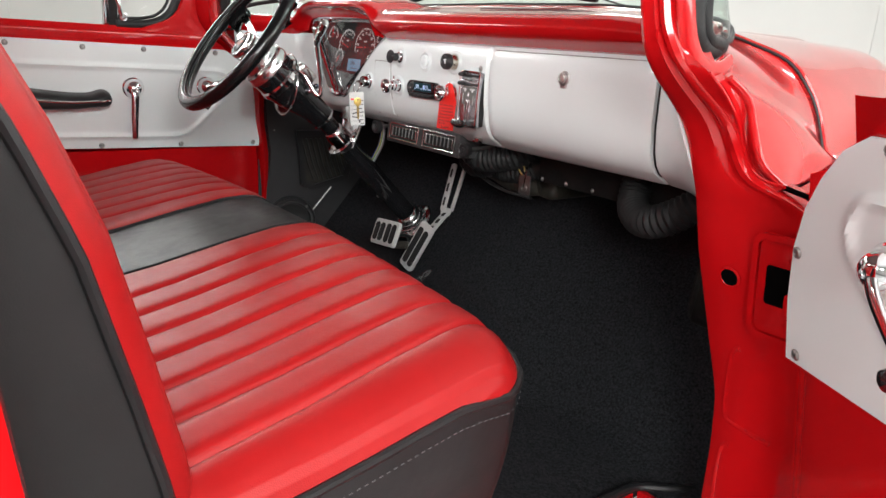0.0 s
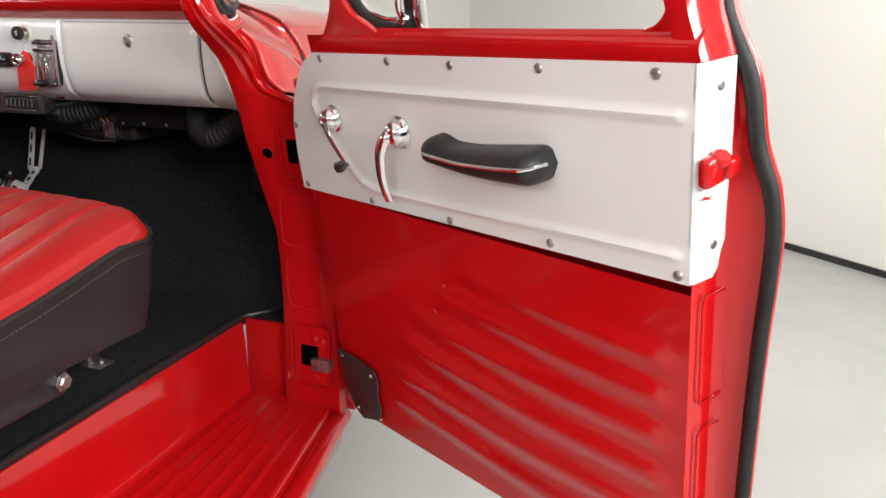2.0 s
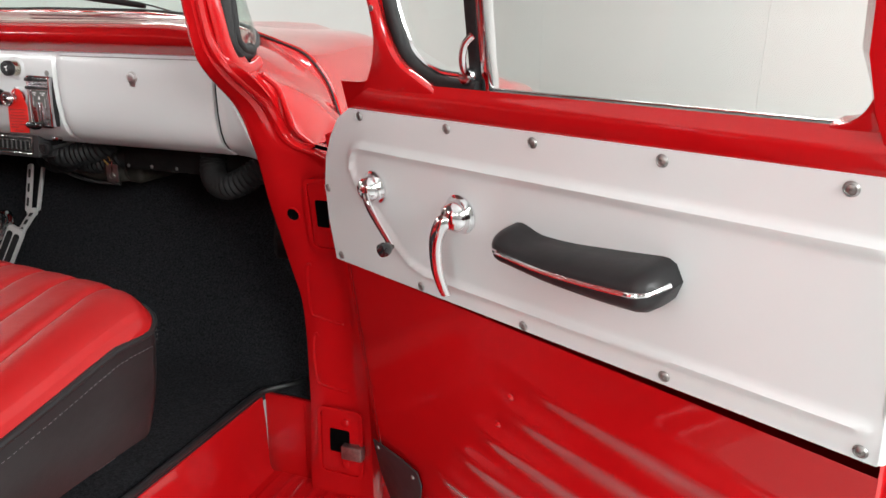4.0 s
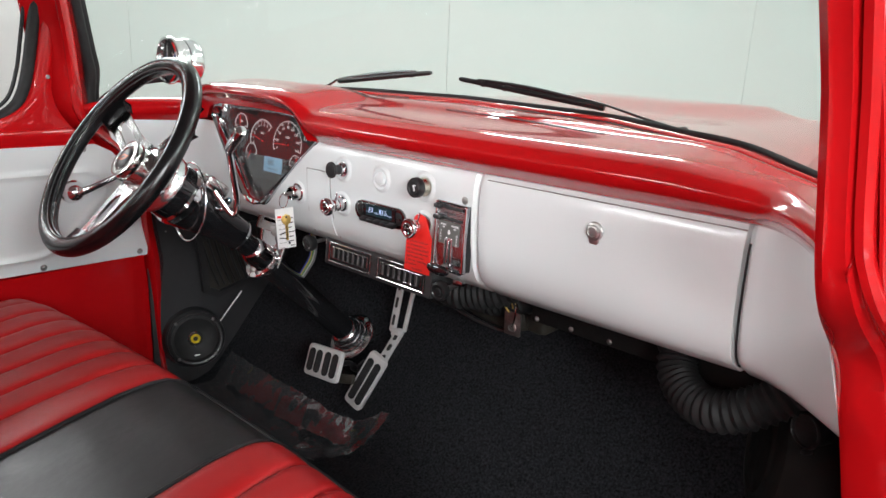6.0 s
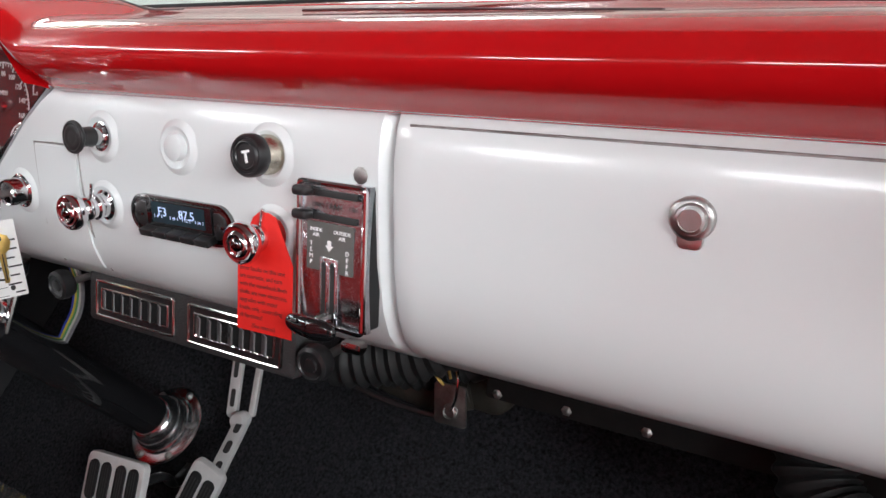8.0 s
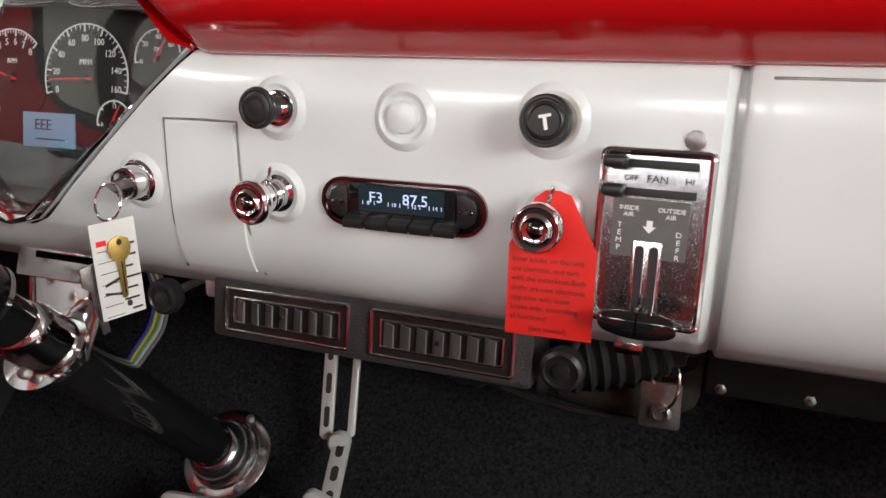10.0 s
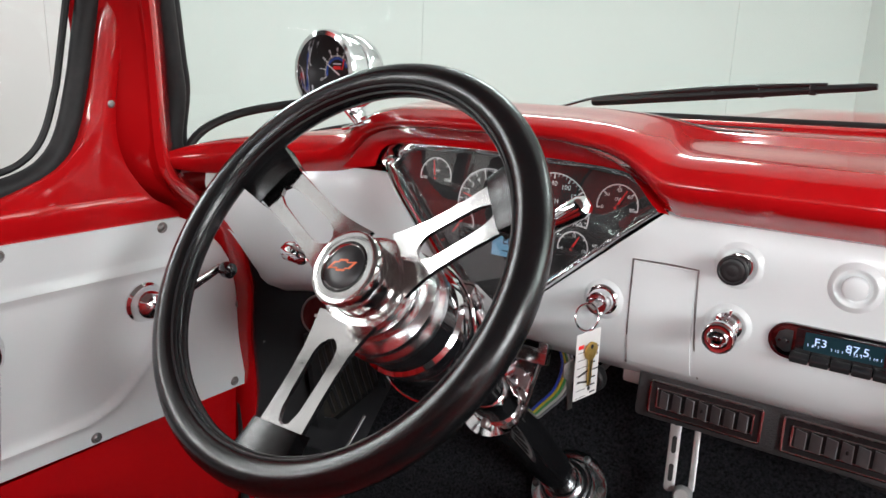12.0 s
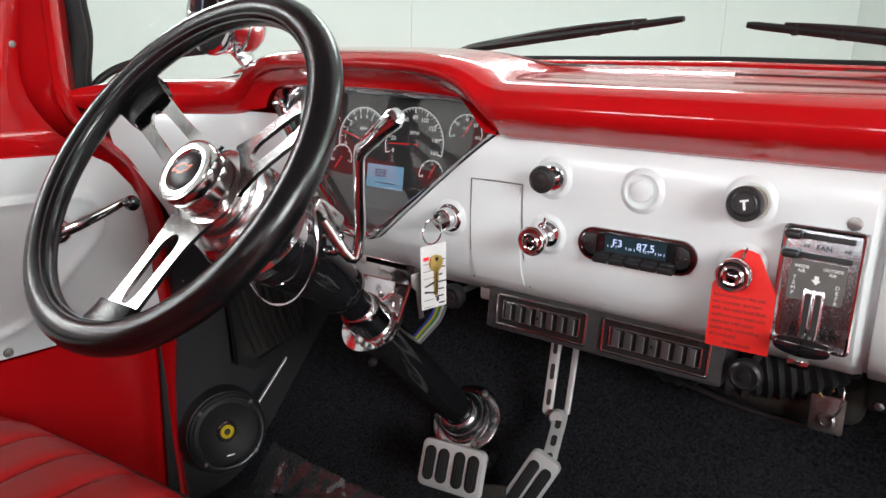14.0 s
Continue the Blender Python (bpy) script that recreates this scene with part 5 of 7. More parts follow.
    vr = spline([P(u + (0.026 + 0.5 * (DU - 0.026) if DU else 0), v + DV, -0.042 + DW) for u, v in ((0.075, 0.80), (0.138, 0.47), (0.150, 0.405), (0.166, 0.346), (0.188, 0.314), (0.222, 0.297), (0.266, 0.291), (0.312, 0.290))], 6)
    part("vent_seal", tube(vr, 0.0115, 10), RUBBER, vw, "black rubber vent seal")
    vf = spline([P(u + DU, v + DV, -0.050 + DW) for u, v in ((0.088, 0.80), (0.148, 0.45), (0.161, 0.385), (0.177, 0.341), (0.200, 0.318), (0.230, 0.308), (0.265, 0.305), (0.306, 0.304))], 6)
    part("vent_frame", tube(vf, 0.0038, 8), CHROME if opened else RUBBER, vw, "thin chrome vent frame" if opened else "thin black vent lip")
    part("division_bar", rbox(0.013, 0.50, 0.020, M @ Matrix.Translation((0.3215 + DU, 0.535 + DV, -0.052 + DW)), 0.003), CHROME, t, "chrome division bar")
    part("division_seal", rbox(0.020, 0.50, 0.016, M @ Matrix.Translation((0.3045 + DU, 0.535 + DV, -0.050 + DW)), 0.003), RUBBER, t, "black seal beside the bar")
    la = part("vent_latch", tube(spline([P(u + 0.7 * DU, v + DV, w + DW) for u, v, w in ((0.302, 0.308, -0.036), (0.308, 0.318, -0.022), (0.311, 0.334, -0.018), (0.316, 0.350, -0.020), (0.325, 0.359, -0.024))], 5), 0.0048, 10, flat=0.7), CHROME, t, "curved chrome vent latch")
    part("latch_base", lathe([(0.011, -0.012), (0.011, 0.002), (0.008, 0.006), (0, 0.007)], along(P(0.298 + 0.7 * DU, 0.307 + DV, -0.034 + DW), M.to_3x3() @ Vector((0, 0, 1))), 20), CHROME, la)
    part("window_felt", rbox(0.465, 0.006, 0.026, M @ Matrix.Translation((0.562, 0.287, -0.040)), 0.002), RUBBER, t, "dark window felt strip")
    part("felt_bead", rbox(0.465, 0.006, 0.005, M @ Matrix.Translation((0.562, 0.2885, -0.051)), 0.001), ALU, t, "bright bead along the glass")
    if opened:
        # weather strip, latch, access plate on the open door
        ws = []
        for v in np.linspace(-0.565, 0.82, 90):
            ws.append(P(strip_u(v), v, -0.070))
        part("weather_strip", tube(ws, 0.0105, 10, flat=0.9), RUBBER, t, "thick black rubber weather strip")
        lt = part("latch", rbox(0.018, 0.037, 0.044, M @ Matrix.Translation((0.827, 0.142, -0.018)), 0.008, 3), RED, t, "red painted rotary latch")
        part("latch_bolt", lathe([(0, 0.010), (0.009, 0.010), (0.012, 0.007), (0.0125, 0)], along(P(0.832, 0.153, -0.024), M.to_3x3() @ Vector((0.5, 0.8, 0.3))), 8), RED, lt)
        part("latch_tongue", rbox(0.020, 0.025, 0.026, M @ Matrix.Translation((0.835, 0.142, -0.040)), 0.006, 3), RED, lt)
        part("paint_wear", prism([(-0.009, -0.006), (0.004, -0.009), (0.013, -0.004), (0.005, -0.006), (-0.004, -0.003)], 0.0004, along(P(0.8255, 0.117, -0.010), M.to_3x3() @ Vector((1, 0, 0.2)), M.to_3x3() @ Vector((0, 1, 0)))), RED, t, "scuffed red paint below the latch")
        for v0, v1 in ((-0.02, -0.18), (-0.22, -0.38), (-0.41, -0.53)):
            q = axes(P(0.8265, (v0 + v1) / 2, -0.040), M.to_3x3() @ Vector((0.15, 0, -1)), M.to_3x3() @ Vector((0, 1, 0)))
            part("pressed_panel", ring(rrect(0.050, v0 - v1, 0.01), rrect(0.044, v0 - v1 - 0.006, 0.008), 0.0016, q), RED, t, "pressed red panel outline")
        poly = [(-0.018, -0.382), (0.060, -0.384), (0.108, -0.392), (0.116, -0.42), (0.106, -0.455), (0.112, -0.49), (0.100, -0.520), (0.04, -0.540), (0.012, -0.520), (-0.010, -0.45)]
        pl = part("access_plate", prism([(u + 0.012, v) for u, v in poly], 0.003, M @ Matrix.Translation((0, 0, 0.002)), 0.0008), DARKFELT, t, "dark bolted access plate")
        for u, v in ((0.0, -0.392), (0.098, -0.408), (0.110, -0.512), (0.030, -0.515)):
            part("plate_screw", lathe([(0, 0.003), (0.003, 0.0028), (0.0045, 0)], along(P(u + 0.01, v, 0.0055), M.to_3x3() @ Vector((0, 0, 1))), 12), STEEL, pl)
        for u, v in ((0.365, -0.125), (0.335, -0.185)):
            part("dimple", lathe([(0, 0.003), (0.003, 0.0025), (0.0055, 0)], along(P(u, v, 0.0), M.to_3x3() @ Vector((0, 0, 1))), 14), RED, t)
    return t


BL = [(0.795, 0.2045), (0.10, 0.1985), (0.078, 0.193), (0.064, 0.178), (0.060, 0.160), (0.066, 0.140), (0.105, 0.098), (0.150, 0.052), (0.175, 0.032), (0.205, 0.0235), (0.30, 0.0225), (0.795, 0.035)]
BEADS = list(zip(BL[:-1], BL[1:]))
MR = Matrix(((0.8811, -0.0755, -0.4669, 0.9159), (-0.4729, -0.1407, -0.8698, 1.1463), (0.0, 0.9872, -0.1597, 0.9363), (0, 0, 0, 1)))
ML = Matrix(((0.0, 0.08, 0.997, -0.752), (-1.0, 0.0, 0.0, 1.196), (0.0, 0.997, -0.08, 0.937), (0, 0, 0, 1)))
door("passenger_door", (0.95, 1.20, 0.4), MR, "red pickup door standing open with a white trim panel", True)
door("driver_door", (-0.76, 0.8, 0.4), ML, "closed red pickup door with a white trim panel", False)

# ---- steering column and wheel ----
AX = Vector((-0.012, -0.732, 0.681)).normalized()  # up the column, towards the driver
AXW = Vector((-0.034, -0.801, 0.597)).normalized()  # the wheel is tilted up a little
HUB = Vector((-0.371, 1.024, 1.215))
FLANGE = Vector((-0.3595, 1.518, 0.756))


column = thing("steering_column", tuple(FLANGE), "gloss black and chrome steering column on the toe board", "steering column")
L = (HUB - FLANGE).length
AXL = (FLANGE + AX * 0.41 + Vector((0.004, 0.681, 0.732)) * 0.0155 - FLANGE).normalized()  # up the lower tube
AXU = (HUB - FLANGE - AXL * 0.43).normalized()  # up the tilted head
CM, CU = along(FLANGE, AXL), along(HUB - AXU * L, AXU)
part("floor_flange", lathe([(0.0585, 0), (0.0595, 0.004), (0.057, 0.006), (0.045, 0.007), (0.0435, 0.012), (0.041, 0.013), (0.0405, 0.020), (0.038, 0.024), (0.0365, 0.022), (0.0345, 0.034), (0.030, 0.040), (0.027, 0.041)], CM, 48), TURNED, column, "polished column floor flange")
for k in range(6):
    a = radians(60 * k + 15)
    part("flange_screw", lathe([(0, 0.0055), (0.003, 0.0052), (0.0052, 0.003), (0.0056, 0)], at(CM, 0.0515 * math.cos(a), 0.0515 * math.sin(a), 0.0055), 12), STEEL, column, "small flange screw")
part("lower_tube", lathe([(0.027, 0.02), (0.027, 0.15), (0.0275, 0.31), (0.0275, 0.322)], CM, 32), GLOSSBLACK, column, "gloss black lower column tube")
part("clamp", lathe([(0.027, 0.312), (0.0300, 0.314), (0.0305, 0.322), (0.0285, 0.324), (0.0288, 0.346), (0.0275, 0.350), (0.0280, 0.362), (0.0245, 0.372), (0.0220, 0.374)], CM, 36), CHROME, column, "polished column clamp")
for k in range(2):
    part("clamp_bolt", lathe([(0, 0.006), (0.004, 0.006), (0.006, 0.003), (0.006, 0)], along(CM @ Vector((0.0, -0.0290, 0.338)), CM.to_3x3() @ Vector((0.4 * (k - 0.5), -1, 0))), 12), STEEL, column)
part("neck_tube", lathe([(0.0215, 0.368), (0.0220, 0.425)], CM, 32), GLOSSBLACK, column, "gloss black column neck")
part("upper_tube", lathe([(0.021, 0.408), (0.0300, 0.410), (0.0318, 0.414), (0.0322, 0.432), (0.0345, 0.455), (0.0425, 0.485), (0.0490, 0.515), (0.0525, 0.535), (0.0535, 0.545), (0.0535, 0.595)], CU, 40), GLOSSBLACK, column, "gloss black tilt column head")
part("head_rim", lathe([(0.0305, 0.4085), (0.0325, 0.4105), (0.0322, 0.4150)], CU, 40), CHROME, column, "thin bright rim")
part("shift_collar", lathe([(0.0535, 0.548), (0.0565, 0.551), (0.057, 0.563), (0.0535, 0.567)], CU, 40), CHROME, column, "thin chrome ring on the column")
part("column_head", lathe([(0.054, 0.592), (0.0565, 0.594), (0.0565, 0.602), (0.054, 0.605), (0.054, 0.614), (0.049, 0.618), (0.044, 0.620), (0.044, 0.630), (0.036, 0.634), (0.030, 0.635)], CU, 40), TURNED, column, "turned aluminium column head")
# looped chrome trim wire on the upper column
wire = [CU @ Vector((0.062 * math.cos(a), 0.062 * math.sin(a), 0.537 + 0.036 * math.sin(a))) for a in np.linspace(0, 2 * math.pi, 40)[:-1]]
part("trim_loop", tube(wire, 0.0016, 6, closed=True), CHROME, column, "thin chrome loop")
# levers: bent shifter towards the dash, short signal stalk on the left
SH = [CU @ Vector((0.035, 0.045, 0.545)), Vector((-0.305, 1.180, 1.110)), Vector((-0.298, 1.187, 1.134)), Vector((-0.288, 1.176, 1.180)), Vector((-0.276, 1.163, 1.226)), Vector((-0.268, 1.160, 1.238)), Vector((-0.232, 1.153, 1.262)), Vector((-0.217, 1.151, 1.272))]
sp = spline(SH, 5)
part("shift_lever", tube(sp[:24], 0.0065, 12), CHROME, column, "bent chrome shift lever")
part("shift_grip", tube([Vector((-0.276, 1.162, 1.226)), Vector((-0.270, 1.160, 1.236)), Vector((-0.242, 1.155, 1.256)), Vector((-0.219, 1.151, 1.271)), Vector((-0.2155, 1.150, 1.2735)), Vector((-0.214, 1.1497, 1.2745))], [0.0065, 0.0085, 0.0098, 0.0105, 0.0085, 0.004], 14), CHROME, column, "flared chrome shift grip")
st0, st1 = CU @ Vector((-0.05, 0.01, 0.60)), Vector((-0.515, 1.115, 1.180))
part("signal_stalk", tube([st0, st0.lerp(st1, 0.5), st1], 0.0032, 8), CHROME, column, "thin chrome signal stalk")
sd = (st1 - st0).normalized()
part("stalk_knob", lathe([(0.004, -0.006), (0.008, 0), (0.0095, 0.004), (0.008, 0.008), (0.0098, 0.012), (0.008, 0.016), (0.0105, 0.021), (0.0115, 0.030), (0.009, 0.036), (0, 0.037)], along(st1, sd), 24), CHROME, column, "ribbed chrome stalk knob")
# column drop bracket under the dash, polished
BK = axes((-0.366, 1.312, 1.020), (1, 0, 0), (0, 0.26, 0.96))
part("column_bracket", prism([(-0.050, 0.052), (0.046, 0.052), (0.030, -0.046), (-0.034, -0.046)], 0.004, BK, 0.001), CHROME, column, "polished column drop bracket")
fl = part("bracket_flange", rbox(0.106, 0.036, 0.014, at(BK, -0.002, 0.040, 0.007), 0.002), ALU, column, "polished boxed top flange of the bracket")
# slot left uncut; a black bar on the face stands for its shade
part("flange_slot_shade", rbox(0.070, 0.0065, 0.0010, at(BK, 0.004, 0.044, 0.0142), 0.0003), VOID, fl, "black bar standing in for the shade of a slot in the flange")
for x0, x1 in ((-0.050, -0.034), (0.046, 0.030)):
    part("bracket_edge", tube([BK @ Vector((x0, 0.052, 0.003)), BK @ Vector((x1, -0.046, 0.003))], 0.0035, 8), ALU, column)
for k, (s_, a) in enumerate(((0.50, 20), (0.49, 50), (0.515, 35))):
    part("column_bolt", lathe([(0, 0.008), (0.005, 0.008), (0.0065, 0.005), (0.0065, 0)], along(CU @ Vector((0.047 * math.cos(radians(a)), 0.047 * math.sin(radians(a)), s_)), CU.to_3x3() @ Vector((math.cos(radians(a)), math.sin(radians(a)), 0))), 12), CHROME, column, "small chrome column bolt")
part("bracket_disc", lathe([(0.026, -0.002), (0.0400, 0.000), (0.0410, 0.005), (0.027, 0.007)], at(CM, -0.006, -0.002, 0.324), 36), CHROME, column, "polished round column mount")
# tilt lever block with small screws
part("tilt_block", rbox(0.035, 0.025, 0.05, along(CU @ Vector((0.03, 0.045, 0.53)), AXU), 0.006), ALU, column, "small aluminium lever block")

wheel = thing("steering_wheel", tuple(HUB), "three-spoke polished steering wheel with a black foam rim", "steering wheel")
# local frame: z towards the driver, y up the wheel
WC = HUB + AXW * 0.015 + Vector((-0.006, 0.001, 0.002))
UPW = Vector((0, 0.597, 0.801))
WM = along(WC, AXW, UPW)
RR = 0.1790
ringp = [WM @ Vector((RR * math.cos(a), RR * math.sin(a), 0)) for a in np.linspace(0, 2 * math.pi, 97)[:-1]]
part("rim", tube(ringp, 0.0153, 18, closed=True), FOAM, wheel, "black foam-covered wheel rim")
for rr, zz in ((RR - 0.0148, 0.0045), (RR - 0.0118, 0.0100)):
    part("rim_groove", tube([WM @ Vector((rr * math.cos(a), rr * math.sin(a), zz)) for a in np.linspace(0, 2 * math.pi, 97)[:-1]], 0.0010, 6, closed=True), BLACK, wheel)
HM = along(HUB, AXW, UPW)
part("hub", lathe([(0.0335, -0.040), (0.0335, -0.014), (0.0328, -0.011), (0.0345, -0.008), (0.0350, -0.004), (0.0350, 0.001), (0.0335, 0.0045), (0.0300, 0.0055), (0.0235, 0.0050), (0.0225, 0.003), (0.0205, 0.002), (0, 0.002)], HM, 56), ALU, wheel, "polished aluminium wheel hub")
part("hub_plate", lathe([(0.030, -0.0285), (0.0375, -0.029), (0.0445, -0.0305), (0.0455, -0.033), (0.0440, -0.0355), (0.030, -0.037)], HM, 56), ALU, wheel, "round polished spoke plate")
part("hub_adapter", lathe([(0.049, -0.090), (0.0510, -0.086), (0.0510, -0.066), (0.0495, -0.0635), (0.0495, -0.060), (0.0470, -0.058), (0.0460, -0.052), (0.0445, -0.050), (0.0445, -0.046), (0.0425, -0.044), (0.0410, -0.036)], HM, 56), TURNED, wheel, "turned aluminium hub adapter")
cap = part("horn_button", lathe([(0.0202, 0.002), (0.0200, 0.0045), (0.0178, 0.0062), (0.010, 0.0075), (0, 0.0078)], HM, 36), BLACK, wheel, "black horn button with an orange emblem")
bow = [(0.74 * x, 0.74 * y) for x, y in ((-0.0195, -0.0045), (-0.0125, 0.0045), (-0.0065, 0.0045), (-0.0050, 0.0075), (0.0065, 0.0075), (0.0075, 0.0040), (0.0195, 0.0045), (0.0125, -0.0045), (0.0065, -0.0045), (0.0050, -0.0075), (-0.0065, -0.0075), (-0.0075, -0.0040))]
bin_ = [(x * 0.80, y * 0.66) for x, y in bow]
part("emblem", ring(bow, bin_, 0.0012, at(HM, 0, 0, 0.0066, rz=8)), ORANGE, cap, "plain orange cross-shaped emblem")


def spoke(angle):
    """A flat polished spoke with a long slot, dished up to the rim."""
    c, s_ = math.cos(radians(angle)), math.sin(radians(angle))
    X, Y = Vector((c, s_, 0)), Vector((-s_, c, 0))

    def Q(r, w):
        z = interp(r, (0.03, 0.06, 0.168), (-0.030, -0.022, 0.0)) - 0.018
        p = X * r + Y * w
        return WM @ Vector((p.x, p.y, z))

    bm = bmesh.new()
    oc = [(0.034, 0.0345), (0.046, 0.0310), (0.058, 0.0278), (0.072, 0.0252), (0.09, 0.024), (0.11, 0.0235), (0.13, 0.0237), (0.150, 0.024), (0.150, 0.0)]
    ic = [(0.058, 0.0), (0.060, 0.005), (0.065, 0.0095), (0.073, 0.0118), (0.09, 0.0116), (0.11, 0.0108), (0.126, 0.0096), (0.136, 0.006), (0.139, 0.0)]
    t = AXW * -0.0045
    for sg in (1, -1):
        for i in range(len(oc) - 1):
            a, b, d, e = Q(oc[i][0], sg * oc[i][1]), Q(oc[i + 1][0], sg * oc[i + 1][1]), Q(ic[i + 1][0], sg * ic[i + 1][1]), Q(ic[i][0], sg * ic[i][1])
            top = [bm.verts.new(p) for p in (a, b, d, e)]
            low = [bm.verts.new(p + t) for p in (a, b, d, e)]
            bm.faces.new(top)
            bm.faces.new(low[::-1])
            bm.faces.new((top[0], top[1], low[1], low[0]))
            bm.faces.new((top[2], top[3], low[3], low[2]))
        a = Q(oc[0][0], sg * oc[0][1])
        tri = [bm.verts.new(p) for p in (a, Q(oc[0][0], 0.0), Q(ic[0][0], 0.0))]
        bm.faces.new(tri)
        lo = [bm.verts.new(p + t) for p in (a, Q(oc[0][0], 0.0), Q(ic[0][0], 0.0))]
        bm.faces.new(lo[::-1])
    bmesh.ops.remove_doubles(bm, verts=bm.verts, dist=0.0003)
    part("spoke", bm, ALU, wheel, "polished slotted spoke", sharp=30)
    rows = []
    for r, w in ((0.140, 0.0255), (0.150, 0.0265), (0.162, 0.028), (0.172, 0.030)):
        z = 0.0095 if r < 0.16 else 0.011
        rows.append([Q(r, -w) - AXW * z, Q(r, -w) + AXW * z * 0.7, Q(r, -w * 0.6) + AXW * z, Q(r, 0) + AXW * z, Q(r, w * 0.6) + AXW * z, Q(r, w) + AXW * z * 0.7, Q(r, w) - AXW * z])
    bm = grid(rows)
    bmesh.ops.holes_fill(bm, edges=[e for e in bm.edges if len(e.link_faces) == 1], sides=0)
    part("spoke_boot", bm, FOAM, wheel, "black foam spoke end")


for a in (33, 152, 271):
    spoke(a)

# ---- gauge cluster ----
cluster = thing("gauge_cluster", (-0.375, 1.33, 1.2), "chrome-framed gauge cluster with black dials and glowing red needles", "gauges")
TILT_G = 7.0
GM = axes((-0.375, 1.318, 1.20), (1, 0, 0), (0, 0, 1)) @ pose(0, 0, 0, -TILT_G)


def gp(x, z):
    """Local place on the dial board for a world x and z."""
    return (x + 0.375, z - 1.20)


outer_w = [(-0.556, 1.262), (-0.546, 1.281), (-0.520, 1.290), (-0.44, 1.2915), (-0.36, 1.2915), (-0.28, 1.290), (-0.228, 1.285), (-0.202, 1.272), (-0.188, 1.250), (-0.215, 1.2265), (-0.26, 1.187), (-0.30, 1.152), (-0.335, 1.1215), (-0.356, 1.104), (-0.378, 1.098), (-0.405, 1.102), (-0.425, 1.115), (-0.455, 1.148), (-0.49, 1.188), (-0.525, 1.228)]
ctr = Vector((-0.372, 1.215))
inner_w = [(ctr.x + (x - ctr.x) * 0.905, ctr.y + (z - ctr.y) * 0.86) for x, z in outer_w]
out_l, in_l = [gp(*p) for p in outer_w], [gp(*p) for p in inner_w]
mid_l = [((a[0] * 0.5 + b[0] * 0.5), (a[1] * 0.5 + b[1] * 0.5)) for a, b in zip(out_l, in_l)]
rows = [[GM @ Vector((x, y, z)) for x, y in o] for o, z in ((out_l, 0.020), (out_l, 0.0335), ([((a[0] * 0.8 + b[0] * 0.2), (a[1] * 0.8 + b[1] * 0.2)) for a, b in zip(out_l, in_l)], 0.0365), (mid_l, 0.0335), (in_l, 0.018), (in_l, -0.002))]
bm = grid(rows, closed=True)
part("bezel", bm, CHROME, cluster, "deep chrome bezel", sharp=50)
part("dial_board", prism(in_l, 0.003, GM, 0, z0=-0.004), DIAL, cluster, "black dial board")
part("housing", prism([(x * 0.97, y * 0.97) for x, y in out_l], 0.05, GM, 0, z0=-0.056), BLACK, cluster)


def dial(x, z, r, a0, a1, n, label, needle, words=(), sub=4, size=0.0075, grey=False):
    """A round gauge: ring of marks between two angles, words and a needle."""
    cx, cy = gp(x, z)
    m = at(GM, cx, cy, 0.0)
    d = part("dial", lathe([(0, 0.0006), (r, 0.0006), (r, 0)], m, 40), DIALGREY if grey else DIAL, cluster, label)
    bm = bmesh.new()
    pts = [m @ Vector((r * math.cos(radians(a)), r * math.sin(radians(a)), 0.0010)) for a in np.linspace(a0, a1, 40)]
    tube(pts, 0.0007, 6, bm)
    tot = n * sub
    for k in range(tot + 1):
        a = radians(a0 + (a1 - a0) * k / tot)
        big = k % sub == 0
        l = 0.14 * r if big else 0.08 * r
        u = Vector((math.cos(a), math.sin(a), 0))
        tube([m @ (u * r + Vector((0, 0, 0.0010))), m @ (u * (r - l) + Vector((0, 0, 0.0010)))], 0.0008 if big else 0.0004, 5, bm)
    part("scale", bm, MARK, d, "white scale marks")
    for k, wd in enumerate(words):
        if wd == "":
            continue
        a = radians(a0 + (a1 - a0) * k / max(1, len(words) - 1))
        text("figures", wd, size, at(m, (r * 0.74) * math.cos(a), (r * 0.74) * math.sin(a), 0.0009), MARK, d)
    a = radians(needle)
    u = Vector((math.cos(a), math.sin(a), 0))
    part("needle", tube([m @ (u * -0.16 * r + Vector((0, 0, 0.003))), m @ (u * 0.86 * r + Vector((0, 0, 0.003)))], [0.0014, 0.0006], 6), NEEDLE, d, "red needle")
    part("needle_cap", lathe([(0, 0.0042), (0.10 * r, 0.004), (0.12 * r, 0.0015)], m, 16), BLACK, d)
    return d, m


d, m = dial(-0.328, 1.2245, 0.0455, 197, -14, 8, "speedometer dial", 182, ("0", "20", "40", "60", "80", "100", "120", "140", "160"), size=0.0080)
text("figures", "MPH", 0.0070, at(m, 0, 0.014, 0.001), MARK, d)
d, m = dial(-0.413, 1.224, 0.0415, 195, 45, 8, "tachometer dial", 165, ("0", "1", "2", "3", "4", "5", "6", "7", "8"), size=0.0085)
text("figures", "RPM", 0.0062, at(m, 0, 0.014, 0.001), MARK, d)
d, m = dial(-0.252, 1.243, 0.023, 190, -10, 4, "oil gauge dial", 60, ("0", "30", "40", "60", "80"), 2, 0.0060)
text("figures", "OIL", 0.0052, at(m, 0, 0.007, 0.001), MARK, d)
d, m = dial(-0.492, 1.248, 0.023, 190, -10, 4, "temperature gauge dial", 100, ("100", "", "", "", "250"), 2, 0.0055)
text("figures", "TEMP", 0.0046, at(m, 0, 0.007, 0.001), MARK, d)
d, m = dial(-0.297, 1.1895, 0.0180, 190, -10, 4, "volt gauge dial", 62, ("8", "", "13", "", "17"), 2, 0.0050)
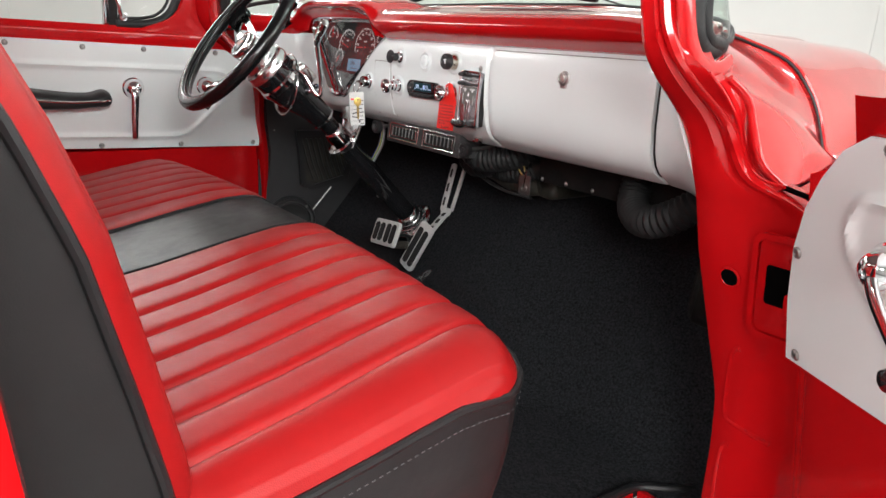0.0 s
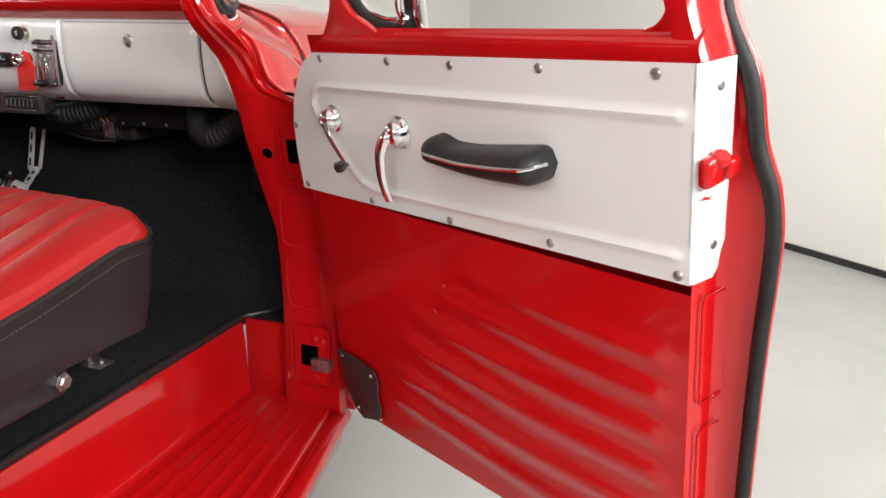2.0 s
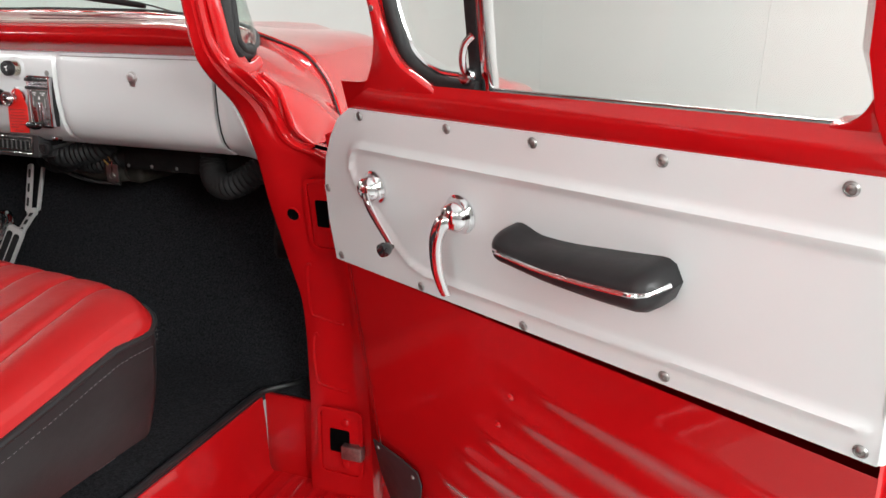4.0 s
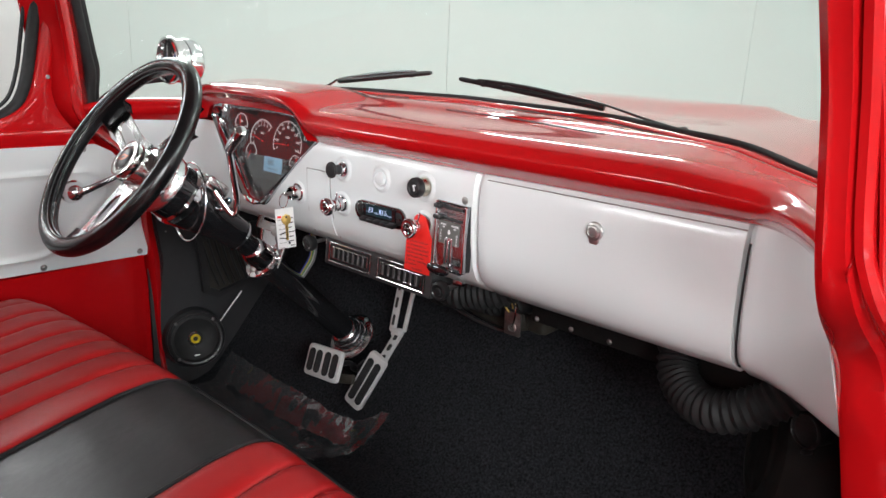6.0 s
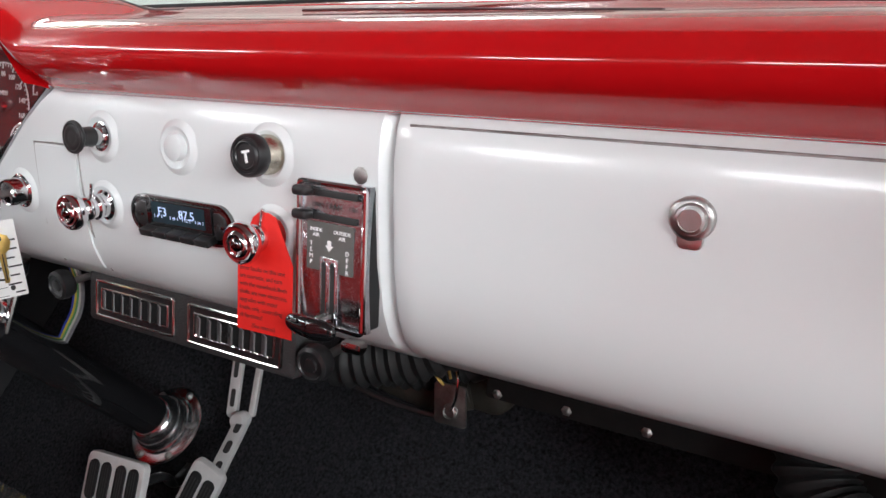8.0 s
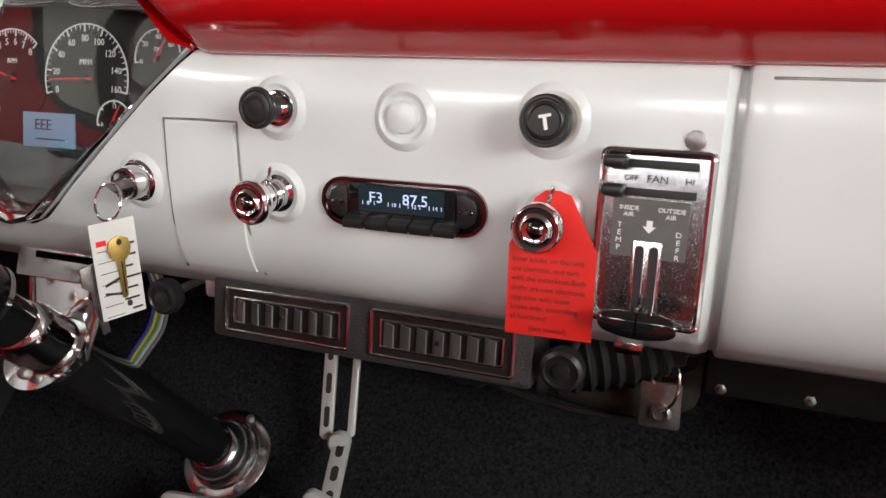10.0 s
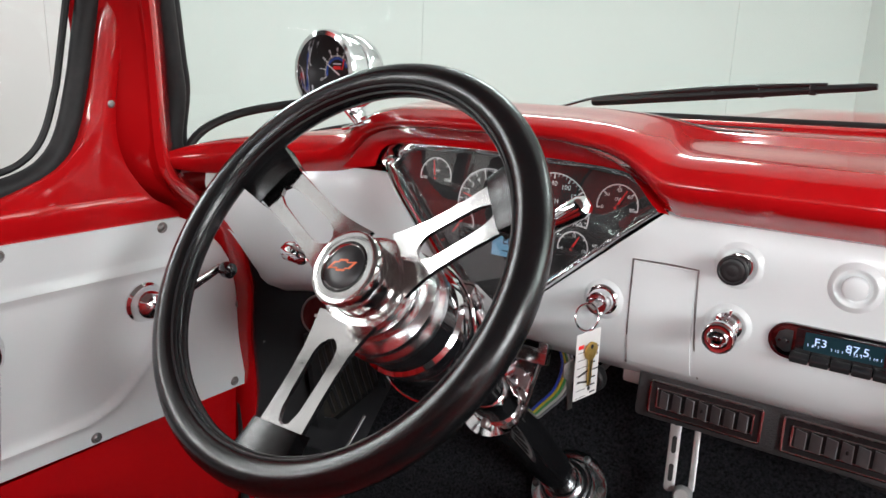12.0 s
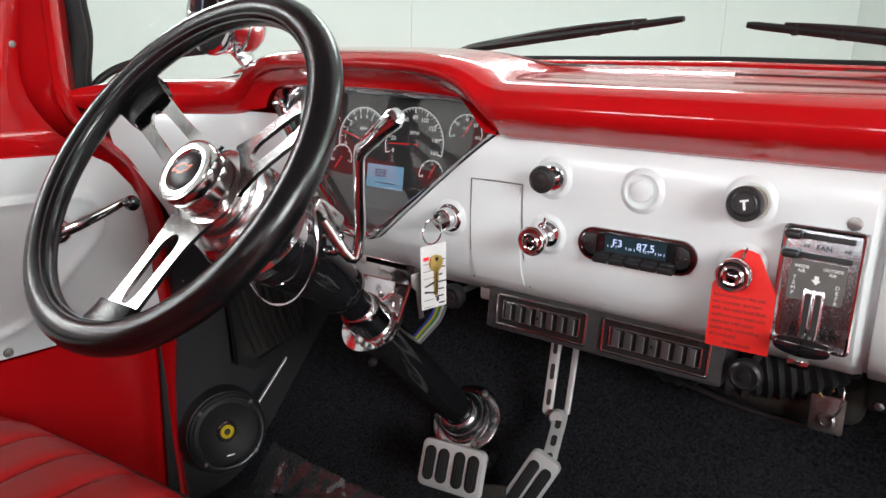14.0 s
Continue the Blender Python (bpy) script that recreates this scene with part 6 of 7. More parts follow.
text("figures", "VOLTS", 0.0050, at(m, 0.030, 0.006, 0.001), MARK, d)
d, m = dial(-0.448, 1.196, 0.0185, 190, -10, 4, "fuel gauge dial", 235, ("E", "", "", "", "F"), 2, 0.0050)
cx, cy = gp(-0.370, 1.1795)
lcd = part("message_screen", prism(rrect(0.060, 0.030, 0.001, cx=cx, cy=cy), 0.0016, GM, 0.0003), LCD, cluster, "small lit blue message screen")
text("figures", "EEE", 0.0135, at(GM, cx - 0.006, cy + 0.004, 0.0018), INK, lcd)
part("bars", rbox(0.034, 0.0012, 0.0003, at(GM, cx + 0.002, cy - 0.008, 0.0018), 0), INK, lcd)
cg = part("cover_glass", prism(in_l, 0.0015, GM, 0, z0=0.014), COVER, cluster, "clear gauge cover")
cg.visible_shadow = False
for x, z in ((-0.49, 1.2875), (-0.33, 1.2890), (-0.45, 1.2885), (-0.25, 1.2850)):
    part("bezel_label", rbox(0.012, 0.0035, 0.0005, at(GM, *gp(x, z), 0.0345), 0), INK, cluster)

# ---- big tachometer on the dash top ----
TC = Vector((-0.576, 1.226, 1.3715))
TD = Vector((0.0, -0.999, 0.03)).normalized()
tach = thing("tachometer", (-0.57, 1.26, 1.308), "round chrome tachometer clamped on the dash top", "gauge")
TM = along(TC, TD) @ Matrix.Scale(0.905, 4)
part("case", lathe([(0, -0.058), (0.036, -0.056), (0.045, -0.050), (0.048, -0.040), (0.048, 0.006), (0.0515, 0.008), (0.0525, 0.013), (0.0505, 0.018), (0.0450, 0.019), (0.0432, 0.012), (0.0405, -0.010)], TM, 48), CHROME, tach, "chrome tachometer case")
td = part("dial", lathe([(0, -0.009), (0.0412, -0.009)], TM, 40), DIAL, tach, "black tachometer dial")
bm = bmesh.new()
for k in range(41):
    a = radians(200 - 220 * k / 40)
    big = k % 5 == 0
    u = Vector((math.cos(a), math.sin(a), 0))
    tube([TM @ (u * 0.0195 + Vector((0, 0, -0.0084))), TM @ (u * (0.0245 if big else 0.0218) + Vector((0, 0, -0.0084)))], 0.0006 if big else 0.0003, 5, bm)
part("scale", bm, MARK, td, "white scale marks")
arc = [(0.0192 * math.cos(radians(a)), 0.0192 * math.sin(radians(a))) for a in np.linspace(195, 20, 30)]
arc2 = [(0.0160 * math.cos(radians(a)), 0.0160 * math.sin(radians(a))) for a in np.linspace(195, 20, 30)]
part("blue_arc", grid([[TM @ Vector((x, y, -0.0083)) for x, y in arc], [TM @ Vector((x, y, -0.0083)) for x, y in arc2]]), BLUEARC, td, "blue rev band")
for k in range(9):
    a = radians(200 - 220 * k / 8)
    text("figures", str(k), 0.0078, at(TM, 0.0282 * math.cos(a), 0.0282 * math.sin(a), -0.0082, rz=math.degrees(a) - 90), MARK, td)
part("print_bar", rbox(0.014, 0.0016, 0.0003, at(TM, 0, 0.0105, -0.0082), 0), MARK, td)
part("red_print", rbox(0.013, 0.0045, 0.0004, at(TM, 0.0, 0.0055, -0.0082), 0), NEEDLE, td)
part("red_hand", tube([TM @ Vector((0.009, 0.003, -0.0078)), TM @ Vector((0.0125, 0.0165, -0.0078))], 0.0008, 6), NEEDLE, td, "red shift-point hand")
ua = radians(148)
part("needle", tube([TM @ Vector((-0.006 * math.cos(ua), -0.006 * math.sin(ua), -0.0065)), TM @ Vector((0.0205 * math.cos(ua), 0.0205 * math.sin(ua), -0.0065))], [0.0011, 0.0005], 6), MARK, td, "white needle")
FT = Vector((-0.562, 1.262, 1.3105))
part("stand", tube(spline([TC + Vector((0.004, 0.030, -0.040)), TC + Vector((0.012, 0.032, -0.050)), FT + Vector((0, 0, 0.004))], 4), [0.020 - 0.0007 * i for i in range(9)], 16, flat=0.5), CHROME, tach, "chrome clamp stand")
part("foot", rbox(0.046, 0.030, 0.005, Matrix.Translation(FT) @ pose(0, 0, 0, 6, -14, -10), 0.002), CHROME, tach, "flat chrome foot")
part("strap", lathe([(0.0492, -0.035), (0.0500, -0.033), (0.0500, -0.018), (0.0492, -0.016)], TM, 40), CHROME, tach, "chrome clamp strap")
cb = spline([TC + Vector((0.0, 0.05, -0.02)), Vector((-0.615, 1.292, 1.336)), Vector((-0.660, 1.250, 1.330)), Vector((-0.703, 1.200, 1.318)), Vector((-0.720, 1.160, 1.302)), Vector((-0.724, 1.135, 1.282)), Vector((-0.722, 1.130, 1.262))], 6)
part("cable", tube(cb, 0.0055, 8), RUBBER, tach, "black tachometer cable")

# ---- controls on the dash ----
def on_face(x, z, lift=0.0):
    """A pose on the white face, local z towards the seat, leaning with the face."""
    lean = math.degrees(math.atan2(dash_y(z + 0.01) - dash_y(z - 0.01), 0.02))
    return axes((x, dash_y(z) - lift, z), (1, 0, 0), (0, 0, 1)) @ pose(0, 0, 0, -lean)


def dimple(x, z, r):
    """The pressed round seat of a control, part of the dash."""
    m = on_face(x, z) @ Matrix.Diagonal((0.72, 0.72, 0.92, 1))
    part("pressed_seat", lathe([(r * 1.62, -0.0006), (r * 1.46, 0.0012), (r * 1.32, 0.0030), (r * 1.22, 0.0036), (r * 1.12, 0.0030), (r * 1.02, 0.0012), (r * 0.94, 0.0005), (0, 0.0005)], m, 40), WHITE, dash, "pressed round seat in the white dash")
    return m


# black pull knob
m = dimple(-0.113, 1.2105, 0.0195) @ Matrix.Diagonal((0.97, 0.97, 0.72, 1))
kn = thing("pull_knob", tuple(m.translation), "black pull knob on a short chrome shaft", "knob")
part("shaft", lathe([(0.0185, 0), (0.0180, 0.003), (0.0150, 0.004), (0.0110, 0.004), (0.0105, 0.022)], m, 28), CHROME, kn, "short chrome shaft")
part("knob", lathe([(0.0120, 0.014), (0.0128, 0.016), (0.0118, 0.024), (0.0125, 0.032), (0.0155, 0.0350), (0.0195, 0.0375), (0.0203, 0.0395), (0.0195, 0.0418), (0.0170, 0.0428), (0.0155, 0.0420), (0.0138, 0.0428), (0.0110, 0.0435), (0.0088, 0.0428), (0.0066, 0.0433), (0, 0.0436)], m, 40), BLACK, kn, "mushroom-shaped black knob with rings")
# blank white plug
m = dimple(-0.0165, 1.2085, 0.0195)
pg = thing("blanking_plug", tuple(m.translation), "white domed plug in the dash", "plug")
part("dome", lathe([(0.0150, 0), (0.0150, 0.004), (0.0140, 0.0062), (0.0110, 0.0072), (0, 0.0078)], m, 36), WHITE, pg)
# cigarette lighter
m = dimple(0.0825, 1.2110, 0.0205) @ Matrix.Diagonal((0.93, 0.93, 0.95, 1))
lg = thing("lighter", tuple(m.translation), "black cigarette lighter in a chrome socket", "lighter")
part("socket", lathe([(0.0222, 0), (0.0222, 0.005), (0.0200, 0.008), (0.0196, 0.020)], m, 40), BRASSY, lg, "worn metal lighter socket")
kb = part("knob", lathe([(0.0190, 0.016), (0.0228, 0.0172), (0.0236, 0.0195), (0.0234, 0.0262), (0.0215, 0.0286), (0.0196, 0.0286), (0.0188, 0.0274), (0.0172, 0.0274), (0.0162, 0.0286), (0.0146, 0.0290), (0.0132, 0.0278), (0, 0.0278)], m, 44), BLACK, lg, "ringed black lighter knob")
part("mark", rbox(0.0110, 0.0027, 0.0006, at(m, 0, 0.0045, 0.0282, rz=12), 0), MARK, kb, "white lighter symbol")
part("mark", rbox(0.0032, 0.0112, 0.0006, at(m, 0.0008, -0.0020, 0.0282, rz=12), 0), MARK, kb)


# radio
m = on_face(-0.018, 1.1492) @ Matrix.Diagonal((0.98, 0.95, 1, 1))
rad = thing("radio", tuple(m.translation), "slim black and chrome push-button radio showing a station", "radio")
part("surround", ring(rrect(0.1245, 0.0365, 0.0180, 10), rrect(0.1195, 0.0315, 0.0155, 10), 0.0035, m), DARKCHROME, rad, "thin dark chrome radio surround")
part("fascia", prism(rrect(0.1200, 0.0320, 0.0157, 8), 0.0030, m, 0.0006), DARKCHROME, rad, "dark chrome radio fascia")
part("screen_frame", prism(rrect(0.0790, 0.0270, 0.001, cx=0.001, cy=0.0020), 0.0030, at(m, 0, 0, 0.0026), 0.0004), GLOSSBLACK, rad, "raised black screen frame")
sc = part("screen", prism(rrect(0.0640, 0.0185, 0.0008, cx=0.001, cy=0.0045), 0.0008, at(m, 0, 0, 0.0052), 0), LCDDARK, rad, "dark teal radio screen")
text("digits", "F3", 0.0112, at(m, -0.0175, 0.0052, 0.0062), LCDTEXT, sc, spacing=1.05)
text("digits", "87.5", 0.0112, at(m, 0.0120, 0.0052, 0.0062), LCDTEXT, sc, spacing=1.0)
for x, wd in ((-0.0235, "8"), (-0.0040, "10"), (0.0110, "12"), (0.0265, "14")):
    text("digits", wd, 0.0040, at(m, x, 0.0010, 0.0061), LCDTEXT, sc)
    for dx in (-0.0042, 0.0046):
        part("tick", rbox(0.0005, 0.0030, 0.0002, at(m, x + dx, 0.0012, 0.0061), 0), LCDTEXT, sc)
for k in range(5):
    part("button", rbox(0.0158, 0.0066, 0.012, at(m, -0.0330 + 0.0170 * k, -0.0125, 0.0080, rx=14), 0.0010), BLACK, rad, "black push button")
for sx in (-1, 1):
    r = part("rocker", prism([(sx * a, b) for a, b in ((0.0415, -0.011), (0.0415, 0.011), (0.0470, 0.0118), (0.0535, 0.008), (0.0560, 0), (0.0535, -0.008), (0.0470, -0.0118))], 0.0016, at(m, 0, 0, 0.0028), 0.0005), BLACK, rad, "black rocker button")
    part("rocker_bar", rbox(0.0100, 0.0026, 0.0016, at(m, sx * 0.0485, 0, 0.0050), 0.0006), DARKCHROME, r, "dark chrome rocker bar")
    part("rocker_boss", lathe([(0, 0.0026), (0.0022, 0.0022), (0.0028, 0)], at(m, sx * 0.0485, 0, 0.0044), 14), BLACK, r)


def radio_knob(x, z):
    m = dimple(x, z, 0.0195)
    k = part("radio_knob", lathe([(0.0190, 0), (0.0190, 0.003), (0.0150, 0.005), (0.0142, 0.009), (0.0160, 0.011), (0.0160, 0.014), (0.0135, 0.016), (0.0135, 0.020), (0.0150, 0.0215), (0.0145, 0.026), (0.0110, 0.030)], m, 36), CHROME, rad, "stepped chrome radio knob")
    part("tab", rbox(0.0040, 0.022, 0.003, at(m, 0.004, 0.020, 0.017, rz=-14), 0.0012), CHROME, k, "small chrome lever tab")
    part("knob", lathe([(0.0110, 0.028), (0.0185, 0.0300), (0.0212, 0.0330), (0.0220, 0.0370), (0.0212, 0.0410), (0.0190, 0.0425), (0.0160, 0.0418), (0.0138, 0.0420), (0.0124, 0.0440), (0.0110, 0.0446), (0.0085, 0.0436), (0, 0.0430)], m, 44), CHROME, k, "dished chrome knob")
    part("face", lathe([(0, 0.0462), (0.0036, 0.0458), (0.0060, 0.0447), (0.0074, 0.0432)], m, 24), DARKCHROME, k, "dark dished knob centre")


radio_knob(-0.116, 1.1500)
radio_knob(0.0838, 1.1520)
# ignition switch with key ring
m = dimple(-0.243, 1.1495, 0.0195)
ig = thing("ignition_switch", tuple(m.translation), "chrome ignition switch with a key in it", "ignition")
part("barrel", lathe([(0.0235, 0), (0.0240, 0.003), (0.0215, 0.005), (0.0195, 0.004), (0.0185, 0.006), (0.0180, 0.018), (0.0160, 0.021), (0.0140, 0.0195), (0, 0.0195)], m, 36), CHROME, ig, "chrome ignition barrel")
part("key", rbox(0.0024, 0.012, 0.020, at(m, 0, 0, 0.026, rz=60), 0.0008), STEEL, ig, "steel ignition key")
RC = m @ Vector((-0.006, -0.016, 0.034))
kr = thing("key_tag", tuple(RC), "white paper key tag with a brass key on a ring", "key tag")
part("split_ring", tube([RC + Vector((0.0125 * math.cos(a), 0.004 * math.sin(a), 0.0135 * math.sin(a))) for a in np.linspace(0, 2 * math.pi, 33)[:-1]], 0.0011, 8, closed=True), CHROME, kr, "thin steel key ring")
tg = axes(RC + Vector((0.004, 0.0, -0.052)), (0.34, 0.92, -0.12), (0.10, 0.08, 0.99)) @ pose(0, 0, 0, 0, 0, 12) @ Matrix.Diagonal((0.84, 1.06, 1, 1))
tag = part("tag", prism(rrect(0.041, 0.074, 0.001), 0.0006, tg, 0), WHITEPART, kr, "white paper tag with printed lines")
for k in range(7):
    part("bar", rbox(0.014 if k % 2 else 0.010, 0.0016, 0.0002, at(tg, 0.013 - 0.002 * (k % 3), 0.018 - 0.0085 * k, 0.0007), 0), INK, tag)
    part("bar", rbox(0.017, 0.0005, 0.0002, at(tg, -0.008, 0.016 - 0.0085 * k, 0.0007), 0), INK, tag)
part("bar", rbox(0.009, 0.004, 0.0002, at(tg, -0.012, 0.022, 0.0007), 0), NEEDLE, tag)
part("bar", rbox(0.020, 0.0022, 0.0002, at(tg, -0.004, -0.008, 0.0007, rz=14), 0), INK, tag)
part("bar", rbox(0.018, 0.0020, 0.0002, at(tg, -0.006, -0.018, 0.0007, rz=-10), 0), INK, tag)
part("punch_hole", lathe([(0, 0), (0.0026, 0)], at(tg, 0.006, -0.028, 0.0008), 16), INK, tag)
kp = at(tg, 0.002, 0.010, 0.003) @ Matrix.Scale(0.78, 4)
bk = part("brass_key", prism([(-0.0035, -0.040), (0.0015, -0.040), (0.0035, -0.036), (0.0025, -0.031), (0.0042, -0.027), (0.0030, -0.021), (0.0042, -0.015), (0.0042, -0.004), (0.0110, 0.001), (0.0138, 0.009), (0.0110, 0.017), (0.0, 0.021), (-0.0110, 0.017), (-0.0138, 0.009), (-0.0110, 0.001), (-0.0042, -0.004)], 0.0022, kp, 0.0006), BRASS, kr, "worn brass key")
part("key_groove", rbox(0.0016, 0.032, 0.0004, at(kp, 0.000, -0.020, 0.0022), 0), BROWNPIPE, bk)
part("key_hole", lathe([(0, 0), (0.0032, 0)], at(kp, 0, 0.015, 0.0024), 16), INK, bk)
b2 = at(tg, -0.020, -0.014, -0.008, rz=8)
part("spare_key", prism([(-0.004, -0.036), (0.003, -0.036), (0.004, 0.0), (0.010, 0.006), (0.008, 0.020), (-0.008, 0.020), (-0.010, 0.006), (-0.004, 0.0)], 0.002, b2, 0.0005), STEEL, kr, "dark steel spare key")
# red instruction tag on the right radio knob
RT = axes((0.0905, 1.2640, 1.112), (1, 0.0, 0.02), (-0.02, 0.09, 1))
rt = thing("instruction_tag", tuple(RT.translation), "red card tag with printed text on the radio knob", "tag")
card = part("card", prism([(-0.0270, -0.033), (0.0275, -0.033), (0.0275, 0.022), (0.010, 0.056), (0.003, 0.0585), (-0.006, 0.0585), (-0.012, 0.054), (-0.0270, 0.024)], 0.0006, RT, 0), REDTAG, rt)
LINES = ("Inner knobs on this unit", "are cosmetic, and turn", "with the outerknob.Both", "shafts are new electronic", "upgrades with outer", "knobs only, controlling", "all functions!")
for k, wd in enumerate(LINES):
    text("line_of_print", wd, 0.00475, at(RT, -0.0245, 0.0150 - 0.0061 * k, 0.0008), INK, card, align="LEFT", spacing=0.98, depth=0.00005)
text("line_of_print", "(See manual)", 0.0046, at(RT, 0.0, -0.0285, 0.0008), INK, card, depth=0.00005)
# heater control plate
m = axes((0.1470, 1.2785, 1.1450), (1, 0, 0), (0, 0, 1)) @ pose(0, 0, 0, -2.6, -4, 0) @ Matrix.Diagonal((0.97, 0.91, 1, 1))
hc = thing("heater_control", tuple(m.translation), "chrome heater control plate with black slider levers", "heater control")
part("mount", prism(rrect(0.0635, 0.1130, 0.004), 0.012, m, 0, z0=-0.012), BLACK, hc)
part("plate", shell([[m @ Vector((x, y, 0.0060 - y * y / 0.95)) for y in np.linspace(-0.0572, 0.0572, 25)] for x in np.linspace(-0.0325, 0.0325, 5)], m.to_3x3() @ Vector((0, 0, -0.005))), PITTED, hc, "bowed chrome control plate")
part("rim", hoop(0.0635, 0.1130, 0.004, m, 0.0022, 0.0065), CHROME, hc, "raised chrome rim")
for y, nm in ((0.0485, "slot"), (0.0300, "slot")):
    part("slot", rbox(0.0440, 0.0052, 0.0012, at(m, 0.002, y, 0.0062), 0.0003), INK, hc, "dark slider slot")
    part("slider", rbox(0.0145, 0.0084, 0.011, at(m, -0.0240, y + 0.001, 0.0110), 0.0030, 3), BLACK, hc, "black slider knob")
text("lettering", "OFF", 0.0052, at(m, -0.0145, 0.0388, 0.0063), INK, hc, spacing=0.95)
text("lettering", "FAN", 0.0068, at(m, 0.001, 0.0388, 0.0063), INK, hc)
text("lettering", "HI", 0.0056, at(m, 0.0195, 0.0388, 0.0063), INK, hc)
part("panel", prism(rrect(0.0450, 0.0385, 0.001, cx=-0.001, cy=0.0064), 0.0006, at(m, 0, 0, 0.006), 0), LEGEND, hc, "grey legend panel")
text("lettering", "INSIDE", 0.0042, at(m, -0.0140, 0.0195, 0.0068), MARK, hc, spacing=0.95)
text("lettering", "AIR", 0.0042, at(m, -0.0140, 0.0153, 0.0068), MARK, hc)
text("lettering", "OUTSIDE", 0.0042, at(m, 0.0112, 0.0195, 0.0068), MARK, hc, spacing=0.93)
text("lettering", "AIR", 0.0042, at(m, 0.0112, 0.0153, 0.0068), MARK, hc)
part("arrow", prism([(-0.0018, 0.004), (0.0018, 0.004), (0.0018, 0), (0.0040, 0), (0, -0.0045), (-0.0040, 0), (-0.0018, 0)], 0.0003, at(m, -0.001, 0.0082, 0.0066), 0), MARK, hc, "white arrow")
for k, ch in enumerate("TEMP"):
    text("lettering", ch, 0.0050, at(m, -0.0188, 0.0078 - 0.0050 * k, 0.0068), MARK, hc)
for k, ch in enumerate("DEFR"):
    text("lettering", ch, 0.0050, at(m, 0.0165, 0.0045 - 0.0050 * k, 0.0068), MARK, hc)
part("lever_plate", prism(rrect(0.0178, 0.0540, 0.001, cx=-0.001, cy=-0.0285), 0.0012, at(m, 0, 0, 0.0058), 0.0004), PITTED, hc, "chrome lever guide")
for x in (-0.0052, 0.0032):
    part("slot", prism(rrect(0.0046, 0.0440, 0.0022, cx=x, cy=-0.0275), 0.0004, at(m, 0, 0, 0.0070), 0), INK, hc, "dark lever slot")
    part("slot_rim", hoop(0.0054, 0.0450, 0.0026, at(m, x, -0.0275, 0), 0.0005, 0.0072), CHROME, hc)
    part("lever", rbox(0.0018, 0.003, 0.024, at(m, x * 0.7, -0.0485, 0.015, rx=6), 0.0005), STEEL, hc, "thin steel lever")
for sx in (-1, 1):
    rows = []
    for i in range(13):
        a = math.pi / 2 * i / 12
        hw = 0.0092 * math.cos(a) ** 0.55
        x = sx * (0.0004 + 0.0228 * math.sin(a))
        rows.append([m @ Vector((x, -0.0530 + 0.001 * abs(x) / 0.02 + hw * math.cos(c), 0.0255 + 0.0050 * math.sin(c) * (0.4 + 0.6 * math.cos(a)))) for c in np.linspace(0, 2 * math.pi, 17)[:-1]])
    part("paddle", grid(rows, closed=True), GLOSSBLACK, hc, "smooth black lever paddle")
part("rust_chip", lathe([(0, 0.0009), (0.005, 0.0006), (0.0062, 0)], on_face(0.166, 1.2035, 0.001), 10), STEEL, hc, "chipped mount tab above the plate")
part("catch", rbox(0.020, 0.012, 0.010, Matrix.Translation((0.137, 1.312, 1.062)), 0.003), ALU, hc, "small metal catch below the plate")

# ---- vent unit below the dash ----
vent = thing("air_vent_unit", (-0.067, 1.34, 1.02), "black grained under-dash vent unit with two chrome louvres", "air vent")
VM = axes((-0.0685, 1.318, 1.0405), (1, 0, 0), (0, 0.10, 1))
part("housing", prism(rrect(0.279, 0.052, 0.005), 0.085, at(VM, 0, 0, -0.085), 0.003), GRAIN, vent, "grained black plastic housing")
for cx, w in ((-0.0665, 0.117), (0.0680, 0.117)):
    f = part("louvre", hoop(w - 0.003, 0.0355, 0.002, at(VM, cx, 0, 0), 0.0017, 0.002), ALU, vent, "chrome-edged vent louvre")
    part("inner_frame", hoop(w - 0.019, 0.021, 0.001, at(VM, cx, 0, 0), 0.0014, 0.002), ALU, f, "thin chrome inner edge")
    part("field", ring(rrect(w - 0.006, 0.0325, 0.0015), rrect(w - 0.016, 0.0235, 0.001), 0.0015, at(VM, cx, 0, 0.0003)), BLACK, f)
    part("backing", rbox(w - 0.022, 0.0185, 0.0006, at(VM, cx, 0, 0.0005), 0), INK, f)
    for k in range(7):
        part("slat", rbox(0.0118, 0.0182, 0.0016, at(VM, cx - 0.0405 + 0.0135 * k, 0, 0.0055, ry=-30), 0.0004, 1), SLAT, f, "dark grey vent slat")
    part("slat_tab", rbox(0.003, 0.004, 0.004, at(VM, cx, 0.001, 0.008), 0.001), BLACK, f)


def pull(x, y, z, name="choke_knob"):
    m = along((x, y, z), (0, -1, -0.05))
    k = thing(name, (x, y, z), "small black pull knob hanging below the dash", "knob", "under-dash knobs")
    part("stem", lathe([(0.004, -0.07), (0.004, 0.004)], m, 12), STEEL, k)
    part("knob", lathe([(0.006, -0.004), (0.0145, 0), (0.0165, 0.006), (0.0155, 0.013), (0.0125, 0.015), (0.0115, 0.0135), (0.0065, 0.0130), (0.006, 0.015), (0, 0.016)], m, 28), BLACK, k, "ringed black knob")


pull(0.0925, 1.325, 1.036)
pull(-0.262, 1.330, 1.040)

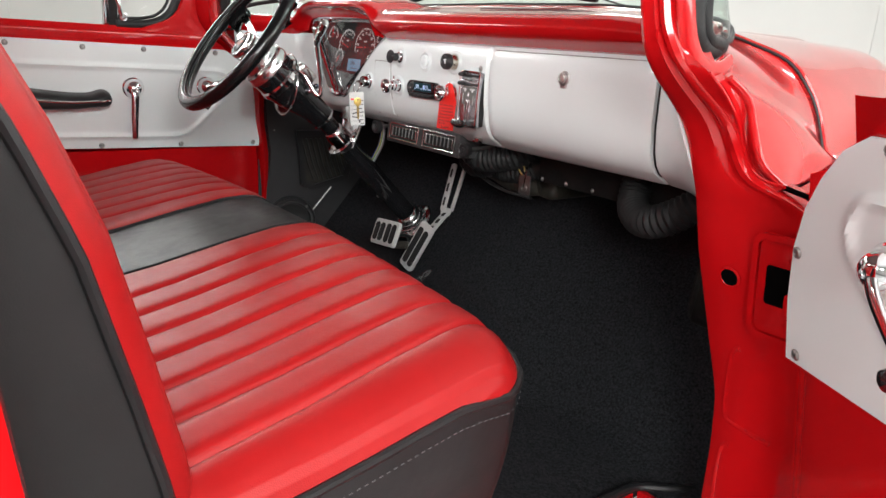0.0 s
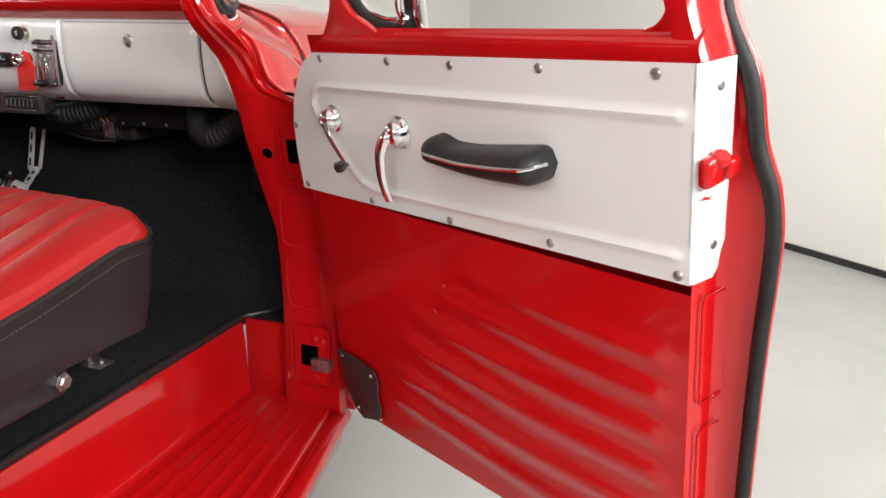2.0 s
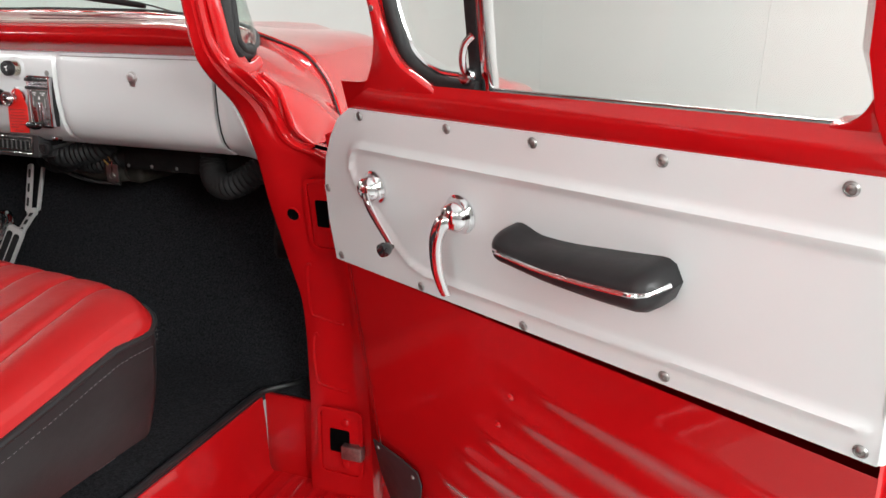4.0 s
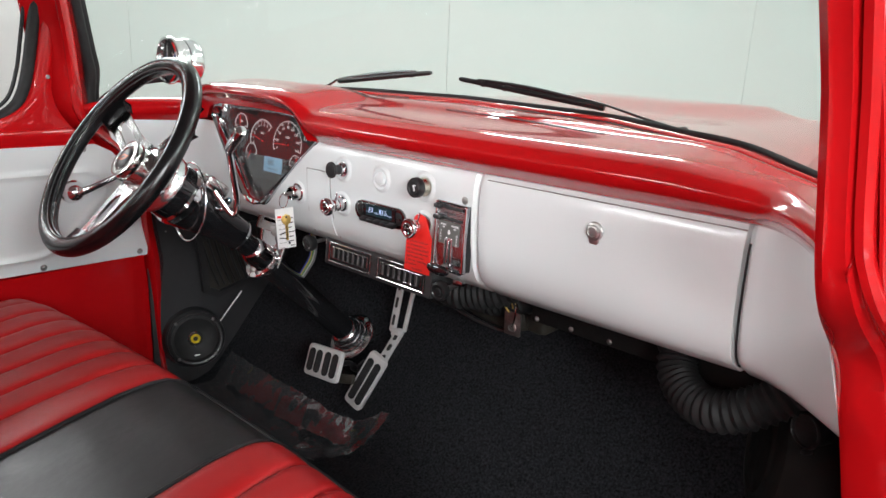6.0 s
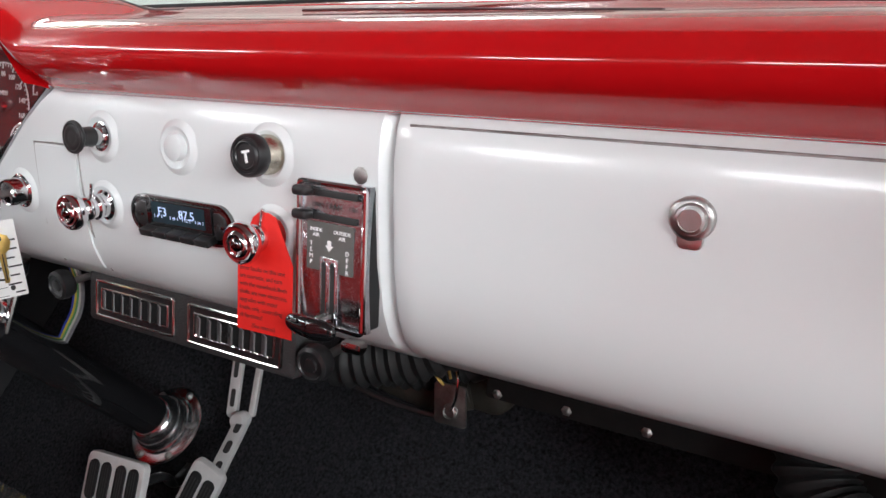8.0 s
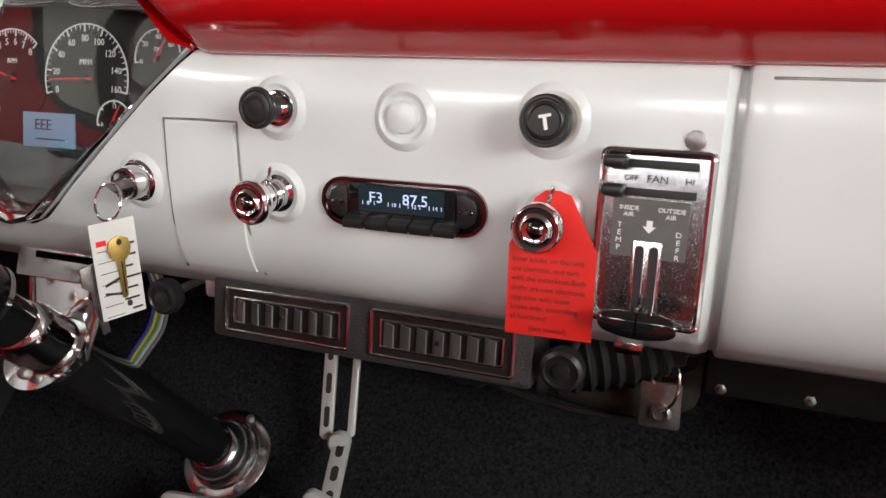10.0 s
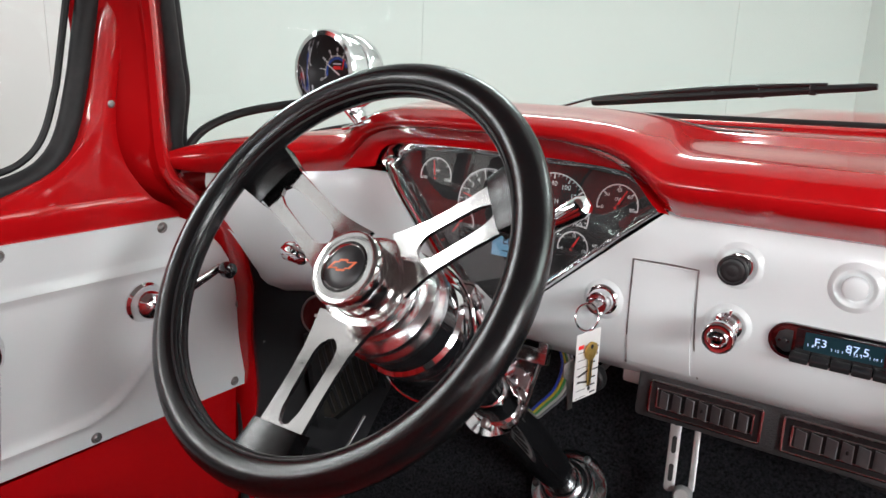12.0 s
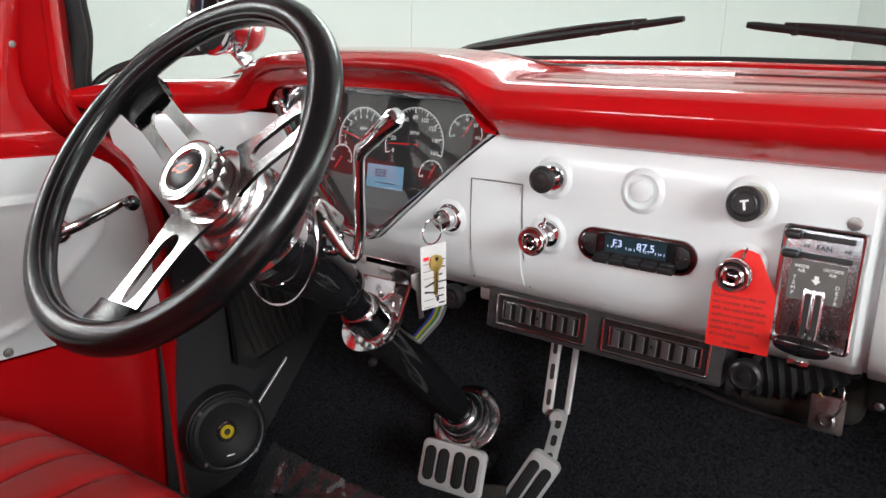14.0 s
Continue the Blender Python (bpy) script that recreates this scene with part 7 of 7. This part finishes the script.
# ---- kick panels and speaker ----
for s in (-1, 1):
    # same board both sides; the right one is coloured darker for its shade
    kp = part("kick_panel", shell([[(s * x, y, z) for y, x in (((1.262, 0.784) if s > 0 else (1.236, 0.780)), (1.32, 0.772), (1.45, 0.754), (1.60, 0.742), (1.70, 0.735))] for z in (0.552, 0.7, 0.9, 1.0, 1.115)], (s * 0.006, 0, 0)), DARKFELT if s < 0 else UNDER, cab, "matt black kick panel")
KX = -0.750
pod = thing("speaker", (KX + 0.03, 1.32, 0.69), "round black door speaker with a yellow cone centre", "speaker")
SD = Vector((0.93, -0.30, 0.20)).normalized()
SM = along((-0.735, 1.322, 0.690), SD)
part("pod", lathe([(0.0774, -0.0237), (0.0743, 0.0000), (0.0711, 0.0079), (0.0679, 0.0095)], SM, 48), BLACK, pod, "moulded black speaker pod")
part("ring", lathe([(0.0679, 0.0079), (0.0675, 0.0142), (0.0632, 0.0166), (0.0600, 0.0158), (0.0585, 0.0118)], SM, 48), BLACK, pod, "black speaker ring")
part("cone", lathe([(0.0592, 0.0126), (0.0521, 0.0150), (0.0474, 0.0118), (0.0190, 0.0032), (0.0158, 0.0032)], SM, 48), RUBBER, pod, "dark paper cone")
part("tweeter_ring", lathe([(0.0186, 0.0024), (0.0186, 0.0095), (0.0166, 0.0111), (0.0154, 0.0079)], SM, 32), ALU, pod, "bright tweeter ring")
part("tweeter", lathe([(0.0120, 0.0085), (0.0095, 0.0100), (0.0075, 0.0112), (0.0060, 0.0085), (0.0056, 0.0085)], SM, 28), YELLOW, pod, "yellow tweeter ring")
part("tweeter_dome", lathe([(0.0120, 0.0078), (0.0058, 0.0082), (0.0040, 0.0105), (0, 0.0115)], SM, 24), BLACK, pod, "small black tweeter dome")
part("tweeter_seat", lathe([(0.0156, 0.0071), (0.0118, 0.0079)], SM, 28), RUBBER, pod)
part("mark", rbox(0.014, 0.0022, 0.0004, at(SM, 0, -0.041, 0.0122), 0), MARK, pod)
for k in range(4):
    a = radians(45 + 90 * k)
    part("screw", lathe([(0, 0.003), (0.0024, 0.0020), (0.0045, 0)], at(SM, 0.063 * math.cos(a), 0.063 * math.sin(a), 0.0160), 10), STEEL, pod)
# kick panel screws
for y, z in ((1.262, 0.905), (1.262, 0.80), (1.262, 0.61), (1.30, 1.055), (1.285, 0.965)):
    part("panel_screw", lathe([(0, 0.003), (0.0035, 0.0026), (0.0052, 0)], along((-0.779 + 0.16 * (y - 1.28), y, z), (1, 0, 0)), 12), STEEL, cab, "small panel screw")
# a round bolt head on the toe board
part("toe_bolt", lathe([(0, 0.006), (0.005, 0.0055), (0.008, 0.003), (0.009, 0), (0.009, -0.003)], along((-0.5905, 1.546, 0.7845), (0, -0.78, 0.62)), 16), STEEL, cab, "steel bolt head on the toe board")
# fresh-air door in the left kick panel
fv = thing("fresh_air_vent", (-0.745, 1.45, 0.87), "black framed fresh-air vent behind the steering column", "vent")
FM = axes((-0.742, 1.435, 0.868), (0.05, 1, 0), (0, -0.0, 1))
o = [(-0.098, 0.100), (0.090, 0.100), (0.098, 0.02), (0.075, -0.055), (-0.045, -0.085), (-0.080, -0.065), (-0.085, 0.0)]
i_ = [(x * 0.82, y * 0.80) for x, y in o]
part("frame", ring(o, i_, 0.012, FM), BLACK, fv, "raised black vent frame")
part("flap", prism(i_, 0.003, FM, 0), BROWNPIPE, fv, "dark slatted flap")
for k in range(9):
    x = -0.06 + 0.016 * k
    part("rib", tube([FM @ Vector((x - 0.02, 0.075, 0.006)), FM @ Vector((x, 0.0, 0.008)), FM @ Vector((x + 0.022, -0.055, 0.006))], 0.0032, 6), DARKFELT if k % 3 == 1 else BLACK, fv, "vent rib")
part("stay", tube([(-0.712, 1.445, 0.794), (-0.730, 1.372, 0.700)], 0.0028, 8), STEEL, fv, "thin stay rod")
# oval badge plate below the left dash
bp = thing("badge_plate", (-0.601, 1.24, 1.06), "small oval dark badge below the dash", "badge")
bmx = along((-0.601, 1.232, 1.062), (0.5, -0.86, 0.1))
part("disc", lathe([(0, 0.002), (0.026, 0.002), (0.028, 0.0)], bmx, 32), GLOSSBLACK, bp)
part("edge", lathe([(0.0265, 0.001), (0.028, 0.003), (0.0295, 0.001)], bmx, 32), STEEL, bp, "thin bright rim")
part("bar", rbox(0.022, 0.004, 0.0004, at(bmx, 0, 0, 0.0024), 0), MARK, bp)

# ---- pedals ----
def pad(name, corners_m, w, h, slots, parent):
    pb = part(name, prism(rrect(w, h, 0.010, 5), 0.010, corners_m, 0.003), PADMETAL, parent, "brushed aluminium pedal pad")
    iw = 0.0185 if len(slots) > 2 else 0.0155
    for x, l in slots:
        part("insert", prism(rrect(iw, l, iw * 0.48, 5, cx=x), 0.0022, at(corners_m, 0, 0, 0.0098), 0.0006), RUBBER, pb, "black rubber pedal insert")
        for k in range(-1, 2):
            part("groove", rbox(0.0012, l * 0.86, 0.0004, at(corners_m, x + 0.0042 * k, 0, 0.0121), 0), INK, pb)
    return pb


brk = thing("brake_pedal", (-0.32, 1.44, 0.72), "brushed aluminium brake pedal with rubber inserts", "pedal")
BM = axes((-0.296, 1.388, 0.752), (0.99, 0.04, 0.08), (-0.06, 0.38, 0.92))
pad("pad", BM, 0.106, 0.069, [(-0.036, 0.050), (-0.013, 0.050), (0.014, 0.052), (0.037, 0.052)], brk)
part("arm", tube(spline([BM @ Vector((0.02, 0.0, -0.002)), BM @ Vector((0.025, 0.01, -0.05)), Vector((-0.29, 1.47, 0.712)), Vector((-0.29, 1.53, 0.74))], 5), 0.010, 8, flat=0.5), BLACK, brk, "black pedal arm")
part("arm_plate", rbox(0.05, 0.02, 0.012, BM @ pose(0.058, -0.02, -0.012, 0, 0, 10), 0.003), BROWNPIPE, brk)
gas = thing("accelerator_pedal", (-0.15, 1.42, 0.74), "brushed aluminium accelerator pedal on a drilled arm", "pedal")
TOPP, LOWP = Vector((-0.166, 1.428, 0.796)), Vector((-0.219, 1.404, 0.682))
GY = (TOPP - LOWP).normalized()
GMx = axes((TOPP + LOWP) / 2, Vector((0.89, 0.0, -0.445)) + Vector((0, 0.15, 0)), GY)
pad("pad", GMx, 0.046, (TOPP - LOWP).length + 0.012, [(-0.0098, 0.112), (0.0098, 0.112)], gas)
J = Vector((-0.1885, 1.4982, 0.8237))


def link(name, a, b, w, parent, holes):
    a, b = Vector(a), Vector(b)
    Y = (b - a).normalized()
    m = axes((a + b) / 2, Vector((1, 0.25, 0)), Y)
    l = (b - a).length
    lk = part(name, prism(rrect(w, l + w, w * 0.49, 6), 0.007, m, 0.0015), PADMETAL, parent, "drilled satin metal link")
    for k in range(holes):
        part("slot", prism(rrect(w * 0.42, l / holes * 0.62, w * 0.2, 4, cy=-l / 2 + l * (k + 0.5) / holes), 0.0006, at(m, 0, 0, 0.007), 0), INK, lk)


link("lower_link", GMx @ Vector((0.012, 0.050, -0.004)), J, 0.020, gas, 3)
link("upper_link", J + Vector((-0.005, 0.010, 0.006)), (-0.230, 1.535, 0.935), 0.015, gas, 3)
link("cable_link", J + Vector((0.004, 0.012, 0.006)), (-0.186, 1.560, 0.945), 0.0085, gas, 0)
part("pivot", lathe([(0, 0.012), (0.009, 0.012), (0.0115, 0.009), (0.0115, -0.006)], along(J, (0.2, -0.9, 0.3)), 20), PADMETAL, gas, "round pivot boss")

# ---- hoses, duct, relay and wires under the dash ----
def hose(name, pts, r, label, n=8, pitch=0.011):
    c = [Vector(p) for p in pts]
    sp = spline(c, 14)
    L = sum((b - a).length for a, b in zip(sp[:-1], sp[1:]))
    k = int(L / (pitch / 6))
    dist = [0.0]
    for a, b in zip(sp[:-1], sp[1:]):
        dist.append(dist[-1] + (b - a).length)
    P, R = [], []
    for i in range(k + 1):
        d = L * i / k
        P.append(Vector([interp(d, dist, [q[j] for q in sp]) for j in range(3)]))
        R.append(r + 0.0022 * math.sin(2 * math.pi * d / pitch))
    t = thing(name, tuple(c[0]), label, "hose", "air hoses")
    part("hose_wall", tube(P, R, 18), RUBBER, t)
    for a, b in ((0, 14), (-15, -1)):
        part("cuff", tube([P[a], P[b]], r + 0.0035, 18), BLACK, t, "smooth black hose cuff")
    return t


hose("air_hose", [(0.458, 1.420, 1.10), (0.460, 1.418, 1.035), (0.470, 1.40, 0.998), (0.500, 1.375, 0.982), (0.540, 1.355, 0.982), (0.580, 1.355, 0.998), (0.62, 1.37, 1.03), (0.645, 1.40, 1.075)], 0.0265, "ribbed black air hose looping below the dash")
hose("air_hose", [(0.02, 1.40, 1.02), (0.06, 1.39, 1.010), (0.10, 1.40, 1.015), (0.15, 1.42, 1.03), (0.19, 1.45, 1.07)], 0.027, "ribbed black air hose below the heater control")
hose("air_hose", [(-0.02, 1.45, 1.00), (0.05, 1.46, 0.985), (0.11, 1.47, 0.985), (0.17, 1.49, 1.01)], 0.026, "ribbed black air hose below the heater control")
hose("air_hose", [(-0.10, 1.47, 1.03), (-0.04, 1.45, 0.99), (0.0, 1.44, 0.985), (0.04, 1.45, 1.0)], 0.030, "ribbed black air hose behind the vent unit")
ac = thing("heater_box", (0.05, 1.56, 0.97), "dark stained heater housing under the dash", "heater")
part("casing", rbox(0.34, 0.16, 0.075, Matrix.Translation((0.02, 1.57, 0.975)) @ pose(0, 0, 0, 0, 3, 0), 0.018, 3), BROWNPIPE, ac)
part("duct", tube(spline([(-0.03, 1.50, 0.97), (0.05, 1.485, 0.955), (0.12, 1.48, 0.952), (0.15, 1.49, 0.958)], 5), 0.020, 14), BROWNPIPE, ac, "grimy round duct")
part("lower_cover", tube(spline([(-0.12, 1.50, 0.975), (-0.03, 1.475, 0.948), (0.06, 1.465, 0.934), (0.15, 1.465, 0.934)], 5), 0.004, 8), BLACK, ac)
ev = thing("evaporator_box", (0.35, 1.58, 1.05), "black box and cover below the glove box", "housing")
part("box", rbox(0.46, 0.22, 0.14, Matrix.Translation((0.42, 1.55, 1.075)), 0.012), UNDER, ev)
part("flange", rbox(0.44, 0.012, 0.09, Matrix.Translation((0.41, 1.447, 1.025)), 0.004), UNDER, ev, "black front flange")
for x in (0.203, 0.27, 0.34):
    part("bolt", lathe([(0, 0.003), (0.002, 0.003), (0.003, 0.001), (0.005, 0)], along((x, 1.4405, 0.987 + 0.002 * (x > 0.25)), (0, -1, 0)), 6), STEEL, ev)
kickbox = thing("blower_housing", (0.60, 1.50, 0.85), "dark round blower housing by the kick panel", "blower")
part("drum", lathe([(0, 0.10), (0.085, 0.10), (0.095, 0.092), (0.10, 0.05), (0.10, 0.0)], along((0.66, 1.53, 0.88), (-0.85, -0.45, 0.1)), 36), UNDER, kickbox)
part("drum_ring", lathe([(0.062, 0.100), (0.066, 0.104), (0.070, 0.100)], along((0.66, 1.53, 0.88), (-0.85, -0.45, 0.1)), 36), UNDER, kickbox)
# dark round shape standing for the blower drum's rim; it gives no light
co = thing("dark_round_fitting", (0.64, 1.33, 0.99), "small dark round fitting under the dash end", "lamp")
cm = along((0.650, 1.372, 0.992), (-0.5, -0.85, 0.0)) @ Matrix.Scale(0.8, 4)
part("body", lathe([(0, -0.03), (0.024, -0.03), (0.026, 0.0), (0.0275, 0.004), (0.025, 0.006), (0.0235, 0.002), (0.012, -0.004), (0, -0.006)], cm, 32), RUBBER, co)
part("rim", lathe([(0.0255, 0.003), (0.0275, 0.006), (0.0285, 0.002)], cm, 32), BLACK, co, "thin black rim")
part("stud", rbox(0.010, 0.008, 0.018, at(cm, 0.010, -0.030, 0.004), 0.003), BLACK, co, "small black tab")
re = thing("relay", (0.157, 1.44, 0.965), "small metal relay on a bracket with thin wires", "relay")
RM = axes((0.157, 1.437, 0.966), (1, 0, 0.03), (0, 0, 1))
part("bracket", prism(rrect(0.034, 0.042, 0.003), 0.003, RM, 0.0006), STEEL, re, "dull metal bracket")
part("coil", lathe([(0.0085, 0.003), (0.0085, 0.006), (0.006, 0.0075), (0.0055, 0.005), (0, 0.005)], at(RM, 0.001, -0.006, 0), 24), STEEL, re)
part("wire", tube(spline([RM @ Vector((0.002, -0.004, 0.006)), RM @ Vector((0.012, 0.012, 0.014)), RM @ Vector((0.014, 0.035, 0.012)), RM @ Vector((0.004, 0.052, 0.0)), RM @ Vector((0.006, 0.08, -0.01))], 6), 0.0014, 6), ALU, re, "thin pale wire")
part("wire", tube(spline([RM @ Vector((-0.006, 0.02, 0.004)), RM @ Vector((-0.012, 0.034, 0.010)), RM @ Vector((0.0, 0.04, 0.008)), RM @ Vector((0.004, 0.03, 0.008))], 6), 0.0016, 6), BRASS, re)
loom = thing("wiring", (-0.25, 1.40, 1.0), "bundle of coloured wires hanging below the dash", "wires")
WC3 = (("blue_wire", (0.03, 0.07, 0.45)), ("yellow_wire", (0.65, 0.5, 0.05)), ("green_wire", (0.08, 0.30, 0.10)), ("white_wire", (0.6, 0.6, 0.58)), ("grey_wire", (0.2, 0.2, 0.22)))
for k, (nm, c) in enumerate(WC3):
    wm = surface(nm, tuple(v * 0.92 for v in c), c, (0.4, 0.5), scale=80)
    o = 0.0042 * (k - 2)
    part("wire", tube(spline([(-0.300 + o * 0.4, 1.35, 1.09), (-0.322 + o * 0.7, 1.37, 1.055), (-0.316 + o * 0.9, 1.375, 1.02), (-0.324 + o, 1.375, 0.985), (-0.346 + o, 1.375, 0.955), (-0.368 + o * 0.8, 1.378, 0.930), (-0.410 + o * 0.5, 1.40, 0.905)], 6), 0.0021, 7), wm, loom, "thin coloured wire")
part("plug", rbox(0.022, 0.014, 0.020, Matrix.Translation((-0.222, 1.345, 1.048)), 0.004), WHITEPART, loom, "pale wire connector")

# ---- plastic film on the floor ----
film = thing("plastic_film", (-0.25, 1.2, 0.56), "crumpled clear plastic floor cover in front of the seat", "plastic cover")
rows = []
for i in range(111):
    row = []
    for j in range(81):
        u, v = i / 110, j / 80
        x = -0.72 + (0.50 + 0.11 * sstep((v - 0.70) / 0.30)) * u
        y = 1.02 + 0.395 * v - 0.012 * u
        n = abs(noise.noise(Vector((x * 7, y * 7, 0.3)))) * 0.6 + abs(noise.noise(Vector((x * 19, y * 19, 4.1)))) * 0.4
        ridge = math.exp(-((v - 0.93 + 0.03 * math.sin(u * 9)) / 0.05) ** 2)
        z = 0.563 + 1.25 * max(0.0, y - 1.365) + 0.016 * n + 0.009 * abs(noise.noise(Vector((x * 34, y * 34, 2.2)))) + 0.035 * ridge * n + 0.045 * sstep((u - 0.80) / 0.2) * sstep((v - 0.80) / 0.2) + 0.07 * math.exp(-(x / 0.20) ** 2) * (1.0 if y < 1.36 else 0.8)
        row.append((x, y, z))
    rows.append(row)
fo = part("sheet", grid(rows), FILM, film, "clear crinkled plastic sheet")
part("sheet_edge", tube([r[-1] for r in rows], 0.0012, 6), FILM, film, "rolled edge of the plastic")
fo.visible_shadow = False

# ---- wipers outside the glass ----
def wiper(name, pivot, bend, tip, heel):
    w = thing(name, tuple(pivot), "black wiper arm and blade resting above the cowl", "wiper", "windshield wipers")
    pivot, bend, tip, heel = map(Vector, (pivot, bend, tip, heel))
    top = heel.lerp(tip, 0.45) + Vector((0, -0.002, 0.0085))
    part("arm", tube(spline([pivot, bend, heel + Vector((0, 0, 0.004)), heel.lerp(tip, 0.2) + Vector((0, -0.001, 0.007)), top], 4), [0.0040 - 0.0020 * i / 16 for i in range(17)], 8, flat=0.6), BLACK, w, "slim black wiper arm")
    part("blade_frame", tube([heel.lerp(tip, f) + Vector((0, -0.001, 0.0025 + 0.0045 * math.sin(math.pi * f))) for f in np.linspace(0.08, 0.86, 13)], [0.0020 + 0.0015 * math.sin(math.pi * f) for f in np.linspace(0, 1, 13)], 8), BLACK, w)
    part("blade", tube([heel, heel.lerp(tip, 0.02), heel.lerp(tip, 0.5), heel.lerp(tip, 0.97), tip], [0.0052, 0.0060, 0.0052, 0.0040, 0.0030], 8), RUBBER, w, "black rubber wiper blade")
    for f in (0.15, 0.32, 0.5, 0.66, 0.82):
        part("claw", rbox(0.008, 0.008, 0.011, Matrix.Translation(heel.lerp(tip, f)), 0.002), BLACK, w)
    part("pivot_nut", lathe([(0.007, -0.012), (0.007, 0.002), (0.005, 0.005), (0, 0.006)], Matrix.Translation(pivot), 12), BLACK, w)


wiper("windshield_wiper", (-0.43, 1.492, 1.326), (-0.40, 1.488, 1.336), (-0.0365, 1.4125, 1.3770), (-0.352, 1.470, 1.3445))
wiper("windshield_wiper", (0.405, 1.462, 1.322), (0.345, 1.466, 1.332), (0.0275, 1.4150, 1.3705), (0.2775, 1.4630, 1.3430))
